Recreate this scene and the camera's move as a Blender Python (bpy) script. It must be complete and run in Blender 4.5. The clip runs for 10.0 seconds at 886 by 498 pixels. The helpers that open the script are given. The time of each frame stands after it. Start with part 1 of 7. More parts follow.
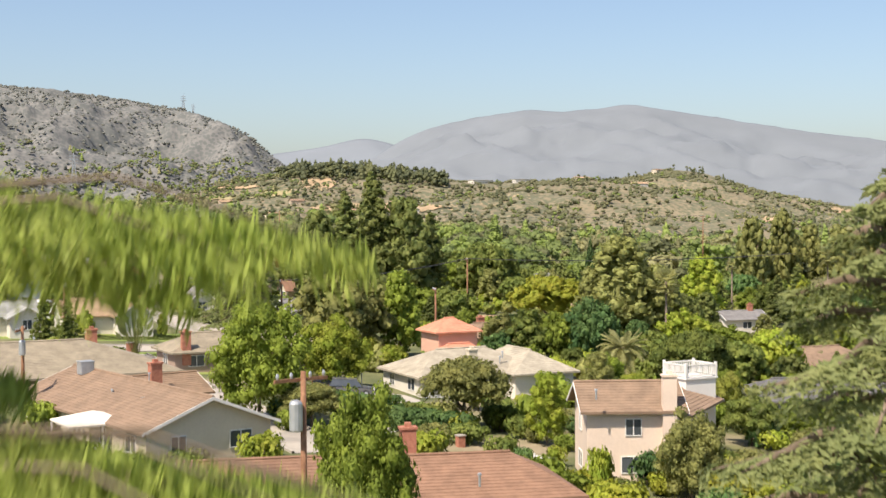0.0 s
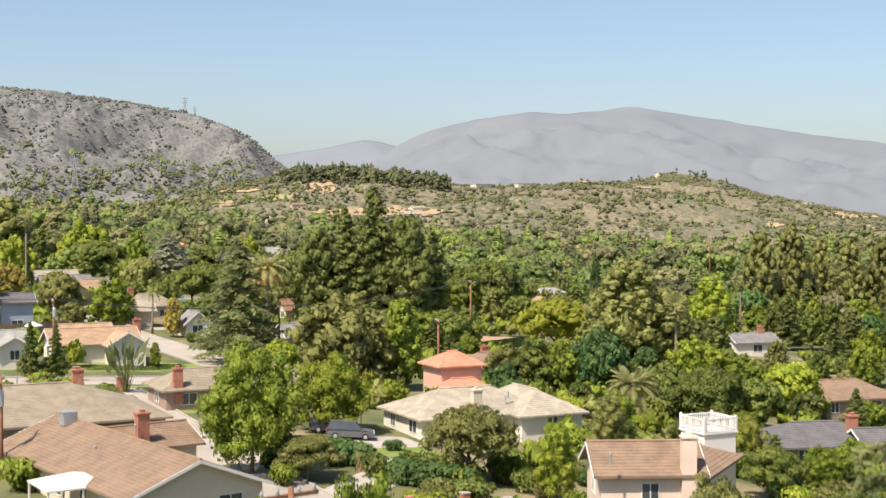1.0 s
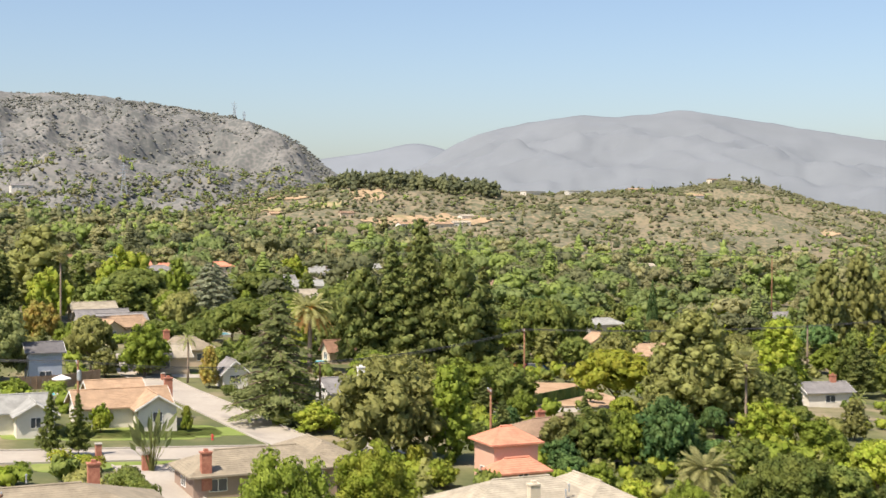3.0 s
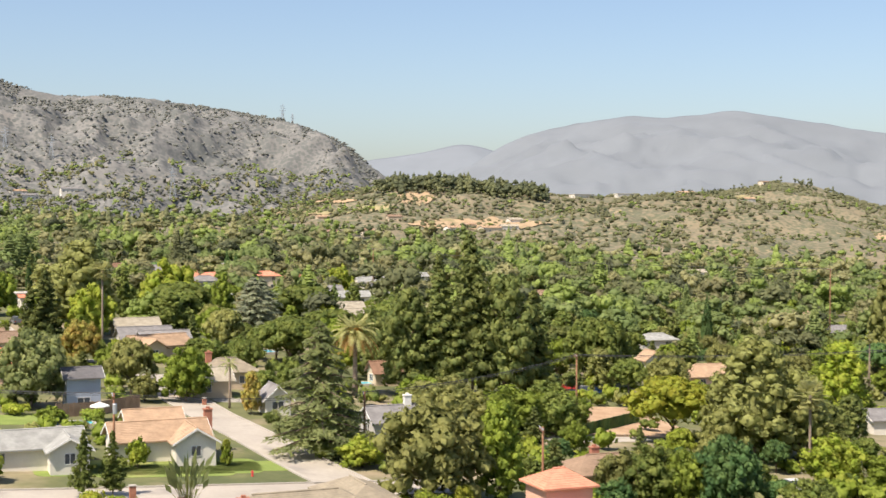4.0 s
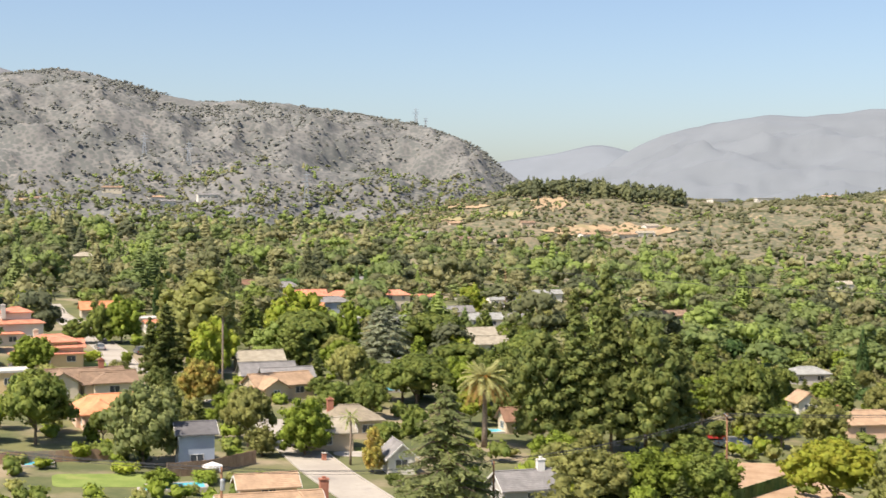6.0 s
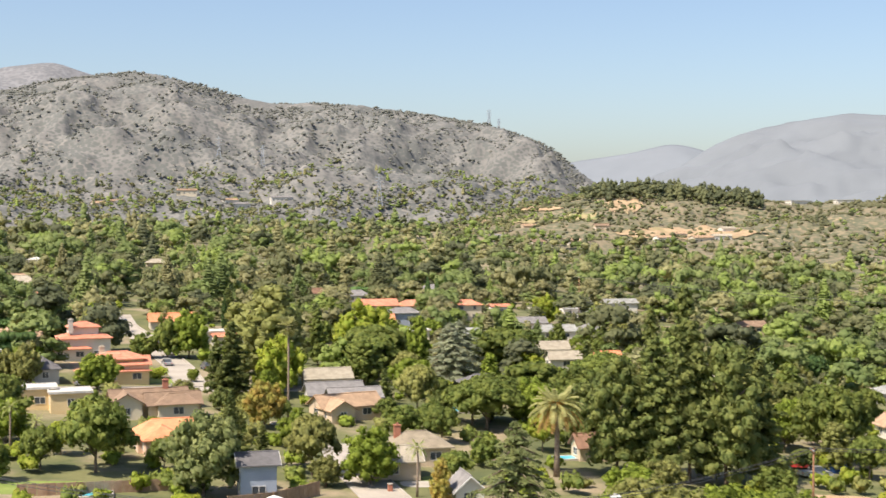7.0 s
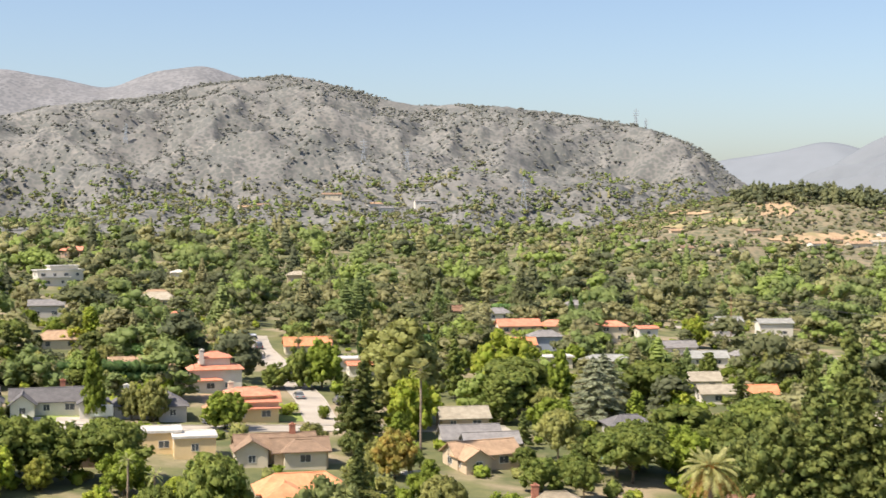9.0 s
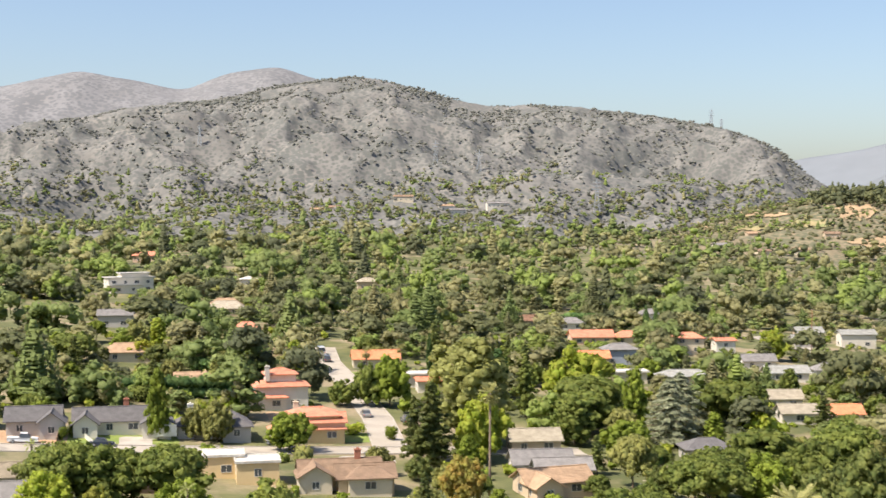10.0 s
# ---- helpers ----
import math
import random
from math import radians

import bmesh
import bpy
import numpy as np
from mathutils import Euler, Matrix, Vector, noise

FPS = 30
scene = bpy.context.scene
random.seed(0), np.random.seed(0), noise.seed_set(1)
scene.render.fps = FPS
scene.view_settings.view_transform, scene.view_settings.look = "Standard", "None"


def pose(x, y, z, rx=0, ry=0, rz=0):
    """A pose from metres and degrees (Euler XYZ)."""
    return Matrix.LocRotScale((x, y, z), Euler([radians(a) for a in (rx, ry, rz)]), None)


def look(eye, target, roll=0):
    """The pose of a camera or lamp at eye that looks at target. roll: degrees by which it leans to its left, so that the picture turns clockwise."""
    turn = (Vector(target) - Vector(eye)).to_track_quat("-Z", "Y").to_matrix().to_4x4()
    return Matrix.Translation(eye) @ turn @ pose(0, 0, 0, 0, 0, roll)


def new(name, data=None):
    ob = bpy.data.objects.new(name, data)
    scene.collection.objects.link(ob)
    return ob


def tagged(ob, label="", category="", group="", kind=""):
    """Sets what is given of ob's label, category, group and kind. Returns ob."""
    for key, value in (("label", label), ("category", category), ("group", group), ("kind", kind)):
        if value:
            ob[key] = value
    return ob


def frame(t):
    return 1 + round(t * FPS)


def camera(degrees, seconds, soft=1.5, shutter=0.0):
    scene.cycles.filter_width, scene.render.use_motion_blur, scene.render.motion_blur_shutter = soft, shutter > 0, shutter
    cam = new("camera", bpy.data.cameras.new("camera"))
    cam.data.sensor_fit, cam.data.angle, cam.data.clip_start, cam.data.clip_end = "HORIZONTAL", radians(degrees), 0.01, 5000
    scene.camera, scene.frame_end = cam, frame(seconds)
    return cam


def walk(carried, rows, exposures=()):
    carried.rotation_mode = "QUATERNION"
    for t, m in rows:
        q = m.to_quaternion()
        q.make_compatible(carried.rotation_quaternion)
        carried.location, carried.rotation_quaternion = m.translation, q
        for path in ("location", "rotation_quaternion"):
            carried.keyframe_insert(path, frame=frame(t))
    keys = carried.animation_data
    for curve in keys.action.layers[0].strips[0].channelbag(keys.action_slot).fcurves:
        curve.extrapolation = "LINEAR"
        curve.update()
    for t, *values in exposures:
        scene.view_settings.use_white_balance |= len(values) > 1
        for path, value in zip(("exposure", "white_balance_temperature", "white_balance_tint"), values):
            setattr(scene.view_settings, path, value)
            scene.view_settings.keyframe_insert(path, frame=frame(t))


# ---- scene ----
cam = camera(36.02, 10.0, shutter=0.5)
ROWS = [
    (0.0, 0.00, 0.00, 19.00, 0.54, -1.56, 0.24),
    (0.5, -0.13, 3.28, 20.64, 0.58, -1.54, 0.14),
    (1.0, -0.23, 6.44, 22.30, 0.62, -1.52, 0.07),
    (1.5, -0.39, 9.57, 24.02, 0.65, -1.49, -0.01),
    (2.0, -0.55, 12.90, 25.69, 0.92, -1.48, -0.05),
    (2.5, -0.71, 16.36, 27.30, 1.73, -1.47, -0.07),
    (4.0, -1.43, 27.07, 32.00, 4.69, -1.45, -0.10),
    (4.5, -1.83, 30.85, 33.56, 5.87, -1.46, -0.10),
    (5.0, -2.25, 34.75, 35.11, 7.32, -1.46, -0.12),
    (5.5, -2.68, 38.57, 36.69, 8.79, -1.47, -0.09),
    (7.0, -4.09, 49.89, 41.44, 13.38, -1.51, 0.00),
    (7.5, -4.68, 53.66, 43.06, 14.91, -1.53, 0.01),
    (8.0, -5.46, 57.53, 44.74, 16.43, -1.56, -0.01),
    (8.5, -6.36, 61.40, 46.38, 17.94, -1.59, 0.02),
    (9.0, -7.25, 65.28, 47.94, 19.49, -1.61, 0.03),
    (9.5, -8.34, 69.16, 49.50, 21.01, -1.63, 0.09),
    (10.0, -9.55, 72.97, 51.11, 22.54, -1.65, 0.07),
]
walk(cam, [(t, pose(x, y, z, 90 + pitch, roll, yaw)) for t, x, y, z, yaw, pitch, roll in ROWS], exposures=[(0.0, 1.04, 6720, 14), (10.0, 1.16, 6720, 14)])

# ---- light ----
SUN_AZ, SUN_EL = 218.0, 56.0        # degrees; azimuth from +y towards +x
world = bpy.data.worlds.new("world")
scene.world = world
world.use_nodes = True
wn = world.node_tree
sky = wn.nodes.new("ShaderNodeTexSky")
sky.sky_type, sky.sun_disc = "NISHITA", False
sky.sun_elevation, sky.sun_rotation = radians(SUN_EL), radians(SUN_AZ)
sky.air_density, sky.dust_density, sky.ozone_density = 1.0, 1.5, 3.2
wn.links.new(sky.outputs[0], wn.nodes["Background"].inputs[0])
wn.nodes["Background"].inputs[1].default_value = 0.077
sun = new("sun", bpy.data.lights.new("sun", "SUN"))
sun.data.energy, sun.data.angle, sun.data.color = 3.7, radians(1.2), (1.0, 0.92, 0.80)
to_sun = Vector((math.sin(radians(SUN_AZ)) * math.cos(radians(SUN_EL)), math.cos(radians(SUN_AZ)) * math.cos(radians(SUN_EL)), math.sin(radians(SUN_EL))))
sun.matrix_world = look((0, 0, 300), Vector((0, 0, 300)) - to_sun)


# ---- materials ----
def material(name, c1, c2, scale=1.0, rough=0.85, fine=0.0, fine_scale=8.0, bump=0.0, island=0.0, obj=0.0, translucent=0.0, metal=0.0, c3=None, c3_scale=0.05, c3_range=(0.45, 0.6), spec=0.3, leafy=0.0):
    """Two colours mixed by noise of that many metres, a finer grain, random value by leaf or by object, an optional broad third colour."""
    m = bpy.data.materials.new(name)
    m.use_nodes = True
    nt = m.node_tree
    bs = nt.nodes["Principled BSDF"]
    out = nt.nodes["Material Output"]
    geo = nt.nodes.new("ShaderNodeNewGeometry")
    no = nt.nodes.new("ShaderNodeTexNoise")
    no.inputs["Scale"].default_value = 1.0 / scale
    no.inputs["Detail"].default_value = 6.0
    nt.links.new(geo.outputs["Position"], no.inputs["Vector"])
    ramp = nt.nodes.new("ShaderNodeMapRange")
    ramp.inputs[1].default_value, ramp.inputs[2].default_value = 0.35, 0.65
    nt.links.new(no.outputs[0], ramp.inputs[0])
    mix = nt.nodes.new("ShaderNodeMix")
    mix.data_type = "RGBA"
    mix.inputs[6].default_value, mix.inputs[7].default_value = (*c1, 1), (*c2, 1)
    nt.links.new(ramp.outputs[0], mix.inputs[0])
    col = mix.outputs[2]
    if c3:
        n3 = nt.nodes.new("ShaderNodeTexNoise")
        n3.inputs["Scale"].default_value = c3_scale
        n3.inputs["Detail"].default_value = 5.0
        nt.links.new(geo.outputs["Position"], n3.inputs["Vector"])
        r3 = nt.nodes.new("ShaderNodeMapRange")
        r3.inputs[1].default_value, r3.inputs[2].default_value = c3_range
        nt.links.new(n3.outputs[0], r3.inputs[0])
        m3 = nt.nodes.new("ShaderNodeMix")
        m3.data_type = "RGBA"
        m3.inputs[7].default_value = (*c3, 1)
        nt.links.new(r3.outputs[0], m3.inputs[0])
        nt.links.new(col, m3.inputs[6])
        col = m3.outputs[2]
    amounts = []
    if fine:
        nf = nt.nodes.new("ShaderNodeTexNoise")
        nf.inputs["Scale"].default_value = fine_scale
        nf.inputs["Detail"].default_value = 4.0
        nt.links.new(geo.outputs["Position"], nf.inputs["Vector"])
        amounts.append((nf.outputs[0], fine * 2))
    if island:
        amounts.append((geo.outputs["Random Per Island"], island))
    if obj:
        oi = nt.nodes.new("ShaderNodeObjectInfo")
        amounts.append((oi.outputs["Random"], obj))
    for source, amount in amounts:
        hv = nt.nodes.new("ShaderNodeHueSaturation")
        mr = nt.nodes.new("ShaderNodeMapRange")
        mr.inputs[3].default_value, mr.inputs[4].default_value = 1 - amount, 1 + amount
        nt.links.new(source, mr.inputs[0])
        nt.links.new(mr.outputs[0], hv.inputs["Value"])
        nt.links.new(col, hv.inputs["Color"])
        col = hv.outputs[0]
    nt.links.new(col, bs.inputs["Base Color"])
    bs.inputs["Roughness"].default_value = rough
    bs.inputs["Metallic"].default_value = metal
    bs.inputs["Specular IOR Level"].default_value = spec
    if bump:
        bp = nt.nodes.new("ShaderNodeBump")
        bp.inputs["Strength"].default_value = 0.6
        bp.inputs["Distance"].default_value = bump
        nt.links.new(no.outputs[0], bp.inputs["Height"])
        nt.links.new(bp.outputs[0], bs.inputs["Normal"])
    if leafy:
        bp = nt.nodes.new("ShaderNodeBump")
        bp.inputs["Strength"].default_value = 0.8
        bp.inputs["Distance"].default_value = leafy
        nt.links.new(nf.outputs[0], bp.inputs["Height"])
        nt.links.new(bp.outputs[0], bs.inputs["Normal"])
    if translucent:
        tr = nt.nodes.new("ShaderNodeBsdfTranslucent")
        nt.links.new(col, tr.inputs[0])
        ms = nt.nodes.new("ShaderNodeMixShader")
        ms.inputs[0].default_value = translucent
        nt.links.new(bs.outputs[0], ms.inputs[1])
        nt.links.new(tr.outputs[0], ms.inputs[2])
        nt.links.new(ms.outputs[0], out.inputs[0])
    return m


def leaves(name, c1, c2, scale=1.6):
    return material(name, c1, c2, scale, 0.6, fine=0.13, fine_scale=3.2, bump=0.0, island=0.16, obj=0.2, translucent=0.5, spec=0.2, leafy=0.25)


LEAF = {
    "green": leaves("leaf_green", (0.177, 0.239, 0.035), (0.33, 0.402, 0.065)),
    "bright": leaves("leaf_bright", (0.305, 0.402, 0.049), (0.47, 0.5, 0.082)),
    "dark": leaves("leaf_dark", (0.14, 0.194, 0.047), (0.282, 0.322, 0.078)),
    "deep": leaves("leaf_deep", (0.083, 0.172, 0.057), (0.188, 0.287, 0.089)),
    "olive": leaves("leaf_olive", (0.226, 0.243, 0.078), (0.384, 0.38, 0.126)),
    "pale": leaves("leaf_pale", (0.282, 0.291, 0.089), (0.4, 0.422, 0.146)),
    "yellow": leaves("leaf_yellow", (0.394, 0.378, 0.049), (0.4, 0.46, 0.065)),
    "orange": leaves("leaf_orange", (0.45, 0.309, 0.082), (0.45, 0.436, 0.113)),
    "pine": leaves("leaf_pine", (0.134, 0.178, 0.054), (0.272, 0.296, 0.088)),
    "cedar": leaves("leaf_cedar", (0.185, 0.225, 0.085), (0.31, 0.335, 0.13)),
    "blue": leaves("leaf_blue", (0.22, 0.245, 0.155), (0.33, 0.35, 0.225)),
    "lime": leaves("leaf_lime", (0.4, 0.44, 0.073), (0.5, 0.5, 0.122)),
}
BARK = material("bark", (0.13, 0.095, 0.065), (0.22, 0.17, 0.12), 0.4, 0.9, fine=0.2, bump=0.02)
PALM_BARK = material("palm_bark", (0.2, 0.15, 0.11), (0.3, 0.24, 0.18), 0.3, 0.9, fine=0.2)
POLE_WOOD = material("pole_wood", (0.20, 0.10, 0.055), (0.28, 0.15, 0.085), 0.5, 0.9, fine=0.2)
ASPHALT = material("road_surface", (0.34, 0.305, 0.255), (0.40, 0.36, 0.30), 6.0, 0.9, fine=0.06, fine_scale=2.0, c3=(0.28, 0.255, 0.22), c3_scale=0.12, c3_range=(0.55, 0.62))
CONCRETE = material("concrete", (0.34, 0.31, 0.265), (0.42, 0.385, 0.33), 3.0, 0.9, fine=0.06, fine_scale=2.0)
LAWN = material("lawn", (0.15, 0.205, 0.045), (0.21, 0.26, 0.065), 2.5, 0.95, fine=0.12, fine_scale=4.0, c3=(0.27, 0.27, 0.09), c3_scale=0.15, c3_range=(0.55, 0.7))
EARTH = material("earth", (0.085, 0.10, 0.04), (0.155, 0.155, 0.065), 7.0, 0.95, fine=0.1, fine_scale=1.5, c3=(0.27, 0.22, 0.14), c3_scale=0.07, c3_range=(0.5, 0.64))
DIRT = material("bare_dirt", (0.34, 0.22, 0.13), (0.43, 0.30, 0.19), 3.0, 0.95, fine=0.1, fine_scale=2.0)
WHITE = material("white_paint", (0.68, 0.66, 0.61), (0.74, 0.72, 0.67), 2.0, 0.6, fine=0.03)
GLASS = material("window_glass", (0.05, 0.06, 0.07), (0.08, 0.09, 0.10), 2.0, 0.08, spec=0.6)
METAL = material("grey_metal", (0.42, 0.44, 0.45), (0.5, 0.52, 0.53), 0.5, 0.45, metal=0.6)
BRICK = material("red_brick", (0.33, 0.13, 0.085), (0.42, 0.19, 0.12), 0.3, 0.9, fine=0.15, fine_scale=9.0)
BLACK = material("black_rubber", (0.02, 0.02, 0.02), (0.03, 0.03, 0.03), 1.0, 0.7)
WATER = material("pool_water", (0.10, 0.52, 0.66), (0.16, 0.60, 0.72), 2.0, 0.05, spec=0.5)
FENCE_WOOD = material("fence_wood", (0.30, 0.19, 0.12), (0.40, 0.27, 0.18), 1.0, 0.9, fine=0.12, obj=0.12)


def stucco(name, c):
    return material(name, c, tuple(min(0.9, v * 1.1) for v in c), 2.5, 0.9, fine=0.04, fine_scale=5.0)


def roofing(name, c, bumpy=0.1):
    return material(name, tuple(v * 0.86 for v in c), tuple(v * 1.14 for v in c), 1.2, 0.85, fine=bumpy, fine_scale=3.0, island=0.10)


WALL = {
    "white": stucco("wall_white", (0.62, 0.58, 0.50)), "cream": stucco("wall_cream", (0.56, 0.49, 0.37)),
    "pink": stucco("wall_pink", (0.66, 0.53, 0.42)), "tan": stucco("wall_tan", (0.50, 0.40, 0.28)),
    "grey": stucco("wall_grey", (0.42, 0.40, 0.37)), "salmon": stucco("wall_salmon", (0.60, 0.36, 0.26)),
    "brown": stucco("wall_brown", (0.30, 0.22, 0.17)), "blue": stucco("wall_blue", (0.30, 0.34, 0.40)),
    "yellow": stucco("wall_yellow", (0.64, 0.50, 0.28)), "peach": stucco("wall_peach", (0.62, 0.44, 0.32)),
}
ROOF = {
    "brown": roofing("roof_brown", (0.245, 0.168, 0.112)), "tan": roofing("roof_tan", (0.355, 0.315, 0.24)),
    "taupe": roofing("roof_taupe", (0.265, 0.225, 0.16)), "peach": roofing("roof_peach", (0.38, 0.26, 0.165)),
    "grey": roofing("roof_grey", (0.22, 0.21, 0.20)), "dark": roofing("roof_dark", (0.13, 0.125, 0.125)),
    "red": roofing("roof_red_tile", (0.56, 0.24, 0.15)), "orange": roofing("roof_orange_tile", (0.62, 0.26, 0.13)),
    "rust": roofing("roof_rust_tile", (0.225, 0.130, 0.083)), "pale": roofing("roof_pale", (0.30, 0.30, 0.275)),
    "whitegravel": roofing("roof_white", (0.52, 0.50, 0.45)),
}


# ---- mesh helpers ----
class Shape:
    """Vertices and faces gathered into one mesh."""

    def __init__(self):
        self.v, self.f = [], []

    def add(self, verts, faces):
        n = len(self.v)
        self.v.extend([tuple(p) for p in verts])
        self.f.extend([tuple(i + n for i in face) for face in faces])
        return self

    def box(self, x0, y0, z0, x1, y1, z1, m=None):
        vs = [(x, y, z) for z in (z0, z1) for y in (y0, y1) for x in (x0, x1)]
        if m is not None:
            vs = [m @ Vector(p) for p in vs]
        return self.add(vs, [(0, 2, 3, 1), (4, 5, 7, 6), (0, 1, 5, 4), (2, 6, 7, 3), (0, 4, 6, 2), (1, 3, 7, 5)])

    def tube(self, pts, radii, sides=7):
        pts = [Vector(p) for p in pts]
        vs, fs = [], []
        for i, p in enumerate(pts):
            d = (pts[min(i + 1, len(pts) - 1)] - pts[max(i - 1, 0)]).normalized()
            a = d.orthogonal().normalized()
            b = d.cross(a)
            for k in range(sides):
                w = 2 * math.pi * k / sides
                vs.append(p + (a * math.cos(w) + b * math.sin(w)) * radii[i])
        for i in range(len(pts) - 1):
            for k in range(sides):
                j = (k + 1) % sides
                fs.append((i * sides + k, i * sides + j, (i + 1) * sides + j, (i + 1) * sides + k))
        fs.append(tuple(range(sides))[::-1])
        fs.append(tuple(range((len(pts) - 1) * sides, len(pts) * sides)))
        return self.add(vs, fs)

    def mesh(self, name, mat, smooth=False):
        me = bpy.data.meshes.new(name)
        me.from_pydata(self.v, [], self.f)
        me.materials.append(mat)
        if smooth:
            me.polygons.foreach_set("use_smooth", [True] * len(me.polygons))
        me.update()
        return me


def part(name, shape, mat, parent, label="", m=None, smooth=False):
    ob = new(name, shape.mesh(name, mat, smooth) if isinstance(shape, Shape) else shape)
    ob.parent = parent
    if m is not None:
        ob.matrix_basis = m
    if label:
        tagged(ob, label)
    return ob


def quads_mesh(name, V, mat, N=None):
    """V: n x 4 x 3 array of loose four-cornered leaves."""
    n = len(V)
    me = bpy.data.meshes.new(name)
    me.vertices.add(n * 4)
    me.vertices.foreach_set("co", V.reshape(-1).astype(np.float32))
    me.loops.add(n * 4)
    me.loops.foreach_set("vertex_index", np.arange(n * 4, dtype=np.int32))
    me.polygons.add(n)
    me.polygons.foreach_set("loop_start", np.arange(0, n * 4, 4, dtype=np.int32))
    me.polygons.foreach_set("loop_total", np.full(n, 4, dtype=np.int32))
    me.materials.append(mat)
    me.update(calc_edges=True)
    if N is not None:
        me.polygons.foreach_set("use_smooth", [True] * n)
        me.normals_split_custom_set_from_vertices((np.repeat(N, 4, axis=0) if N.ndim == 2 else N.reshape(-1, 3)).tolist())
    return me


def smooth01(v):
    v = np.clip(v, 0, 1)
    return v * v * (3 - 2 * v)


def ground_z(x, y):
    return 0.055 - 0.0587 * np.clip(x, -420, 140) - 0.0023 * np.clip(y, -200, 900)


def gz(x, y):
    return float(ground_z(x, y))


# ---- the large forms ----
def ground_sheet():
    rs = np.concatenate([np.linspace(0, 300, 31)[1:], np.geomspace(320, 4700, 30)])
    az = np.radians(np.arange(0, 360, 3.0))
    R, A = np.meshgrid(rs, az, indexing="ij")
    X, Y = R * np.sin(A), 40 + R * np.cos(A)
    Z = ground_z(X, Y)
    s = Shape()
    s.v = [(0.0, 40.0, gz(0, 40))] + list(zip(X.ravel().tolist(), Y.ravel().tolist(), Z.ravel().tolist()))
    m = len(az)
    s.f = [(0, 1 + (k + 1) % m, 1 + k) for k in range(m)]
    for i in range(len(rs) - 1):
        for k in range(m):
            j = (k + 1) % m
            s.f.append((1 + i * m + k, 1 + i * m + j, 1 + (i + 1) * m + j, 1 + (i + 1) * m + k))
    return tagged(new("ground", s.mesh("ground", EARTH, True)), "gently sloping earth and dry grass of the valley", "ground", kind="structure")


ground_sheet()


def fractal(X, Y, size, octaves=5, ridged=False, seed=0.0):
    out = np.zeros(X.shape)
    flat = out.ravel()
    xs, ys = X.ravel() / size, Y.ravel() / size
    for i in range(len(flat)):
        if ridged:
            flat[i] = noise.ridged_multi_fractal((xs[i], ys[i], seed), 0.9, 2.1, octaves, 1.0, 2.0) - 1.0
        else:
            flat[i] = noise.fractal((xs[i], ys[i], seed), 0.9, 2.1, octaves)
    return flat.reshape(X.shape)


def ridge(name, mat, az_deg, heights, dist, front, back, rough, size, label, na=300, nr=70, seed=0.0):
    """A range seen from the valley: its crest stands at dist metres and follows the given heights over azimuth; it falls to the valley over front metres."""
    az = np.radians(np.linspace(az_deg[0], az_deg[-1], na))
    H = np.interp(np.degrees(az), az_deg, heights)
    w = max(1, na // (len(az_deg) * 5))
    H = np.convolve(np.pad(H, w, mode="edge"), np.ones(2 * w + 1) / (2 * w + 1), "valid")
    u = np.concatenate([np.linspace(-1, 0, nr), np.linspace(0, 1, 8)[1:]])
    U, A = np.meshgrid(u, az, indexing="ij")
    R = dist + np.where(U < 0, U * front, U * back)
    X, Y = R * np.sin(A), R * np.cos(A)
    rid = fractal(X, Y, size, 5, True, seed)
    rid = rid - rid.mean()
    soft = fractal(X, Y, size * 0.4, 4, False, seed + 3)
    gully = fractal(X, Y, size * 0.33, 3, True, seed + 7)
    gully = gully - gully.mean()
    prof = np.where(U < 0, 0.65 * (U + 1) ** 1.2 + 0.35 * smooth01(U + 1), 1 - 0.6 * U)
    fade = np.clip((U + 1) * 4, 0, 1) * np.where(U < 0, np.clip(-U * 3.0, 0.10, 1), 0.10)
    Z = ground_z(X, Y) * 0 + H[None, :] * prof + (rid * rough + soft * rough * 0.35 + gully * rough * 0.22) * fade * (0.35 + 0.65 * prof)
    base = ground_z(X, Y)
    Z = base * (1 - np.clip(prof, 0, 1)) + Z - np.where(U < -0.97, 6.0, 0.0)
    s = Shape()
    s.v = list(zip(X.ravel().tolist(), Y.ravel().tolist(), Z.ravel().tolist()))
    s.f = [(i * na + j, i * na + j + 1, (i + 1) * na + j + 1, (i + 1) * na + j) for i in range(len(u) - 1) for j in range(na - 1)]
    ob = new(name, s.mesh(name, mat, True))
    return tagged(ob, label, "mountain", kind="structure"), (az, u, X, Y, Z)


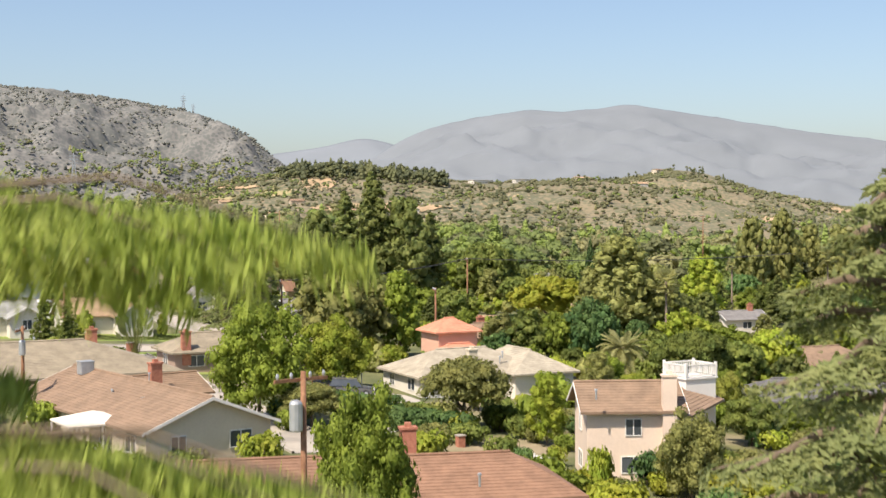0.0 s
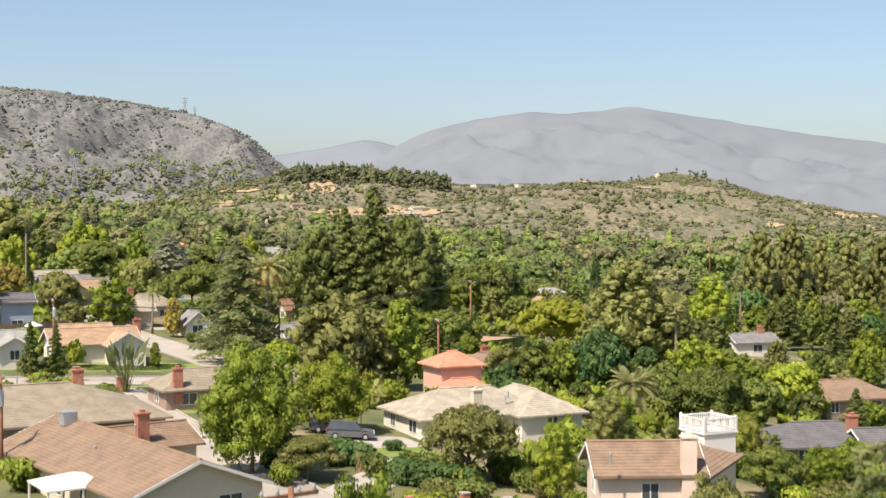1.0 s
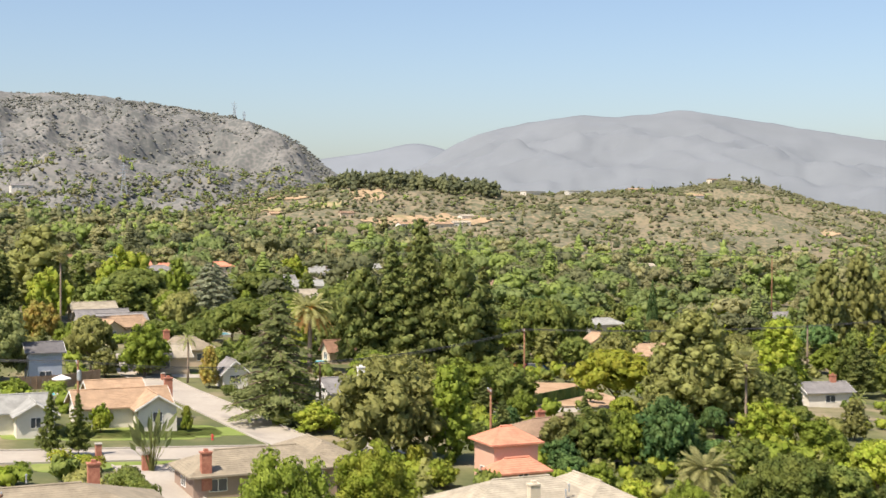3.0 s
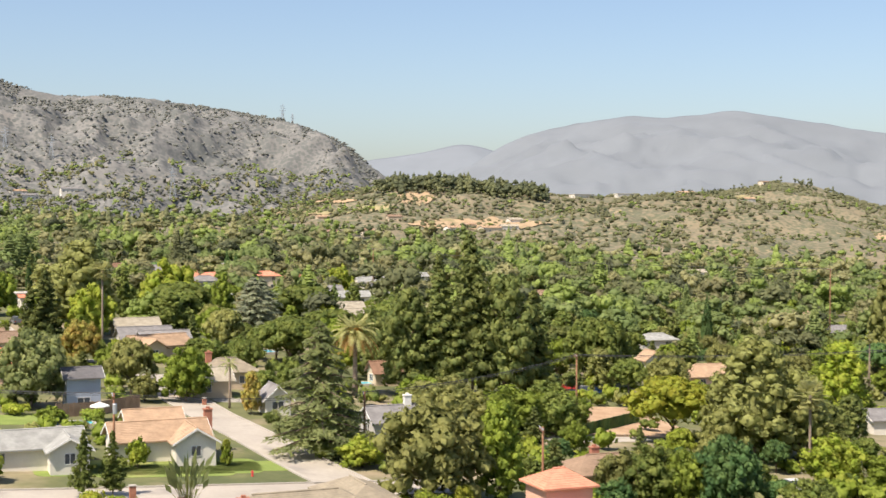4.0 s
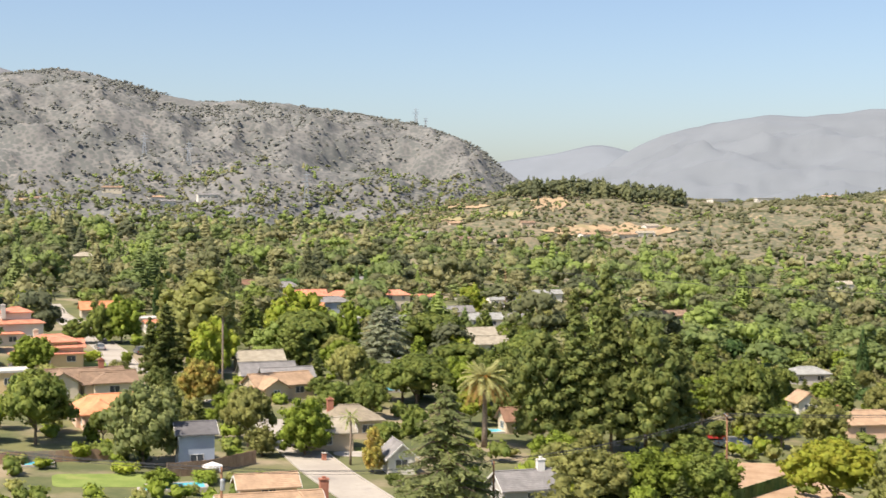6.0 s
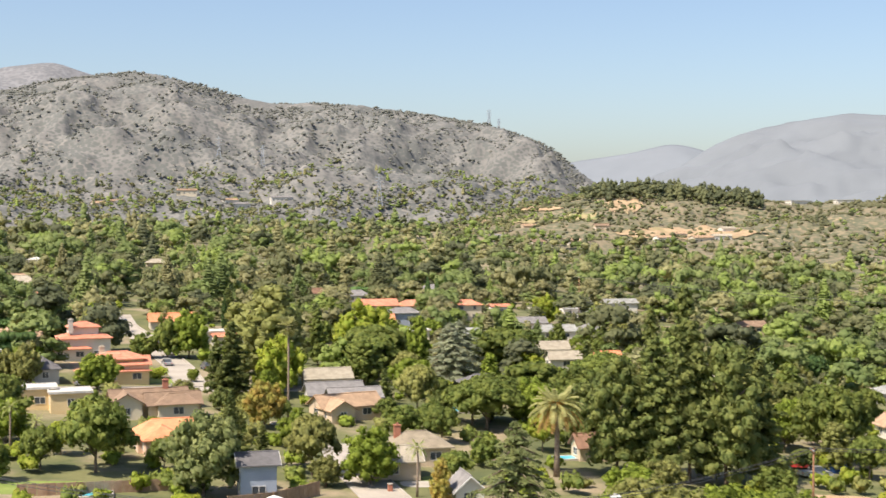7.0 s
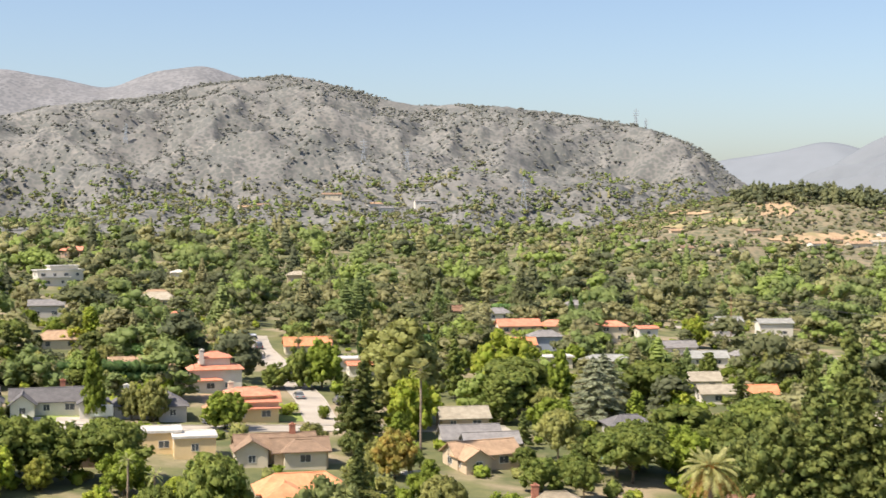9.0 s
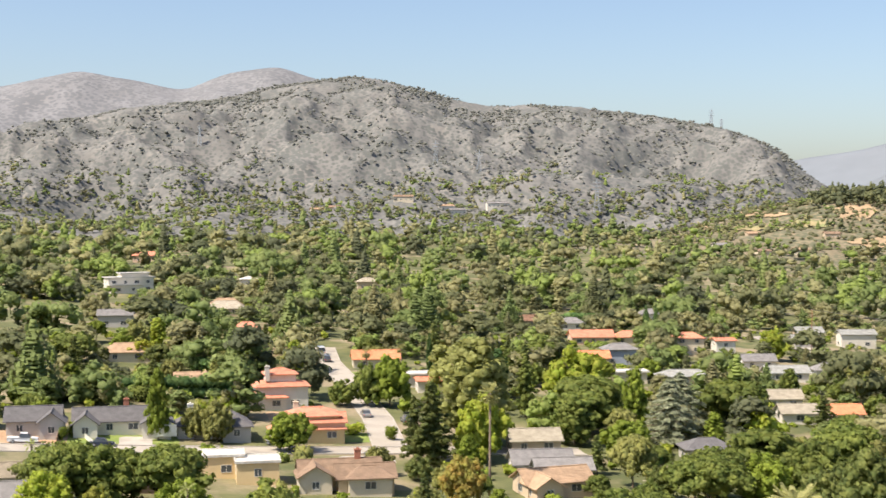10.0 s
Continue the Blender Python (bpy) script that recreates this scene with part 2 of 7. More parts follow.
def scrubland(name, soil, scrub, rock, size, rock_scale, rock_range):
    """Dry slopes: soil dotted with bushes of that size, and bare rock in streaks."""
    m = material(name, soil, tuple(v * 1.25 for v in soil), 40.0, 0.95, fine=0.1, fine_scale=0.3)
    nt = m.node_tree
    bs = nt.nodes["Principled BSDF"]
    first = bs.inputs["Base Color"].links[0].from_socket
    geo = nt.nodes.new("ShaderNodeNewGeometry")
    rn = nt.nodes.new("ShaderNodeTexNoise")
    rn.inputs["Scale"].default_value, rn.inputs["Detail"].default_value, rn.inputs["Roughness"].default_value = rock_scale, 9.0, 0.68
    nt.links.new(geo.outputs["Position"], rn.inputs["Vector"])
    rr = nt.nodes.new("ShaderNodeMapRange")
    rr.inputs[1].default_value, rr.inputs[2].default_value = rock_range
    nt.links.new(rn.outputs[0], rr.inputs[0])
    m1 = nt.nodes.new("ShaderNodeMix")
    m1.data_type = "RGBA"
    m1.inputs[7].default_value = (*rock, 1)
    nt.links.new(rr.outputs[0], m1.inputs[0])
    nt.links.new(first, m1.inputs[6])
    vo = nt.nodes.new("ShaderNodeTexVoronoi")
    vo.inputs["Scale"].default_value = 1.0 / size
    nt.links.new(geo.outputs["Position"], vo.inputs["Vector"])
    big = nt.nodes.new("ShaderNodeTexNoise")
    big.inputs["Scale"].default_value, big.inputs["Detail"].default_value = 0.012, 4.0
    nt.links.new(geo.outputs["Position"], big.inputs["Vector"])
    edge = nt.nodes.new("ShaderNodeMath")
    edge.operation = "SUBTRACT"
    nt.links.new(big.outputs[0], edge.inputs[0])
    nt.links.new(vo.outputs[0], edge.inputs[1])
    vr = nt.nodes.new("ShaderNodeMapRange")
    vr.inputs[1].default_value, vr.inputs[2].default_value = -0.12, 0.08
    nt.links.new(edge.outputs[0], vr.inputs[0])
    m2 = nt.nodes.new("ShaderNodeMix")
    m2.data_type = "RGBA"
    m2.inputs[7].default_value = (*scrub, 1)
    nt.links.new(vr.outputs[0], m2.inputs[0])
    nt.links.new(m1.outputs[2], m2.inputs[6])
    nt.links.new(m2.outputs[2], bs.inputs["Base Color"])
    return m


# Mountain soil, scrub and rock are greyed: haze put into their base colours.
MOUNTAIN = scrubland("mountain_scrub_hazed", (0.150, 0.147, 0.136), (0.115, 0.121, 0.112), (0.265, 0.245, 0.215), 5.0, 0.024, (0.54, 0.68))
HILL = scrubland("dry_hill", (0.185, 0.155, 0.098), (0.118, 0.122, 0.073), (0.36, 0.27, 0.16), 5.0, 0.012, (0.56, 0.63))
# The ridge behind gets a paler, bluer copy, with thicker haze painted in.
BEHIND = scrubland("behind_scrub_hazed", (0.170, 0.172, 0.176), (0.145, 0.150, 0.155), (0.225, 0.22, 0.215), 10.0, 0.012, (0.52, 0.72))


def hazed_range(name, c, glow):
    """A far range with haze put into its pale colour and a faint glow."""
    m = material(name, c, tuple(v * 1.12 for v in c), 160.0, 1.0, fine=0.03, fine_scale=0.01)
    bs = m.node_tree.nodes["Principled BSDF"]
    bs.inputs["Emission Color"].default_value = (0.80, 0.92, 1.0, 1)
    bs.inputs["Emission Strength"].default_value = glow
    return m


FAR = hazed_range("far_range", (0.122, 0.134, 0.144), 0.055)
PALEST = hazed_range("palest_range", (0.122, 0.134, 0.147), 0.080)

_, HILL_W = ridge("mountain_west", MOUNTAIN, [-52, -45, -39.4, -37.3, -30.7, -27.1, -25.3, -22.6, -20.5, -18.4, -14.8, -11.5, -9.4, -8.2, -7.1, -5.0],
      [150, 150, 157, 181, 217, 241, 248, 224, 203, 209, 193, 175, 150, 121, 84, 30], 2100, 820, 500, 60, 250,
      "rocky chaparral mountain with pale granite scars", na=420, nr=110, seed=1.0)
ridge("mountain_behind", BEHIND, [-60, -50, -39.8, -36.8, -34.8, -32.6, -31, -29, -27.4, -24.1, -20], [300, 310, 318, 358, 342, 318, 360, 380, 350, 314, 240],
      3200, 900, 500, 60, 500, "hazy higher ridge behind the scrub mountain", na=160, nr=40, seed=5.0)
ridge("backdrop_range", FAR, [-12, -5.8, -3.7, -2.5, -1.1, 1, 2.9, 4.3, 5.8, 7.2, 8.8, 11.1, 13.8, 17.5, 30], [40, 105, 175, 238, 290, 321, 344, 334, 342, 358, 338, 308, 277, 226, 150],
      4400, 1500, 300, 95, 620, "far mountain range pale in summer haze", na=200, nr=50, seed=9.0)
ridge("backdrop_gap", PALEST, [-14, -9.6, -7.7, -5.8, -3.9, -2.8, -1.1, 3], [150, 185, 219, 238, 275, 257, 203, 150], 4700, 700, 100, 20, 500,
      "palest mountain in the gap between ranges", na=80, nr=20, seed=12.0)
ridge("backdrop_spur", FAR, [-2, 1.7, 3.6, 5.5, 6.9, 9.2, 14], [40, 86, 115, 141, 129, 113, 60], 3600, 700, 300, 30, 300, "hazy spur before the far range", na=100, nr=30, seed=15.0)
_, HILL_C = ridge("hill_middle", HILL, [-18, -12.9, -11, -9.2, -6.8, -4.1, -1.7, 1.5, 5.6, 8.2, 11, 13.5, 16], [14, 24, 44, 54, 62, 64, 57, 51, 55, 46, 28, 4, -16], 1550, 420, 300, 12, 150,
                  "dry grassy hill with terraces and houses", na=260, nr=60, seed=20.0)
_, HILL_R = ridge("hill_east", HILL, [-6, -2.5, 2.2, 4.9, 7.4, 8.8, 10.2, 11.5, 13.8, 15.6, 17.5, 22, 30], [10, 20, 45, 60, 67, 80, 75, 58, 40, 27, 12, 0, -8], 2050, 800, 400, 22, 260,
                  "rounded brown hill with scrub and cut banks", na=300, nr=80, seed=25.0)


# ---- roads, paths, lawns ----
def ribbon(name, pts, width, mat, lift, label, category, kerb=0.0, step=6.0, skirt=0.3):
    """A strip with thickness that lies on the ground along the line of points."""
    P = [Vector((x, y)) for x, y in pts]
    line = []
    for a, b in zip(P, P[1:]):
        n = max(1, int((b - a).length / step))
        line += [a.lerp(b, i / n) for i in range(n)]
    line.append(P[-1])
    s = Shape()
    for i, p in enumerate(line):
        d = (line[min(i + 1, len(line) - 1)] - line[max(i - 1, 0)]).normalized()
        nrm = Vector((-d.y, d.x)) * width / 2
        for q, dz in ((p + nrm, -skirt), (p + nrm, 0), (p - nrm, 0), (p - nrm, -skirt)):
            s.v.append((q.x, q.y, gz(q.x, q.y) + lift + dz))
    for i in range(len(line) - 1):
        a, b = i * 4, i * 4 + 4
        s.f += [(a, a + 1, b + 1, b), (a + 1, a + 2, b + 2, b + 1), (a + 2, a + 3, b + 3, b + 2)]
    n = len(s.v)
    s.f += [(0, 3, 2, 1), (n - 4, n - 3, n - 2, n - 1)]
    ob = tagged(new(name, s.mesh(name, mat)), label, category, kind="structure")
    if kerb:
        for side in (1, -1):
            k = Shape()
            for i, p in enumerate(line):
                d = (line[min(i + 1, len(line) - 1)] - line[max(i - 1, 0)]).normalized()
                nrm = Vector((-d.y, d.x)) * side
                for off, dz in ((width / 2, -0.2), (width / 2, 0.15), (width / 2 + kerb, 0.15), (width / 2 + kerb, -0.2)):
                    q = p + nrm * off
                    k.v.append((q.x, q.y, gz(q.x, q.y) + lift + dz))
            for i in range(len(line) - 1):
                a, b = i * 4, i * 4 + 4
                k.f += [(a, a + 1, b + 1, b), (a + 1, a + 2, b + 2, b + 1), (a + 2, a + 3, b + 3, b + 2)]
            tagged(new("kerb", k.mesh("kerb", CONCRETE)), "pale concrete kerb and gutter along the road", "kerb", kind="structure")
    return ob


def patch(name, cx, cy, w, d, yaw, mat, lift, label, category, corner=1.5):
    """A rounded sheet of lawn or paving with a little thickness."""
    s = Shape()
    ring = []
    for ox, oy, a0 in ((w / 2 - corner, d / 2 - corner, 0), (-w / 2 + corner, d / 2 - corner, 90), (-w / 2 + corner, -d / 2 + corner, 180), (w / 2 - corner, -d / 2 + corner, 270)):
        for k in range(5):
            a = radians(a0 + 22.5 * k)
            ring.append((ox + corner * math.cos(a), oy + corner * math.sin(a)))
    c, sn = math.cos(radians(yaw)), math.sin(radians(yaw))
    pts = [(cx + x * c - y * sn, cy + x * sn + y * c) for x, y in ring]
    n = len(pts)
    s.v = [(x, y, gz(x, y) + lift) for x, y in pts] + [(x, y, gz(x, y) + lift - 0.3) for x, y in pts]
    s.f = [tuple(range(n))] + [(i, n + i, n + (i + 1) % n, (i + 1) % n) for i in range(n)]
    return tagged(new(name, s.mesh(name, mat)), label, category, kind="structure")


# ---- trees ----
rng = np.random.default_rng(7)


def leaf_quads(pos, nrm, size, jitter=0.6, longer=1.25, r=rng):
    n = len(pos)
    nn = nrm + r.normal(0, jitter, (n, 3))
    nn /= np.linalg.norm(nn, axis=1, keepdims=True) + 1e-9
    a = np.cross(nn, r.normal(0, 1, (n, 3)))
    a /= np.linalg.norm(a, axis=1, keepdims=True) + 1e-9
    b = np.cross(nn, a)
    s = size * r.uniform(0.6, 1.4, (n, 1))
    a, b = a * s * longer * 0.5, b * s * 0.5
    lift = nn * s * 0.18
    return np.stack([pos - a, pos - b * 0.9 + lift, pos + a, pos + b * 0.9 + lift], 1)


def blob_cloud(blobs, n, size, r=rng, jitter=0.5, hollow=0.72):
    """Leaves over the outer part of many ellipsoids: rows x, y, z, rx, ry, rz."""
    B = np.array(blobs, float)
    w = (B[:, 3] * B[:, 4] + B[:, 3] * B[:, 5] + B[:, 4] * B[:, 5])
    idx = r.choice(len(B), n, p=w / w.sum())
    d = r.normal(0, 1, (n, 3))
    d /= np.linalg.norm(d, axis=1, keepdims=True)
    d[:, 2] = np.where(r.random(n) < 0.35, np.abs(d[:, 2]), d[:, 2])
    rad = r.uniform(hollow, 1.06, (n, 1))
    pos = B[idx, :3] + d * B[idx, 3:] * rad
    nrm = d / B[idx, 3:]
    nrm /= np.linalg.norm(nrm, axis=1, keepdims=True)
    V = leaf_quads(pos, nrm, size, jitter, r=r)
    # leaves shade with their clump: outward, a little upward, a little at random
    N = nrm * 0.8 + np.array([0, 0, 0.55]) + r.normal(0, 0.26, (n, 3))
    return V, N / np.linalg.norm(N, axis=1, keepdims=True)


def clump_cores(blobs, r, shrink=0.86):
    """Rounded leafy lumps of twelve faces, one in each clump, that close the crown behind its outer leaves."""
    corner = np.array([(x, y, z) for x in (-1, 1) for y in (-1, 1) for z in (-1, 1)], float) / 3 ** 0.5
    axis = np.array([(-1, 0, 0), (1, 0, 0), (0, -1, 0), (0, 1, 0), (0, 0, -1), (0, 0, 1)], float)
    P = np.concatenate([corner, axis])
    faces = []
    for i in range(6):
        for j in range(i + 1, 6):
            if axis[i] @ axis[j] == 0:
                c = [k for k in range(8) if corner[k] @ axis[i] > 0.5 and corner[k] @ axis[j] > 0.5]
                q = [8 + i, c[0], 8 + j, c[1]]
                if np.dot(np.cross(P[q[1]] - P[q[0]], P[q[2]] - P[q[0]]), P[q[0]] + P[q[2]]) < 0:
                    q = q[::-1]
                faces.append(q)
    V, N = [], []
    for x, y, z, a, b, c in np.array(blobs, float):
        w = P * (shrink + r.uniform(-0.16, 0.10, (14, 1)))
        V.append((w * np.array([a, b, c]) + np.array([x, y, z]))[faces])
        n = P / np.array([a, b, c])
        n = n / np.linalg.norm(n, axis=1, keepdims=True) + np.array([0, 0, 0.3]) + r.normal(0, 0.12, (14, 3))
        N.append((n / np.linalg.norm(n, axis=1, keepdims=True))[faces])
    return np.concatenate(V), np.concatenate(N)


def crown_blobs(r, kind):
    """Clumps of a crown of unit height (0 to 1) and unit radius: a few boughs, each with a handful of clumps."""
    out = []
    if kind in ("round", "tall"):
        n = 60 if kind == "round" else 64
        for i in range(n):
            v = 1 - 1.72 * (i + 0.5) / n
            a = i * 2.399 + r.uniform(-.25, .25)
            side = (1 - v * v) ** 0.5
            bulge = 0.80 + 0.16 * math.sin(3 * a + 1.3 * i / 9) + r.uniform(-0.12, 0.08)
            s = r.uniform(0.15, 0.25)
            z = 0.50 + 0.42 * v * bulge if kind == "round" else 0.52 + 0.44 * v * (0.9 + 0.2 * r.random())
            wide = bulge * (0.92 if kind == "round" else 0.72 * (1.0 - 0.25 * v))
            out.append((wide * side * math.cos(a), wide * side * math.sin(a), z, s, s, s * (0.42 if kind == "round" else 0.30)))
        out.append((0, 0, 0.50, 0.72, 0.72, 0.36) if kind == "round" else (0, 0, 0.50, 0.52, 0.52, 0.36))
    elif kind == "spread":
        for i in range(66):
            a = i * 2.399 + r.uniform(-.3, .3)
            rr = 0.86 * ((i + r.random()) / 66) ** 0.52 * (0.9 + 0.14 * math.sin(3 * a))
            z = 0.46 + 0.42 * (1 - rr ** 2) ** 0.7 * r.uniform(0.78, 1.06) - (0.22 * r.random() if rr > 0.6 else 0)
            s = r.uniform(0.14, 0.24)
            out.append((rr * math.cos(a), rr * math.sin(a), z, s, s, s * 0.46))
        out.append((0, 0, 0.56, 0.70, 0.70, 0.24))
    elif kind == "pine":
        for i in range(54):
            a, u = i * 2.399 + r.uniform(-.5, .5), (i + r.random()) / 54
            z = 0.12 + 0.86 * u
            reach = 0.90 * (1 - u) ** 0.7 * r.uniform(0.45, 1.08)
            for q in (0.55, 1.0):
                s = (0.09 + 0.12 * (1 - u)) * r.uniform(0.7, 1.3)
                out.append((q * reach * math.cos(a), q * reach * math.sin(a), z - 0.015 * q, s, s, s * 0.20))
        for i in range(7):
            out.append((0, 0, 0.22 + 0.11 * i, 0.34 * (1 - i / 8) + 0.04, 0.34 * (1 - i / 8) + 0.04, 0.08))
    return out


def broad_trunk(r, h=0.55, rad=0.06, limbs=6):
    s = Shape()
    lean = [(0, 0, -0.03), (r.uniform(-.02, .02), r.uniform(-.02, .02), h * 0.4), (r.uniform(-.05, .05), r.uniform(-.05, .05), h)]
    s.tube(lean, [rad, rad * 0.72, rad * 0.5], 8)
    for i in range(limbs):
        a = 6.283 * i / limbs + r.uniform(-.4, .4)
        b = Vector(lean[1]).lerp(Vector(lean[2]), r.uniform(0.0, 0.9))
        e = b + Vector((math.cos(a) * r.uniform(.35, .6), math.sin(a) * r.uniform(.35, .6), r.uniform(.12, .28)))
        s.tube([b, b.lerp(e, 0.5) + Vector((0, 0, .03)), e], [rad * 0.42, rad * 0.28, rad * 0.08], 5)
    return s


TREES = {}
ASPECT = {"round": 2.1, "spread": 1.6, "tall": 3.0, "pine": 3.2}


def make_trees():
    """Unit trees: height 1, crown radius 1; the copies are scaled."""
    for kind, n, size, count in (("round", 10500, 0.046, 3), ("spread", 10500, 0.044, 3), ("tall", 10500, 0.045, 3), ("pine", 11000, 0.042, 3)):
        for k in range(count):
            for lod, share, larger, core in ((0, 1.0, 1.05, 0.64), (1, 0.25, 1.9, 0.74), (2, 0.10, 2.8, 0.80)):
                r = np.random.default_rng(100 + k + len(kind) * 10)
                blobs = np.array(crown_blobs(r, kind)) * np.array([1, 1, ASPECT[kind], 1, 1, ASPECT[kind]])
                V, N = blob_cloud(blobs, int(n * share), size * larger, r, hollow=0.74)
                CV, CN = clump_cores(blobs, r, core)
                V, N = np.concatenate([V, CV]), np.concatenate([np.repeat(N[:, None], 4, 1), CN])
                V[:, :, 2] /= ASPECT[kind]
                tr = broad_trunk(r, 0.6 if kind != "pine" else 0.93, 0.05 if kind != "pine" else 0.035, 6 if kind != "pine" else 0)
                TREES[kind, k, lod] = (tr.mesh("trunk", BARK, True), quads_mesh("crown", V, LEAF["green"], N))
    # layered deodar: drooping shelves of needles
    for lod, many, size in ((0, 900, 0.0125), (1, 150, 0.036), (2, 70, 0.055)):
        r = np.random.default_rng(55)
        Q, limbs = [], Shape()
        limbs.tube([(0, 0, -0.02), (0, 0, 0.5), (0.01, 0, 0.98)], [0.06, 0.035, 0.006], 8)
        for i in range(64):
            u = (i + r.random()) / 64
            z, a, L = 0.10 + 0.87 * u, i * 2.4 + r.uniform(-.3, .3), (1 - u) ** 0.75 * r.uniform(0.7, 1.08) + 0.05
            ends = [(0, 0, z), (L * .5 * math.cos(a), L * .5 * math.sin(a), z + 0.012), (L * math.cos(a), L * math.sin(a), z - 0.05 * L)]
            limbs.tube(ends, [0.012, 0.008, 0.002], 4)
            m = int(many * (0.3 + L))
            t = r.uniform(0.12, 1.05, m)
            side = r.normal(0, 0.15 * L * (1.1 - 0.6 * t) + 0.02, m)
            x = t * L * math.cos(a) - side * math.sin(a)
            y = t * L * math.sin(a) + side * math.cos(a)
            zz = (z + 0.012 - 0.055 * L * t ** 2 - np.abs(side) * 0.18 - np.abs(r.normal(0, 0.010, m))) * 3.0
            p = np.stack([x, y, zz], 1)
            Q.append(leaf_quads(p, np.stack([np.cos(a + side * 3), np.sin(a + side * 3), np.full(m, 0.9)], 1), size, 0.5, 3.0, r=r))
        V = np.concatenate(Q)
        V[:, :, 2] /= 3.0
        TREES["deodar", 0, lod] = (limbs.mesh("trunk", BARK, True), quads_mesh("crown", V, LEAF["cedar"]))
    # Italian cypress
    V, N = blob_cloud([(0, 0, 0.08 + 0.09 * i, 0.9 * math.sin(math.pi * (0.22 + 0.74 * i / 10)) , 0.9 * math.sin(math.pi * (0.22 + 0.74 * i / 10)), 0.08) for i in range(11)], 1200, 0.12, r, hollow=0.85)
    s = Shape()
    s.tube([(0, 0, -0.02), (0, 0, 0.5)], [0.12, 0.08], 7)
    TREES["cypress", 0, 0] = TREES["cypress", 0, 1] = TREES["cypress", 0, 2] = (s.mesh("trunk", BARK, True), quads_mesh("crown", V, LEAF["deep"], N))
    # bushes: crown to the ground
    for k in range(2):
        bl = [(r.uniform(-.5, .5), r.uniform(-.5, .5), r.uniform(.25, .62), r.uniform(.3, .5), r.uniform(.3, .5), r.uniform(.2, .36)) for i in range(14)]
        s = Shape()
        for i in range(4):
            s.tube([(0, 0, -0.05), (r.uniform(-.3, .3), r.uniform(-.3, .3), 0.5)], [0.04, 0.015], 5)
        TREES["bush", k, 0] = TREES["bush", k, 1] = TREES["bush", k, 2] = (s.mesh("trunk", BARK, True), quads_mesh("crown", *(lambda c: (c[0], LEAF["green"], c[1]))(blob_cloud(bl, 1100, 0.115, r))))


make_trees()
BASES = {}


def tree(kind, x, y, h, rad, leaf="green", k=0, spin=None, label="", name="", sink=0.0, group=""):
    far = math.hypot(x, y - 20)
    key = (kind, k, 0 if far < 140 else 1 if far < 300 else 2)
    words = {"green": "mid-green", "bright": "fresh bright green", "dark": "dark olive green", "deep": "deep blue-green", "olive": "dull olive", "pale": "pale dusty green",
             "yellow": "yellow-green", "orange": "orange-brown", "pine": "dark green", "cedar": "grey-green", "blue": "silvery blue-green", "lime": "light lime green"}[leaf]
    nouns = {"round": ("broadleaf_tree", "round-crowned broadleaf tree in a garden"), "spread": ("oak_tree", "wide spreading oak tree among houses"), "tall": ("tall_tree", "tall billowing broadleaf tree"),
             "pine": ("pine_tree", "tall shaggy conifer with uneven boughs"), "deodar": ("cedar_tree", "layered drooping cedar tree"), "cypress": ("cypress_tree", "narrow column cypress tree"), "bush": ("shrub", "rounded garden shrub")}
    nm, words2 = nouns[kind]
    root = new(name or nm)
    tr = new("trunk", TREES[key][0])
    cr = new("crown", TREES[key][1])
    tr.parent = cr.parent = root
    cr.material_slots[0].link = "OBJECT"
    cr.material_slots[0].material = LEAF[leaf]
    root.empty_display_size = 0.3
    if kind in ("round", "spread", "tall") and not sink:
        sink, h = 0.12 * h, 1.12 * h
    spin = (x * 37.0 + y * 91.0) % 360 if spin is None else spin
    root.matrix_basis = pose(x, y, gz(x, y) - sink, 0, 0, spin) @ Matrix.Diagonal((rad, rad * (0.9 + ((x * 7.3 + y) % 1) * 0.2), h, 1))
    return tagged(root, label or (words + " " + words2), "shrub" if kind == "bush" else "tree", group or nm.replace("_", " ") + "s of the gardens")


PALM_LEAF = leaves("palm_frond", (0.31, 0.31, 0.12), (0.42, 0.41, 0.17), 0.8)
PALM_DRY = leaves("palm_dry_frond", (0.44, 0.25, 0.08), (0.52, 0.33, 0.12), 0.8)
PALM_FRUIT = material("date_stalks", (0.55, 0.24, 0.05), (0.62, 0.34, 0.09), 0.5, 0.7, fine=0.1, island=0.15)
PALM_GREEN = leaves("palm_green_frond", (0.27, 0.31, 0.10), (0.38, 0.40, 0.15), 0.8)


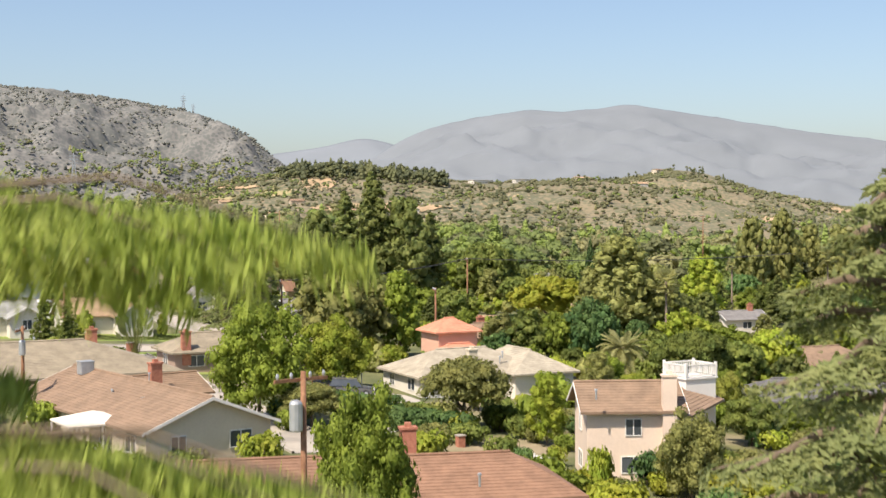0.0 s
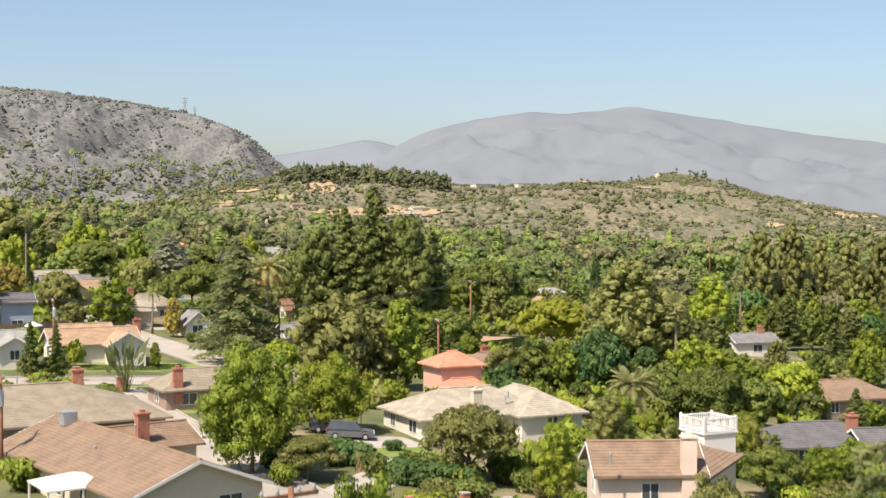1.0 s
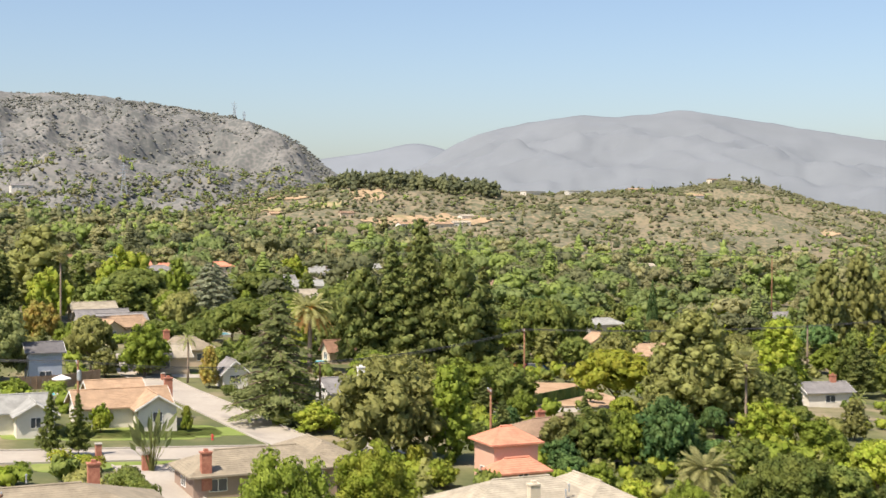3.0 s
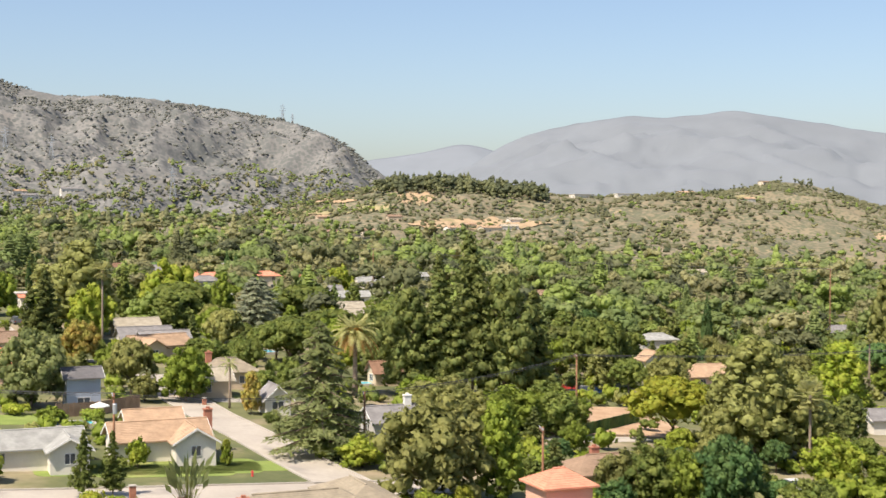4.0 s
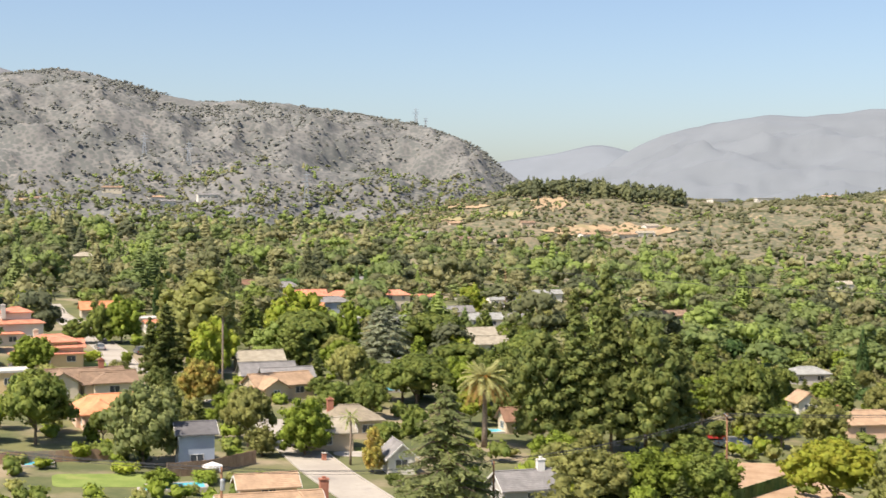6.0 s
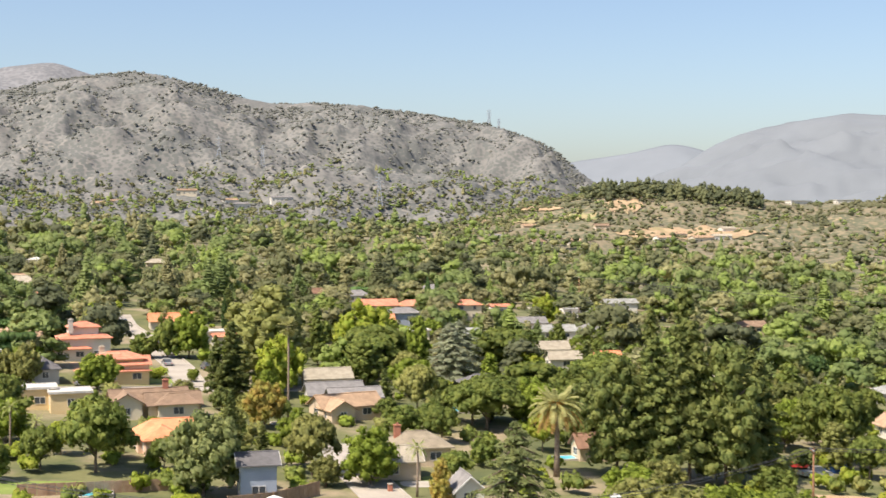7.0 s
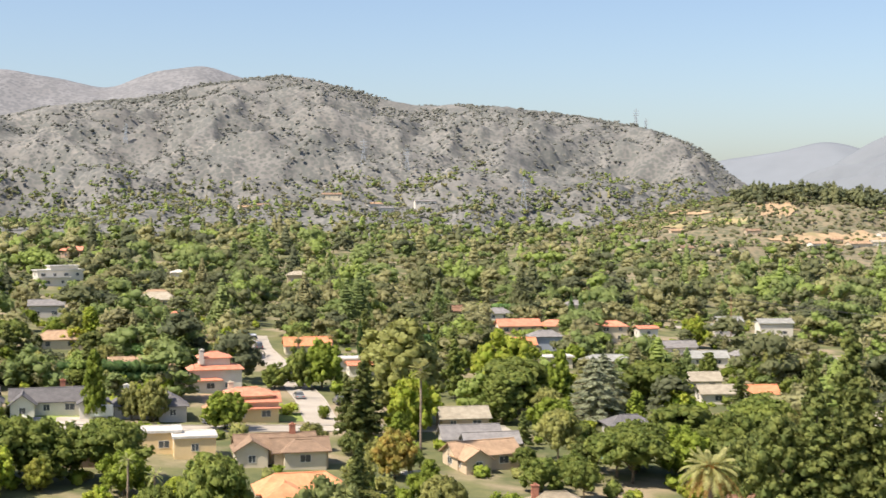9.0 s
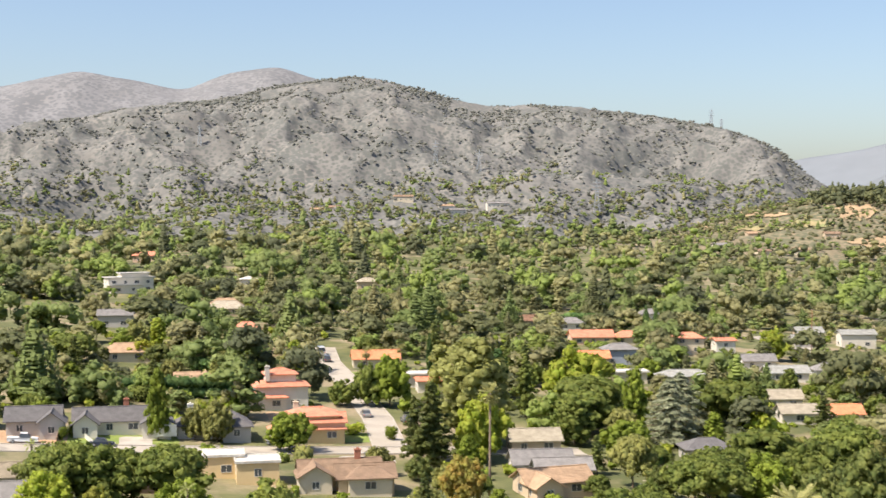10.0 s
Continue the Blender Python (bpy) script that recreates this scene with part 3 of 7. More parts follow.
def palm(kind, x, y, h, rad, k=0):
    """h: height of the crown's middle; rad: length of the fronds."""
    r = np.random.default_rng(int(abs(x * 13 + y * 7)) + k)
    name = {"date": "date_palm", "fan": "fan_palm", "queen": "queen_palm"}[kind]
    label = {"date": "date palm with a full feathery crown", "fan": "tall fan palm on a slender trunk", "queen": "small feather palm in a garden"}[kind]
    root = tagged(new(name), label, "palm", "palms of the gardens")
    root.matrix_basis = pose(x, y, gz(x, y))
    s = Shape()
    tr = {"date": 0.42, "fan": 0.2, "queen": 0.16}[kind]
    s.tube([(0, 0, -0.2), (0.05, 0, h * 0.3), (0.08, 0.05, h * 0.7), (0.05, 0.05, h)], [tr * 1.25, tr, tr * 0.9, tr * 1.1], 9)
    part("trunk", s, PALM_BARK, root, smooth=True)
    n = {"date": 62, "fan": 40, "queen": 18}[kind]
    Q, D = [], []
    for i in range(n):
        a = i * 2.399 + r.uniform(-.2, .2)
        up = 1.15 - 1.9 * (i / n) if kind != "fan" else 1.2 - 2.3 * (i / n)
        L = rad * r.uniform(0.85, 1.08)
        m = 15
        t = np.linspace(0.06, 1, m)
        hor = L * np.sin(np.clip(t * 1.25, 0, 1.57)) * math.cos(up * 0.8) if kind != "fan" else L * t * math.cos(up)
        ver = L * (t * math.sin(up) - 0.55 * t ** 2 * max(0.15, math.cos(up))) if kind != "fan" else L * (t * math.sin(up))
        c = np.stack([hor * math.cos(a), hor * math.sin(a), h + ver], 1)
        d = np.gradient(c, axis=0)
        d /= np.linalg.norm(d, axis=1, keepdims=True)
        side = np.array([-math.sin(a), math.cos(a), 0.0])
        out = D if (kind == "date" and up < -0.25) or (kind == "fan" and up < -0.75) else Q
        if kind == "fan":
            for w in np.linspace(-0.75, 0.75, 9):
                e = c[6] + (d[6] * math.cos(w) + side * math.sin(w)) * L * 0.55
                b = np.cross(d[6], side) * 0.0 + side * 0.05 * L
                out.append(np.array([c[5], (c[5] + e) / 2 + b, e, (c[5] + e) / 2 - b]))
            out.append(np.array([c[0] + side * .03, c[6] + side * .03, c[6] - side * .03, c[0] - side * .03]))
        else:
            ll = L * 0.17 * np.sin(np.pi * np.clip(t * 0.9 + 0.1, 0, 1)) ** 0.5 + 0.02
            for sgn in (1, -1):
                for j in range(1, m):
                    base = c[j]
                    tip = base + (side * sgn * 0.8 + d[j] * 0.6 + np.array([0, 0, -0.28])) * ll[j]
                    w = d[j] * L * 0.034
                    out.append(np.array([base - w, base + w, tip + w * 0.3, tip - w * 0.3]))
            for j in range(m - 1):
                out.append(np.array([c[j] + side * .03, c[j + 1] + side * .02, c[j + 1] - side * .02, c[j] - side * .03]))
    ob = new("crown", quads_mesh("crown", np.array(Q), PALM_GREEN if kind == "queen" else PALM_LEAF))
    ob.parent = root
    if D:
        ob = tagged(new("dry_fronds", quads_mesh("dry_fronds", np.array(D), PALM_DRY if kind == "date" and h > 6 else PALM_LEAF)), "hanging dry orange-brown fronds")
        ob.parent = root
    if kind == "date" and h > 6:
        F = []
        for i in range(90):
            a, out, drop = r.uniform(0, 6.283), r.uniform(0.25, 0.62), r.uniform(0.05, 0.6)
            c = np.array([math.cos(a) * out * 2.2, math.sin(a) * out * 2.2, h + 0.5 - drop])
            d = np.array([math.cos(a) * 0.7, math.sin(a) * 0.7, -0.8 * r.uniform(0.4, 1.2)])
            side = np.array([-math.sin(a), math.cos(a), 0]) * 0.11
            F.append(np.array([c - d * 0.6, c + side, c + d * 0.6, c - side]))
        ob = tagged(new("fruit_stalks", quads_mesh("fruit_stalks", np.array(F), PALM_FRUIT)), "orange hanging date stalks")
        ob.parent = root
    return root


# ---- houses ----
def roof_shape(w, d, rise, hip, over, course=0.34, thick=0.16):
    """A roof whose ridge runs along x, its eaves at z 0; it steps up course by course. hip: how far the ridge ends stand in from the walls."""
    s = Shape()
    W, D = w / 2 + over, d / 2 + over
    ze = -rise * over / (d / 2)
    hx = W - (hip + over) if hip else W
    slopes = [((-W, -D), (W, -D), (hx, 0), (-hx, 0)), ((W, D), (-W, D), (-hx, 0), (hx, 0))]
    if hip:
        slopes += [((W, -D), (W, D), (hx, 0), (hx, 0)), ((-W, D), (-W, -D), (-hx, 0), (-hx, 0))]
    n = max(3, int(math.hypot(D, rise - ze) / course))
    for e0, e1, r1, r0 in slopes:
        E0, E1, R1, R0 = (Vector((*p, z)) for p, z in ((e0, ze), (e1, ze), (r1, rise), (r0, rise)))
        rows = [(E0 - Vector((0, 0, thick)), E1 - Vector((0, 0, thick)))]
        for i in range(n):
            up = Vector((0, 0, 0.028))
            rows += [(E0.lerp(R0, i / n) + up, E1.lerp(R1, i / n) + up), (E0.lerp(R0, (i + 1) / n), E1.lerp(R1, (i + 1) / n))]
        s.add([p for row in rows for p in row], [(2 * i, 2 * i + 1, 2 * i + 3, 2 * i + 2) for i in range(len(rows) - 1)])
    B = [Vector((x, y, ze - thick)) for x, y in ((-W, -D), (W, -D), (W, D), (-W, D))]
    if hip:
        s.add(B, [(0, 3, 2, 1)])
    else:
        R0, R1 = Vector((-W, 0, rise - thick)), Vector((W, 0, rise - thick))
        s.add([B[0], B[1], R1, R0, B[2], B[3]], [(0, 3, 2, 1), (2, 3, 5, 4)])
        up = Vector((0, 0, rise))
        for sx in (-1, 1):
            a, b, c = Vector((sx * W, -D, ze)), Vector((sx * W, D, ze)), Vector((sx * W, 0, rise))
            lo = Vector((0, 0, -thick))
            s.add([a + lo, c + lo, c, a + Vector((0, 0, 0.028)), b + lo, b + Vector((0, 0, 0.028))], [(0, 1, 2, 3), (4, 5, 2, 1)])
    bm = bmesh.new()
    vs = [bm.verts.new(p) for p in s.v]
    for face in s.f:
        if len({tuple(round(c, 4) for c in s.v[i]) for i in face}) > 2:
            bm.faces.new([vs[i] for i in face])
    bmesh.ops.remove_doubles(bm, verts=bm.verts, dist=0.002)
    bm.verts.index_update()
    s.v, s.f = [tuple(v.co) for v in bm.verts], [tuple(v.index for v in f.verts) for f in bm.faces]
    bm.free()
    return s


def wall_shape(w, d, h, rise, gable, foot=1.2):
    s = Shape()
    s.box(-w / 2, -d / 2, -foot, w / 2, d / 2, h)
    if gable:
        y = d / 2
        for x0, x1 in ((-w / 2, -w / 2 + 0.2), (w / 2 - 0.2, w / 2)):
            s.add([(x0, -y, h), (x0, y, h), (x0, 0, h + rise), (x1, -y, h), (x1, y, h), (x1, 0, h + rise)], [(0, 2, 1), (3, 4, 5), (0, 3, 5, 2), (1, 2, 5, 4)])
    return s


WIN = {}


def window(parent, m, w, h, mullions=1):
    """A framed window set against a wall; local x along the wall, y outwards."""
    key = (round(w, 1), round(h, 1), mullions)
    if key not in WIN:
        fr = Shape()
        t = 0.06
        fr.box(-w / 2 - t, -0.02, -h / 2 - t, w / 2 + t, 0.07, -h / 2).box(-w / 2 - t, -0.02, h / 2, w / 2 + t, 0.07, h / 2 + t)
        fr.box(-w / 2 - t, -0.02, -h / 2, -w / 2, 0.07, h / 2).box(w / 2, -0.02, -h / 2, w / 2 + t, 0.07, h / 2)
        for i in range(mullions):
            x = -w / 2 + w * (i + 1) / (mullions + 1)
            fr.box(x - 0.035, 0.0, -h / 2, x + 0.035, 0.06, h / 2)
        pn = Shape().box(-w / 2, -0.01, -h / 2, w / 2, 0.025, h / 2)
        WIN[key] = (fr.mesh("frame", WHITE), pn.mesh("pane", GLASS))
    root = part("window", WIN[key][0], None, parent, m=m)
    part("pane", WIN[key][1], None, root)
    return root


FOOTPRINTS = []


def door_leaf(parent, m, w, h, mat, name="door"):
    s = Shape().box(-w / 2, -0.02, 0, w / 2, 0.05, h)
    n = max(2, int(h / 0.55)) if w > 2 else 2
    for i in range(n):
        s.box(-w / 2 + 0.12, 0.05, 0.1 + i * h / n, w / 2 - 0.12, 0.08, (i + 1) * h / n - 0.06)
    return part(name, s, mat, parent, m=m)


def house(x, y, yaw, wings, wall="white", roof="brown", label="", chimney=None, name="house", over=0.55, garage=None, storeys=1, lift=0.0, wins=True, chim_mat=None, base=None, foot=1.2):
    """wings: rows of (dx, dy, turn, width, depth, wall height, rise, hip). The ridge runs along a wing's own x."""
    root = tagged(new(name), label or "single-storey stucco house with a shingle roof", "house", "houses of the neighbourhood")
    z = gz(x, y) + lift if base is None else base
    root.matrix_basis = pose(x, y, z, 0, 0, yaw)
    yy = radians(yaw)
    for i, (dx, dy, turn, w, d, h, rise, hip) in enumerate(wings):
        M = pose(dx, dy, 0, 0, 0, turn)
        part("wall", wall_shape(w - 0.003 * i, d - 0.003 * i, h, rise, not hip, foot), WALL[wall], root, m=M)
        if rise > 0.2:
            rf = part("roof", roof_shape(w, d, rise, hip, over), ROOF[roof], root, m=M @ pose(0, 0, h + 0.06 + 0.012 * i))
            hx = w / 2 - hip if hip else w / 2 + over
            part("ridge_cap", Shape().tube([(-hx, 0, rise + 0.02), (hx, 0, rise + 0.02)], [0.13, 0.13], 6), ROOF[roof], rf)
            if not hip and y < 260:
                for sx in (-1, 1):
                    X, D = sx * (w / 2 + over), d / 2 + over
                    ze = -rise * over / (d / 2)
                    f = Shape()
                    for sy in (-1, 1):
                        prism = [(X + sx * e, yy0, zz + dz) for e in (0.004, 0.05) for yy0, zz in ((sy * D, ze), (0, rise)) for dz in (-0.21, 0.02)]
                        f.add(prism, [(0, 1, 3, 2), (4, 6, 7, 5), (0, 4, 5, 1), (2, 3, 7, 6), (0, 2, 6, 4), (1, 5, 7, 3)])
                    part("fascia", f, WHITE, rf, "white painted fascia board")
        else:
            s = Shape().box(-w / 2 - over, -d / 2 - over, h, w / 2 + over, d / 2 + over, h + 0.22)
            for a, b, c, e in ((-w / 2 - over, -d / 2 - over, w / 2 + over, -d / 2 - over + .2), (-w / 2 - over, d / 2 + over - .2, w / 2 + over, d / 2 + over),
                               (-w / 2 - over, -d / 2 - over + .2, -w / 2 - over + .2, d / 2 + over - .2), (w / 2 + over - .2, -d / 2 - over + .2, w / 2 + over, d / 2 + over - .2)):
                s.box(a, b, h + 0.22, c, e, h + 0.4)
            part("roof", s, ROOF[roof], root, m=M)
        FOOTPRINTS.append((x + dx * math.cos(yy) - dy * math.sin(yy), y + dx * math.sin(yy) + dy * math.cos(yy), max(w, d) / 2 + 2.0, min(w, d) / 2 + 2.0))
        if wins:
            for lev in range(max(1, int(h / 2.6))):
                zc = 1.45 + 2.75 * lev
                if zc + 0.7 > h:
                    break
                for sx, L, off, rot in ((0, w, d / 2, 180), (0, w, d / 2, 0), (1, d, w / 2, 90), (1, d, w / 2, -90)):
                    n = max(1, int(L / 4.2))
                    for j in range(n):
                        px = (j + 0.5) / n * L - L / 2
                        ww = 1.7 if (j + i + lev) % 2 == 0 else 1.1
                        if ww > L * 0.6:
                            continue
                        window(root, M @ pose(0, 0, 0, 0, 0, rot) @ pose(px, off, zc), ww, 1.15, 1)
    if garage:
        dx, dy, turn, w = garage
        door_leaf(root, pose(dx, dy, 0.0, 0, 0, turn), w, 2.2, WHITE, "garage_door")
    for c in ([chimney] if chimney and not isinstance(chimney, list) else chimney or []):
        cx, cy, h0, h1 = c[:4]
        s = Shape().box(-0.5, -0.35, h0, 0.5, 0.35, h1).box(-0.58, -0.43, h1, 0.58, 0.43, h1 + 0.15).box(-0.2, -0.2, h1 + 0.15, 0.2, 0.2, h1 + 0.4)
        part("chimney", s, chim_mat or BRICK, root, m=pose(cx, cy, 0))
    return root


def roof_deck(x, y, yaw):
    """A white stucco box on the roof with a balustrade round its deck."""
    root = tagged(new("roof_deck"), "white roof deck with a wooden balustrade", "balcony")
    root.matrix_basis = pose(x, y, gz(x, y) + 0.6, 0, 0, yaw)
    w = 1.5
    part("base", Shape().box(-w, -w, 3.2, w, w, 6.0).box(-w - .12, -w - .12, 6.0, w + .12, w + .12, 6.14), WHITE, root)
    for sx in (-1, 1):
        for sy in (-1, 1):
            part("post", Shape().box(sx * w - .09, sy * w - .09, 6.14, sx * w + .09, sy * w + .09, 7.35), WHITE, root)
    for rot in (0, 90, 180, 270):
        side = part("balustrade", Shape().box(-w + .09, w - .05, 7.1, w - .09, w + .05, 7.2), WHITE, root, m=pose(0, 0, 0, 0, 0, rot))
        part("lower_rail", Shape().box(-w + .09, w - .04, 6.26, w - .09, w + .04, 6.34), WHITE, side)
        for i in range(14):
            px = -w + 0.09 + (i + 0.5) * (2 * w - 0.18) / 14
            part("baluster", Shape().box(px - .04, w - .03, 6.34, px + .04, w + .03, 7.1), WHITE, side)
    return root

# ---- roads and open ground ----
ribbon("road", [(-25.5, 181.5), (-33.3, 193.5), (-41.4, 206.8), (-51.6, 222.5), (-64.5, 245.0), (-72.0, 262.0)], 6.6, ASPHALT, 0.05, "sun-bleached residential street climbing away", "road", kerb=0.3)
ribbon("road", [(-80.0, 149.5), (-52.0, 163.3), (-30.0, 175.0), (-14.0, 183.5)], 7.0, ASPHALT, 0.06, "pale cross street between lawns", "road", kerb=0.3)
ribbon("road", [(-10.0, 105.0), (-27.0, 137.0), (-40.0, 163.0)], 5.5, ASPHALT, 0.05, "narrow side street beside hedges", "road", kerb=0.2)
ribbon("road", [(-116.0, 304.0), (-132.0, 332.0), (-156.0, 368.0), (-181.0, 404.0), (-196.0, 430.0)], 6.2, ASPHALT, 0.05, "residential street running up past villas", "road", kerb=0.3)
ribbon("road", [(-205.0, 240.0), (-164.0, 268.0), (-135.0, 288.0), (-104.0, 312.0), (-85.0, 325.0)], 6.0, ASPHALT, 0.06, "cross street in front of villa lawns", "road", kerb=0.3)
ribbon("road", [(-95.0, 580.0), (-68.0, 545.0), (-35.0, 512.0), (-5.0, 490.0)], 9.0, ASPHALT, 0.05, "distant sunlit street between houses", "road", kerb=0.3)
ribbon("driveway", [(-4.0, 128.0), (-9.0, 112.0), (-3.0, 98.0)], 4.6, CONCRETE, 0.07, "concrete driveway beside the hedge", "driveway")
patch("lawn", -38.0, 186.9, 10, 6, 27, LAWN, 0.03, "watered green front lawn", "lawn")
patch("lawn", -46.8, 183.8, 22, 7, 27, LAWN, 0.03, "watered green front lawn", "lawn")
patch("lawn", -46.2, 180.1, 16, 6, 27, LAWN, 0.03, "watered green front lawn", "lawn")
patch("lawn", -48.2, 238.5, 14, 5, 118, LAWN, 0.03, "watered green front lawn", "lawn")
patch("lawn", -33.6, 207.0, 12, 5, 118, LAWN, 0.03, "watered green front lawn", "lawn")
patch("lawn", -34.6, 161.6, 9, 5, 118, LAWN, 0.03, "watered green front lawn", "lawn")
patch("lawn", -29.4, 151.8, 8, 4, 118, LAWN, 0.03, "watered green front lawn", "lawn")
patch("lawn", -9.1, 131.7, 14, 6, 27, LAWN, 0.03, "watered green front lawn", "lawn")
patch("lawn", -48.0, 180.6, 26, 6, 27, LAWN, 0.03, "watered green front lawn", "lawn")
patch("lawn", -162.7, 282.0, 24, 12, 35, LAWN, 0.03, "watered green front lawn", "lawn")
patch("lawn", -129.2, 308.5, 17, 9, 35, LAWN, 0.03, "watered green front lawn", "lawn")
patch("lawn", -109.9, 478.8, 20, 9, 30, LAWN, 0.03, "watered green front lawn", "lawn")
patch("lawn", -76.3, 205.7, 14, 8, 27, LAWN, 0.03, "watered green front lawn", "lawn")
patch("lawn", -100.3, 209.8, 20, 8, 27, LAWN, 0.03, "watered green front lawn", "lawn")
patch("lawn", -40.0, 162.8, 22, 5, 27, LAWN, 0.03, "watered green front lawn", "lawn")
patch("lawn", -162.4, 386.6, 6, 12, 36, LAWN, 0.03, "watered green front lawn", "lawn")
patch("paving", 5.2, 244.8, 24, 30, 20, DIRT, 0.045, "bare dirt of a cleared building plot", "paving")
patch("paving", 0.6, 224.9, 26, 6, 27, CONCRETE, 0.045, "pale paved forecourt by the dirt plot", "paving")
patch("paving", -174.7, 272.9, 14, 12, 35, DIRT, 0.045, "bare brown front yard", "paving")
patch("paving", -156.3, 280.1, 6, 12, 35, CONCRETE, 0.045, "concrete driveway to a garage", "paving")
patch("paving", -148.2, 320.1, 6, 14, 35, DIRT, 0.045, "reddish paved courtyard of a villa", "paving")
patch("paving", -8.9, 136.4, 10, 6, 27, CONCRETE, 0.045, "concrete parking apron with two cars", "paving")
patch("paving", -50.8, 239.0, 9, 4, 27, CONCRETE, 0.045, "concrete driveway onto the street", "paving")
patch("paving", -115.6, 292.9, 10, 6, 35, CONCRETE, 0.045, "pale concrete driveway beside a house", "paving")
patch("paving", -86.0, 275.6, 6, 4, 30, CONCRETE, 0.045, "pale concrete driveway under trees", "paving")

# ---- houses ----
house(-25.1, 106.5, 37, [(0, 0, 90, 25, 9.8, 2.7, 1.9, 0), (5.5, 9, 0, 7, 6, 2.5, 1.2, 0)], wall='cream', roof='brown', label='single-storey cream house with a broad brown shingle roof', chimney=(4.5, 6.5, 1, 5.0))
house(-38.0, 127.2, 27, [(-4, 0, 0, 28, 14, 2.6, 2.4, 7)], wall='brown', roof='taupe', label='low brown house with a taupe hip roof', chimney=(5, 6, 1, 5.4))
house(0.1, 83.5, 12, [(0, 0, 0, 12.5, 9, 2.5, 1.7, 3), (-11, 2.5, 0, 11, 7, 2.5, 1.4, 0)], wall='pink', roof='rust', label='low house with a reddish-brown concrete tile roof', chimney=(-2.6, 3.2, 1, 5.4))
house(1.4, 147.2, 26, [(-1, 0, 0, 14, 10, 2.6, 2.0, 4.0), (5.5, -1.0, 90, 11.5, 7, 2.6, 1.8, 3.0)], wall='white', roof='tan', label='white house with a tan concrete tile roof', chimney=(-2.0, -4.6, 1, 4.9), chim_mat=WALL["cream"], garage=(-5.5, -5.03, 180, 4.4))
house(12.7, 102.0, 3, [(0, 0, 0, 6.8, 6.2, 5.6, 1.5, 0), (4.2, 6.2, 62, 11, 5.5, 4.5, 1.2, 0)], wall="pink", roof="brown", label="two-storey pink stucco house with a brown roof", chimney=(2.6, -3.2, 1, 7.9), chim_mat=WALL["pink"], name="two_storey_house")
roof_deck(19.3, 112.6, 27)
house(-0.9, 167.0, 26, [(0, 0, 0, 5.2, 5.0, 5.0, 1.2, 1.9), (-0.5, -3.7, 0, 5.4, 3, 2.5, 0.9, 1.2)], wall='salmon', roof='red', label='two-storey salmon house with a red tile roof', name='two_storey_house')
house(-26.1, 155.5, 27, [(0.0, 0.0, 0, 14.62, 7.74, 2.6, 1.53, 3.01), (7.74, 4.3, 90, 10.32, 6.02, 2.6, 1.26, 2.58)], wall='brown', roof='taupe', label='low brick house with a taupe shingle roof', chimney=(-6, -3.6, 1, 4.6))
house(-49.6, 188.9, 27, [(0.0, 0.0, 0, 11.18, 6.88, 2.7, 1.62, 0.0), (3.44, -3.01, 90, 6.88, 4.73, 2.7, 1.44, 0.0)], wall='white', roof='peach', label='white cottage with peach shingle roof and bay window', chimney=(6.8, 2.5, 0.5, 5.0))
house(-61.7, 177.7, 27, [(0.0, 0.0, 0, 12.04, 6.88, 2.6, 1.44, 0.0), (4.3, -3.01, 90, 6.02, 4.3, 2.6, 1.17, 0.0)], wall='white', roof='pale', label='white ranch house with grey weathered shingles')
house(-54.4, 202.8, 27, [(0.0, 0.0, 0, 6.88, 4.3, 2.4, 1.08, 0.0)], wall='peach', roof='peach', label='small peach-roofed outbuilding behind the cottage', name='garage_building')
house(-69.8, 219.3, 27, [(0.0, 0.0, 0, 4.73, 5.16, 5.0, 1.08, 0.0)], wall='blue', roof='dark', label='blue-grey two-storey house with a dark roof', name='two_storey_house')
house(-56.9, 253.8, 27, [(0.0, 0.0, 0, 9.46, 6.88, 3.0, 1.8, 3.01)], wall='tan', roof='taupe', label='tan house with olive shingle hip roof and garage', chimney=(-3, 0, 3, 5.8))
house(-43.5, 228.9, 27, [(0.0, 0.0, 90, 4.73, 3.87, 2.6, 1.71, 0.0)], wall='white', roof='grey', label='white gabled cottage behind the cedar')
house(-23.8, 216.0, 27, [(0.0, 0.0, 0, 7.74, 6.02, 2.7, 1.62, 0.0)], wall='grey', roof='grey', label='grey-roofed house under trees', chimney=(2, 0, 3, 5.6), chim_mat=WHITE)
house(-32.1, 270.8, 27, [(0.0, 0.0, 0, 4.73, 4.3, 2.6, 1.62, 0.0)], wall='tan', roof='rust', label='small house with a rust tile roof')
house(-85.4, 300.4, 30, [(0.0, 0.0, 0, 10.32, 6.02, 2.7, 1.8, 0.0), (2.58, -6.02, 0, 9.46, 5.16, 2.6, 1.44, 0.0)], wall='grey', roof='grey', label='house of grey gabled wings')
house(-93.4, 320.1, 30, [(0.0, 0.0, 0, 9.46, 6.02, 2.7, 1.62, 0.0)], wall='tan', roof='tan', label='tan-roofed house behind the grey roofs')
house(-79.0, 287.5, 42, [(0, 0, 0, 11.5, 6.6, 2.7, 1.7, 0), (-3.2, -3.6, 90, 5.6, 4.6, 2.6, 1.4, 0)], wall='tan', roof='peach', label='tan gabled house with a brown shingle roof')
house(29.2, 301.7, 20, [(0.0, 0.0, 0, 11.18, 6.88, 2.8, 1.8, 2.58)], wall='peach', roof='peach', label='low house with a wide peach tile roof', chimney=(-6, 0, 3, 5.4))
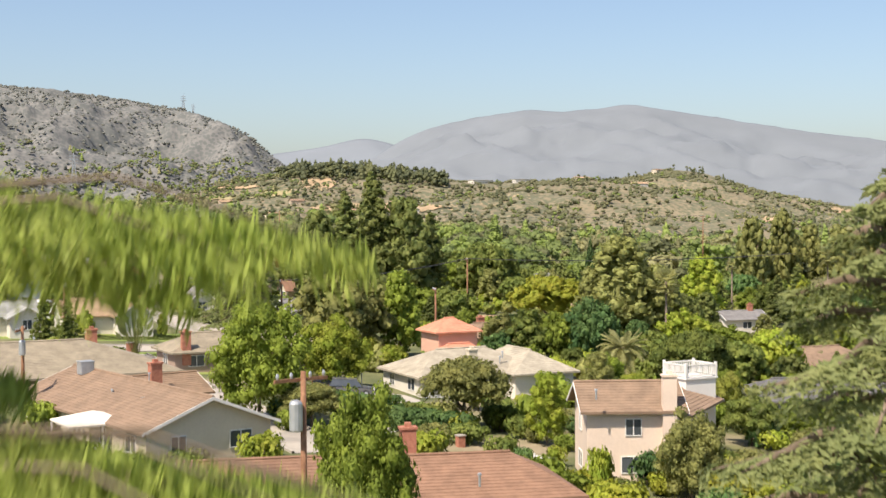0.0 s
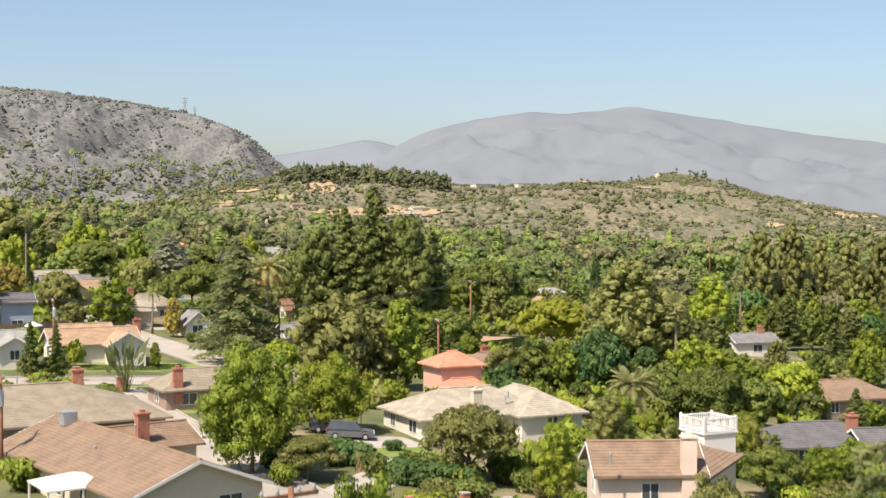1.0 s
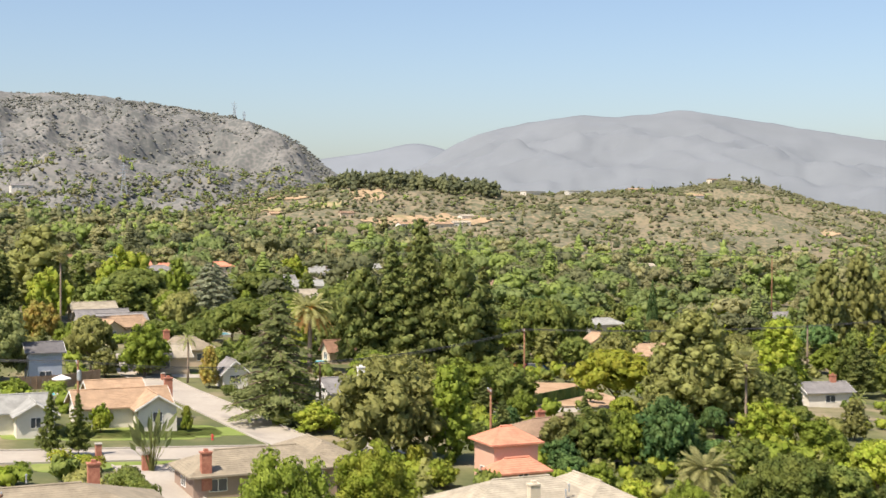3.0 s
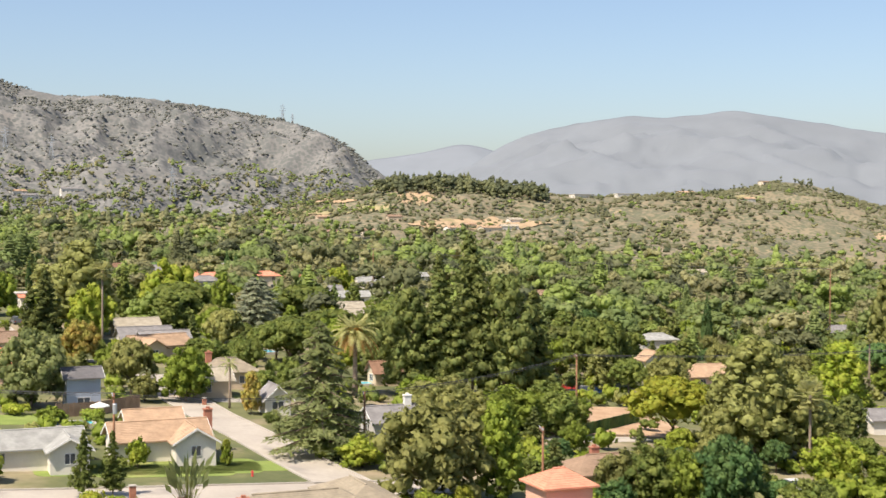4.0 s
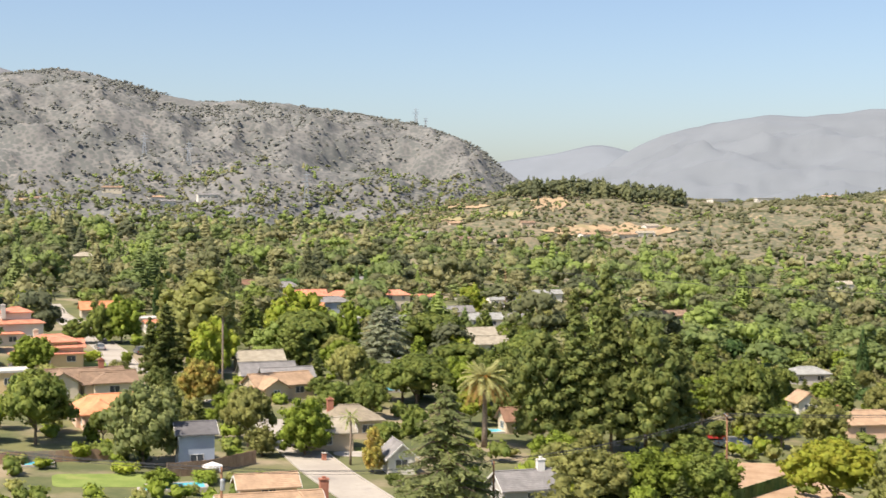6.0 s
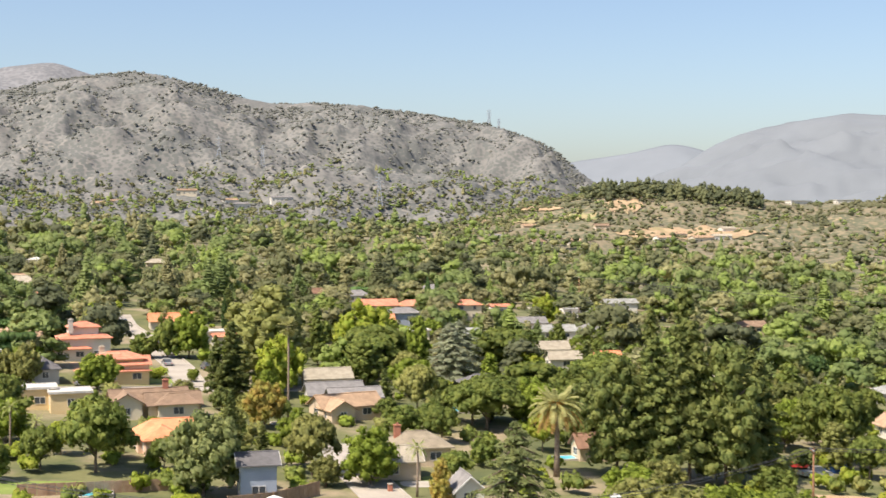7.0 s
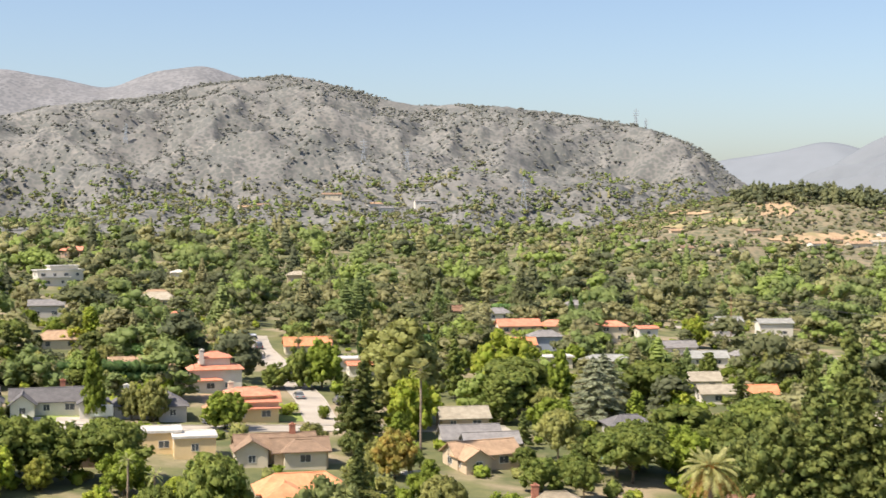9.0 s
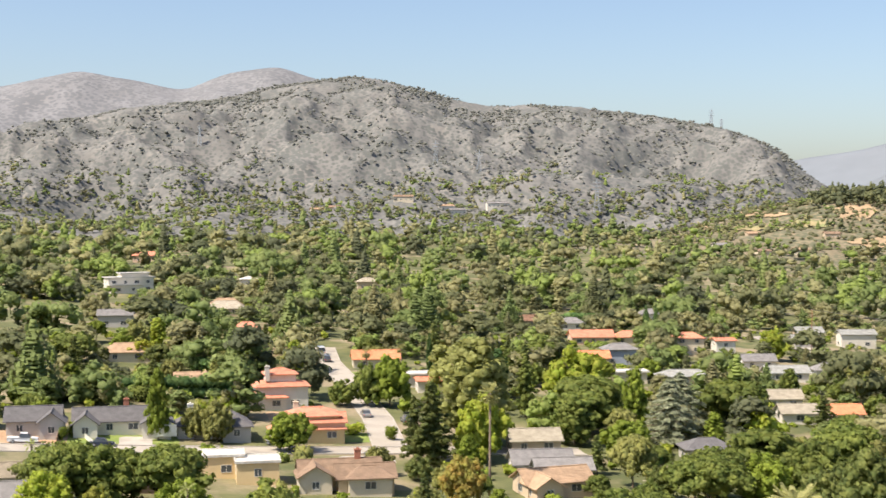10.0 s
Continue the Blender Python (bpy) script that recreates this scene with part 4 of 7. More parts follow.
house(19.4, 324.5, 20, [(0.0, 0.0, 90, 5.16, 4.3, 2.8, 1.62, 0.0)], wall='white', roof='peach', label='small white gabled house with a peach roof')
house(4.7, 189.9, 25, [(0.0, 0.0, 0, 10.32, 6.88, 2.7, 1.44, 2.58), (5.16, -4.3, 90, 6.88, 5.16, 2.7, 1.26, 2.15)], wall='cream', roof='brown', label='low cream house with brown hip roofs', chimney=(-1, 1, 3, 4.8))
house(34.7, 140.1, 10, [(0, 0, 0, 11, 8, 2.5, 1.5, 3), (6, -3, 0, 6, 5, 2.5, 1.2, 0)], wall='brown', roof='dark', label='low house with a dark grey shingle roof', chimney=(3, -2, 2, 4.8))
house(53.1, 255.2, 15, [(0, 0, 0, 8, 6, 2.7, 1.2, 0)], wall='white', roof='grey', label='white house with a grey low roof', chimney=(2, 0, 2, 5))
house(47.5, 178.4, 20, [(0, 0, 0, 12, 8, 2.6, 1.7, 3)], wall='brown', roof='brown', label='brown-roofed house behind hedges')
house(-155.6, 332.2, 35, [(0.0, -0.86, 0, 11.18, 7.74, 5.0, 1.08, 3.01), (0.0, 0.0, 0, 6.45, 5.16, 7.4, 0.9, 2.24), (-3.44, -2.58, 0, 8.6, 6.02, 2.8, 0.99, 2.15)], wall='white', roof='red', label='white villa with stepped red tile roofs', name='villa', chimney=(-3, -3, 6, 9), chim_mat=WALL["white"])
house(-132.8, 304.1, 35, [(0.0, 0.0, 0, 9.46, 6.88, 5.0, 1.08, 2.58), (-6.02, -2.58, 0, 4.3, 4.3, 2.8, 0.9, 1.72), (0.86, -1.72, 0, 9.46, 6.02, 2.6, 0.72, 2.15)], wall='yellow', roof='red', label='two-storey yellow villa with red tile roof', name='villa', chimney=(-3, 1, 4, 7), chim_mat=WALL["cream"])
house(-179.0, 339.6, 35, [(0.0, 0.0, 90, 6.02, 3.87, 2.8, 1.44, 0.0), (-4.3, 0.43, 0, 5.16, 5.16, 2.8, 1.44, 0.0), (4.73, 0.86, 0, 5.16, 4.3, 2.6, 1.08, 0.0)], wall='cream', roof='peach', label='cream house with pale shingle gables')
house(-166.1, 285.8, 35, [(0.0, 0.0, 0, 12.9, 6.02, 2.8, 1.98, 0.0), (-4.3, -3.44, 90, 6.02, 4.3, 2.8, 1.62, 0.0), (8.6, -3.44, 90, 6.02, 5.16, 2.6, 1.26, 0.0)], wall='white', roof='dark', label='white house with charcoal gabled roofs', chimney=(3, 1, 4, 6), garage=(10, -7.53, 180, 4.4))
house(-149.2, 294.6, 35, [(0.0, 0.0, 0, 12.9, 6.88, 2.9, 1.8, 2.58), (4.3, -3.44, 90, 6.02, 5.16, 2.9, 1.53, 2.15)], wall='grey', roof='dark', label='grey house with dark hip roof', chimney=(-4, 1, 4, 6.0), chim_mat=WHITE)
house(-176.3, 276.6, 35, [(0.0, 0.0, 0, 9.46, 6.02, 3.0, 1.98, 0.0), (3.44, -3.44, 90, 6.02, 4.3, 3.0, 1.62, 0.0)], wall='grey', roof='dark', label='grey gabled house with charcoal roof')
house(-131.8, 266.0, 33, [(0.0, 0.0, 0, 11.18, 6.02, 3.4, 0.09, 1.72), (7.74, -4.3, 0, 6.88, 6.02, 3.0, 0.09, 1.72)], wall='yellow', roof='whitegravel', label='flat-roofed modern house with pale walls', over=0.3, name='modern_house')
house(-110.1, 270.9, 33, [(0.0, 0.0, 0, 12.9, 6.02, 3.0, 1.62, 0.0), (-4.3, -2.58, 90, 6.02, 5.16, 3.0, 1.53, 0.0), (4.3, -4.3, 0, 6.88, 5.16, 2.8, 1.26, 2.15)], wall='cream', roof='brown', label='cream house with brown tile gables', chimney=(3, 0, 4, 6.0))
house(-92.8, 244.5, 33, [(0.0, 0.0, 0, 12.4, 6.4, 3.0, 1.8, 2.4), (-2.8, -4.0, 90, 6.2, 5.4, 3.0, 1.5, 2.0)], wall='peach', roof='orange', label='peach house with bright orange tile roof')
house(-133.8, 252.7, 33, [(0.0, 0.0, 0, 9.46, 7.74, 2.7, 1.44, 3.44)], wall='brown', roof='brown', label='small brown house with a brown shingle roof')
house(-150.2, 239.3, 33, [(0.0, 0.0, 0, 10.32, 6.88, 2.8, 1.44, 0.0)], wall='grey', roof='taupe', label='small grey house with taupe shingles')
house(-142.3, 228.7, 33, [(0.0, 0.0, 0, 10.32, 6.88, 2.8, 1.44, 0.0)], wall='grey', roof='grey', label='small grey house with weathered shingles')
house(-334.0, 527.0, 50, [(0.0, 0.0, 0, 18.0, 8.0, 5.8, 0.09, 0), (-3.0, -5.0, 0, 12.0, 5.0, 3.0, 0.09, 0), (2.0, 0.6, 0, 11.0, 6.0, 7.4, 0.09, 0)], wall='white', roof='whitegravel', label='two-storey white stucco house with a flat white roof among trees', name='house')
house(-266.6, 425.9, 30, [(0.0, 0.0, 0, 10.32, 5.85, 4, 1.44, 0.0)], wall='grey', roof='grey', label='low grey stucco house with a grey roof among trees', name='house')
house(-220.0, 366.6, 33, [(0.0, 0.0, 0, 11.7, 6.54, 2.8, 1.8, 2.58)], wall='cream', roof='peach', label='low cream stucco house with a peach roof among trees', name='house')
house(-262.5, 484.0, 30, [(0.0, 0.0, 0, 12.38, 8.0, 2.8, 2.16, 2.58)], wall='tan', roof='tan', label='low tan stucco house with a tan roof among trees', name='house')
house(-224.8, 434.7, 30, [(0.0, 0.0, 0, 8.26, 5.85, 2.8, 1.8, 2.58)], wall='white', roof='red', label='low white stucco house with a red roof among trees', name='house')
house(-166.1, 403.0, 30, [(0.0, 0.0, 0, 12.38, 6.54, 2.8, 1.8, 0.0)], wall='cream', roof='orange', label='low cream stucco house with a orange roof among trees', name='house')
house(-136.3, 505.0, 28, [(0.0, 0.0, 0, 13.76, 8.0, 2.8, 1.8, 0.0)], wall='peach', roof='red', label='low peach stucco house with a red roof among trees', name='house')
house(-126.6, 515.2, 28, [(0.0, 0.0, 0, 8.94, 5.85, 2.8, 1.62, 2.58)], wall='cream', roof='red', label='low cream stucco house with a red roof among trees', name='house')
house(-114.4, 459.6, 28, [(0.0, 0.0, 0, 9.63, 5.85, 5, 1.35, 2.58)], wall='blue', roof='grey', label='two-storey blue stucco house with a grey roof among trees', name='house')
house(-119.7, 451.3, 28, [(0.0, 0.0, 0, 8.26, 5.85, 2.8, 1.62, 0.0)], wall='cream', roof='orange', label='low cream stucco house with a orange roof among trees', name='house')
house(-104.6, 505.7, 28, [(0.0, 0.0, 0, 9.63, 6.54, 5.3, 1.35, 2.58)], wall='cream', roof='red', label='two-storey cream stucco house with a red roof among trees', name='house')
house(-89.5, 433.4, 28, [(0.0, 0.0, 0, 13.76, 5.85, 2.7, 1.26, 2.58)], wall='tan', roof='pale', label='low tan stucco house with a pale grey roof among trees', name='house')
house(-102.6, 427.2, 28, [(0.0, 0.0, 0, 8.26, 5.16, 2.8, 0.09, 2.58)], wall='cream', roof='whitegravel', label='low cream stucco house with a flat white roof among trees', name='house')
house(-92.6, 504.4, 28, [(0.0, 0.0, 0, 6.19, 5.85, 5.6, 0.54, 0.0)], wall='white', roof='red', label='two-storey white stucco house with a red roof among trees', name='house')
house(-67.1, 462.5, 25, [(0.0, 0.0, 0, 11.7, 5.85, 2.8, 1.53, 0.0)], wall='white', roof='pale', label='low white stucco house with a pale grey roof among trees', name='house')
house(-58.2, 478.3, 25, [(0.0, 0.0, 0, 6.88, 5.85, 2.8, 1.53, 2.58)], wall='white', roof='grey', label='low white stucco house with a grey roof among trees', name='house')
house(-78.5, 483.9, 25, [(0.0, 0.0, 0, 9.63, 5.85, 2.8, 1.53, 0.0)], wall='white', roof='grey', label='low white stucco house with a grey roof among trees', name='house')
house(-60.8, 410.8, 25, [(0.0, 0.0, 0, 9.63, 6.54, 2.8, 1.62, 0.0)], wall='white', roof='tan', label='low white stucco house with a tan roof among trees', name='house')
house(-54.0, 391.3, 25, [(0.0, 0.0, 0, 8.26, 5.85, 2.7, 1.53, 0.0)], wall='white', roof='tan', label='low white stucco house with a tan roof among trees', name='house')
house(-44.1, 397.8, 25, [(0.0, 0.0, 0, 6.88, 5.85, 2.8, 1.62, 0.0)], wall='cream', roof='orange', label='low cream stucco house with a orange roof among trees', name='house')
house(-59.1, 574.1, 25, [(0.0, 0.0, 0, 12.38, 5.85, 5, 1.26, 0.0)], wall='white', roof='pale', label='two-storey white stucco house with a pale grey roof among trees', name='house')
house(-77.6, 588.5, 25, [(0.0, 0.0, 0, 9.63, 5.85, 2.8, 1.62, 0.0)], wall='tan', roof='pale', label='low tan stucco house with a pale grey roof among trees', name='house')
house(-62.8, 333.0, 28, [(0.0, 0.0, 0, 8.94, 6.54, 2.8, 1.44, 2.58)], wall='grey', roof='dark', label='low grey stucco house with a dark roof among trees', name='house')
house(-145.1, 379.8, 33, [(0.0, 0.0, 0, 8.94, 5.85, 3, 0.09, 2.58)], wall='white', roof='whitegravel', label='low white stucco house with a flat white roof among trees', name='house')
house(-10.4, 537.5, 22, [(0.0, 0.0, 0, 11.01, 6.54, 2.8, 1.44, 0.0)], wall='tan', roof='brown', label='low tan stucco house with a brown roof among trees', name='house')
house(1.4, 675.6, 22, [(0.0, 0.0, 0, 7.57, 5.85, 2.8, 1.8, 0.0)], wall='cream', roof='red', label='low cream stucco house with a red roof among trees', name='house')
house(-13.8, 378.1, 22, [(0.0, 0.0, 0, 8.26, 6.54, 2.8, 1.44, 2.58)], wall='white', roof='tan', label='low white stucco house with a tan roof among trees', name='house')
house(-74.5, 557.5, 28, [(0.0, 0.0, 0, 9.63, 5.85, 2.8, 1.62, 0.0)], wall='white', roof='pale', label='low white stucco house with a pale grey roof among trees', name='house')
house(0.3, 637.3, 20, [(0.0, 0.0, 0, 7.57, 5.85, 2.8, 1.62, 2.58)], wall='cream', roof='red', label='low cream stucco house with a red roof among trees', name='house')
house(69.5, 521.9, 18, [(0.0, 0.0, 0, 9.63, 5.85, 2.8, 1.62, 0.0)], wall='tan', roof='brown', label='low tan stucco house with a brown roof among trees', name='house')
house(86.4, 529.3, 18, [(0.0, 0.0, 0, 8.94, 5.85, 2.8, 1.62, 2.58)], wall='tan', roof='peach', label='low tan stucco house with a peach roof among trees', name='house')
house(81.8, 446.8, 18, [(0.0, 0.0, 0, 9.63, 6.54, 2.8, 1.62, 0.0)], wall='white', roof='grey', label='low white stucco house with a grey roof among trees', name='house')
house(24.3, 378.5, 20, [(0.0, 0.0, 0, 9.63, 5.85, 2.7, 1.26, 2.58)], wall='grey', roof='pale', label='low grey stucco house with a pale grey roof among trees', name='house')
house(-22.2, 639.5, 22, [(0.0, 0.0, 0, 7.57, 5.85, 5, 1.26, 2.58)], wall='tan', roof='tan', label='two-storey tan stucco house with a tan roof among trees', name='house')
house(-137.9, 374.4, 30, [(0.0, 0.0, 0, 6.88, 5.85, 3, 0.54, 0.0)], wall='white', roof='red', label='low white stucco house with a red roof among trees', name='house')
house(-130.8, 304.3, 32, [(0.0, 0.0, 0, 8.26, 6.54, 4, 1.26, 0.0)], wall='peach', roof='red', label='low peach stucco house with a red roof among trees', name='house')
house(-105.6, 271.0, 32, [(0.0, 0.0, 0, 8.94, 6.54, 2.8, 1.62, 0.0)], wall='tan', roof='brown', label='low tan stucco house with a brown roof among trees', name='house')
house(-57.8, 241.4, 27, [(0.0, 0.0, 0, 8.26, 5.85, 2.8, 1.62, 0.0)], wall='tan', roof='tan', label='low tan stucco house with a tan roof among trees', name='house')
house(-270.8, 496.5, 33, [(0.0, 0.0, 0, 9.63, 5.85, 2.8, 1.62, 2.58)], wall='cream', roof='peach', label='low cream stucco house with a peach roof among trees', name='house')
house(-268.9, 494.1, 32, [(0.0, 0.0, 0, 11.01, 6.54, 2.8, 1.98, 2.58)], wall='tan', roof='peach', label='low tan stucco house with a peach roof among trees', name='house')
house(-188.1, 388.4, 33, [(0.0, 0.0, 0, 8.26, 5.85, 2.8, 1.62, 0.0)], wall='tan', roof='brown', label='low tan stucco house with a brown roof among trees', name='house')
house(-154.9, 542.9, 28, [(0.0, 0.0, 0, 8.94, 5.85, 2.8, 1.62, 2.58)], wall='white', roof='grey', label='low white stucco house with a grey roof among trees', name='house')
house(-141.8, 607.2, 28, [(0.0, 0.0, 0, 8.94, 5.85, 2.8, 1.62, 2.58)], wall='white', roof='grey', label='low white stucco house with a grey roof among trees', name='house')
house(-168.4, 538.6, 28, [(0.0, 0.0, 0, 8.26, 5.85, 2.8, 1.62, 0.0)], wall='tan', roof='rust', label='low tan stucco house with a rust roof among trees', name='house')
house(-278.1, 630.4, 28, [(0.0, 0.0, 0, 8.94, 5.85, 4, 1.44, 2.58)], wall='tan', roof='tan', label='low tan stucco house with a tan roof among trees', name='house')
house(-315.3, 588.4, 28, [(0.0, 0.0, 0, 6.88, 5.85, 4, 0.9, 2.58)], wall='white', roof='whitegravel', label='low white stucco house with a flat white roof among trees', name='house')
house(-544.2, 862.0, 28, [(0.0, 0.0, 0, 11.01, 7.31, 4, 1.8, 2.58)], wall='cream', roof='peach', label='low cream stucco house with a peach roof among trees', name='house')
house(-631.8, 927.9, 28, [(0.0, 0.0, 0, 9.63, 7.31, 4, 1.8, 2.58)], wall='white', roof='tan', label='low white stucco house with a tan roof among trees', name='house')
house(-437.2, 685.5, 28, [(0.0, 0.0, 0, 11.01, 6.54, 4, 1.8, 0.0)], wall='peach', roof='red', label='low peach stucco house with a red roof among trees', name='house')

# ---- trees that can be told apart ----
tree("round", -17.2, 118.0, 11.5, 4.4, "green", 0)
tree("round", -12.7, 141.7, 8.2, 4.0, "bright", 1)
tree("spread", -12.5, 116.7, 3.9, 3.2, "olive", 1)
tree("spread", 0.7, 119.1, 6.8, 4.5, "olive", 0)
tree("tall", 7.6, 114.6, 6.3, 2.5, "bright", 0)
tree("round", -14.6, 174.4, 12.5, 6.7, "olive", 1)
tree("tall", -7.4, 177.5, 11.6, 3.9, "green", 1)
tree("round", -2.8, 251.7, 5.6, 3.8, "dark", 0)
tree("deodar", -30.8, 196.7, 17.4, 7.8, "cedar", 0)
tree("pine", -50.0, 164.2, 7.3, 1.8, "dark", 0)
tree("pine", -47.4, 165.6, 7.1, 1.7, "dark", 1)
tree("round", -49.6, 181.1, 3.8, 1.4, "bright", 2)
tree("tall", -26.5, 260.1, 18.7, 6.1, "pine", 0)
tree("pine", -20.9, 260.5, 22.0, 7.0, "pine", 1)
tree("pine", -15.4, 260.0, 25.6, 7.9, "pine", 0)
tree("tall", -9.9, 260.2, 22.4, 7.0, "pine", 1)
tree("pine", -5.0, 265.7, 19.6, 6.7, "pine", 1)
tree("round", -32.7, 276.5, 13.6, 5.5, "pine", 2)
tree("spread", 16.0, 228.8, 10.2, 7.5, "yellow", 0)
tree("tall", 26.1, 217.0, 17.5, 7.9, "pale", 0)
tree("tall", 21.9, 219.2, 12.0, 4.4, "pale", 1)
tree("tall", 32.6, 219.8, 13.0, 5.7, "pale", 1)
tree("round", 18.1, 179.4, 9.7, 4.1, "deep", 0)
tree("round", 9.9, 182.2, 7.3, 4.2, "dark", 1)
tree("round", 5.9, 182.4, 6.4, 3.1, "olive", 2)
tree("round", 13.5, 181.2, 7.3, 2.9, "green", 0)
tree("round", 16.5, 150.8, 4.9, 2.7, "green", 1)
tree("tall", 48.0, 266.5, 14.0, 5.2, "bright", 0)
tree("round", 33.7, 201.3, 7.4, 4.3, "bright", 2)
tree("spread", 26.8, 152.8, 7.8, 4.7, "dark", 1)
tree("spread", 32.2, 156.7, 6.5, 4.2, "dark", 2)
tree("spread", 39.7, 169.7, 7.4, 4.1, "bright", 2)
tree("round", 64.3, 279.8, 9.2, 4.0, "dark", 0)
tree("tall", 72.1, 284.9, 9.5, 2.5, "yellow", 1)
tree("tall", 78.3, 361.1, 23.4, 5.7, "pale", 1)
tree("tall", 88.4, 369.3, 25.6, 6.2, "olive", 0)
tree("tall", 97.7, 376.3, 22.3, 5.6, "olive", 1)
tree("tall", 104.0, 371.4, 22.1, 6.3, "olive", 0)
tree("tall", 111.8, 367.4, 22.8, 6.3, "olive", 1)
tree("round", 61.7, 212.5, 9.2, 2.9, "bright", 1)
tree("round", 26.9, 134.6, 5.2, 1.9, "lime", 2)
tree("bush", 15.1, 143.3, 2.6, 1.7, "dark", 0)
tree("round", -76.4, 217.0, 12.0, 5.6, "cedar", 0)
tree("spread", -67.8, 236.1, 9.4, 4.5, "olive", 1)
tree("round", -72.2, 224.6, 4.1, 2.7, "bright", 0)
tree("round", -58.5, 234.2, 8.9, 4.6, "green", 1)
tree("tall", -46.3, 226.0, 6.6, 2.1, "orange", 0)
tree("round", -98.7, 364.5, 16.2, 7.6, "bright", 1)
tree("spread", -93.4, 356.0, 11.2, 9.1, "dark", 2)
tree("tall", -81.5, 350.7, 14.3, 3.6, "green", 1)
tree("deodar", -74.1, 360.7, 12.9, 8.1, "blue", 0)
tree("tall", -105.8, 320.8, 20.8, 9.6, "pale", 0)
tree("pine", -104.5, 295.8, 15.4, 5.9, "pine", 1)
tree("round", -98.1, 304.3, 13.2, 5.4, "bright", 2)
tree("round", -87.9, 269.5, 8.7, 3.8, "orange", 0)
tree("cypress", -125.2, 534.9, 11.9, 1.3, "deep", 0)
tree("cypress", -122.4, 537.7, 11.5, 1.4, "deep", 0)
tree("cypress", -120.0, 540.4, 11.9, 1.4, "deep", 0)
tree("spread", -52.8, 288.7, 9.6, 7.4, "dark", 0)
tree("spread", -33.4, 279.1, 10.5, 6.3, "dark", 1)
tree("spread", 6.6, 288.9, 14.0, 8.1, "dark", 2)
tree("round", -15.2, 219.8, 7.6, 5.2, "olive", 0)
tree("round", -7.4, 224.1, 7.7, 5.3, "green", 1)
tree("round", -1.0, 226.5, 7.2, 4.3, "dark", 2)
tree("cypress", 36.7, 372.6, 13.9, 1.6, "deep", 0)
tree("round", 19.8, 283.8, 8.7, 5.1, "olive", 1)
tree("round", -130.4, 291.0, 7.7, 4.6, "green", 0)
tree("spread", -95.3, 223.4, 11.2, 5.6, "dark", 1)
tree("round", -145.2, 341.5, 6.2, 3.5, "dark", 1)
tree("pine", -107.7, 295.5, 12.6, 2.9, "pine", 0)
tree("pine", -106.3, 300.8, 13.0, 3.1, "pine", 1)
tree("pine", -87.4, 253.4, 8.8, 2.7, "pine", 1)
tree("spread", -136.2, 233.6, 10.4, 6.9, "dark", 0)
tree("spread", -123.7, 242.4, 10.0, 6.9, "dark", 2)
tree("tall", -154.8, 285.0, 13.5, 2.8, "green", 0)
tree("round", -145.1, 289.9, 8.6, 3.5, "olive", 1)
tree("round", -149.7, 289.5, 7.1, 2.7, "olive", 2)
tree("spread", -220.0, 344.6, 9.6, 7.2, "dark", 0)
tree("round", -195.6, 383.5, 9.8, 5.3, "green", 1)
tree("round", -136.9, 348.6, 12.1, 5.7, "green", 2)
tree("round", -140.9, 345.4, 10.1, 3.8, "dark", 1)
tree("spread", -64.6, 372.2, 11.5, 9.6, "dark", 0)
tree("spread", -68.1, 298.2, 9.9, 4.9, "olive", 1)
tree("round", -75.1, 320.6, 8.6, 5.4, "green", 0)
tree("spread", -50.1, 321.3, 9.6, 8.0, "dark", 1)
tree("spread", -34.9, 316.9, 13.5, 7.8, "dark", 2)
tree("spread", -56.2, 292.1, 8.6, 6.2, "dark", 0)
tree("round", -105.8, 396.2, 11.3, 7.8, "bright", 0)
tree("spread", -90.5, 342.8, 9.5, 8.3, "dark", 1)
tree("tall", -81.4, 351.3, 11.5, 3.3, "green", 1)
tree("deodar", -72.2, 342.7, 14.0, 7.6, "blue", 0)
tree("round", -56.8, 355.1, 8.4, 4.2, "bright", 2)
tree("round", -77.3, 508.1, 11.0, 5.1, "bright", 1)
tree("pine", -107.1, 355.1, 13.8, 4.4, "dark", 0)
tree("round", -127.2, 427.4, 10.9, 7.0, "dark", 2)
tree("cypress", -148.7, 398.9, 11.1, 1.0, "deep", 0)
tree("cypress", -123.4, 529.0, 10.4, 0.9, "deep", 0)
tree("cypress", -120.5, 531.7, 10.8, 1.0, "deep", 0)
tree("cypress", -118.3, 534.1, 10.9, 1.0, "deep", 0)
tree("round", -129.8, 375.3, 13.6, 9.5, "pale", 0)
tree("tall", -101.7, 313.4, 9.8, 4.9, "bright", 0)
tree("round", -216.8, 368.2, 6.0, 3.8, "yellow", 0)
tree("spread", -105.5, 232.0, 5.2, 2.6, "bright", 1)
tree("round", -104.2, 212.1, 6.3, 2.4, "dark", 1)
tree("spread", -102.7, 221.3, 6.4, 3.3, "dark", 2)
tree("round", -73.4, 226.4, 3.4, 2.1, "bright", 0)
tree("tall", -40.3, 186.1, 3.3, 0.9, "bright", 0)
tree("spread", -31.8, 209.1, 4.1, 2.5, "bright", 1)
tree("round", -36.6, 213.2, 1.7, 2.1, "deep", 0)
tree("round", -37.3, 210.2, 2.7, 2.7, "cedar", 1)
tree("round", -24.7, 191.9, 4.1, 3.4, "bright", 2)
tree("tall", -29.5, 204.7, 6.7, 3.3, "green", 0)
tree("round", 16.4, 94.8, 6.6, 2.8, "olive", 1)
tree("spread", 26.0, 119.9, 4.6, 3.1, "dark", 1)
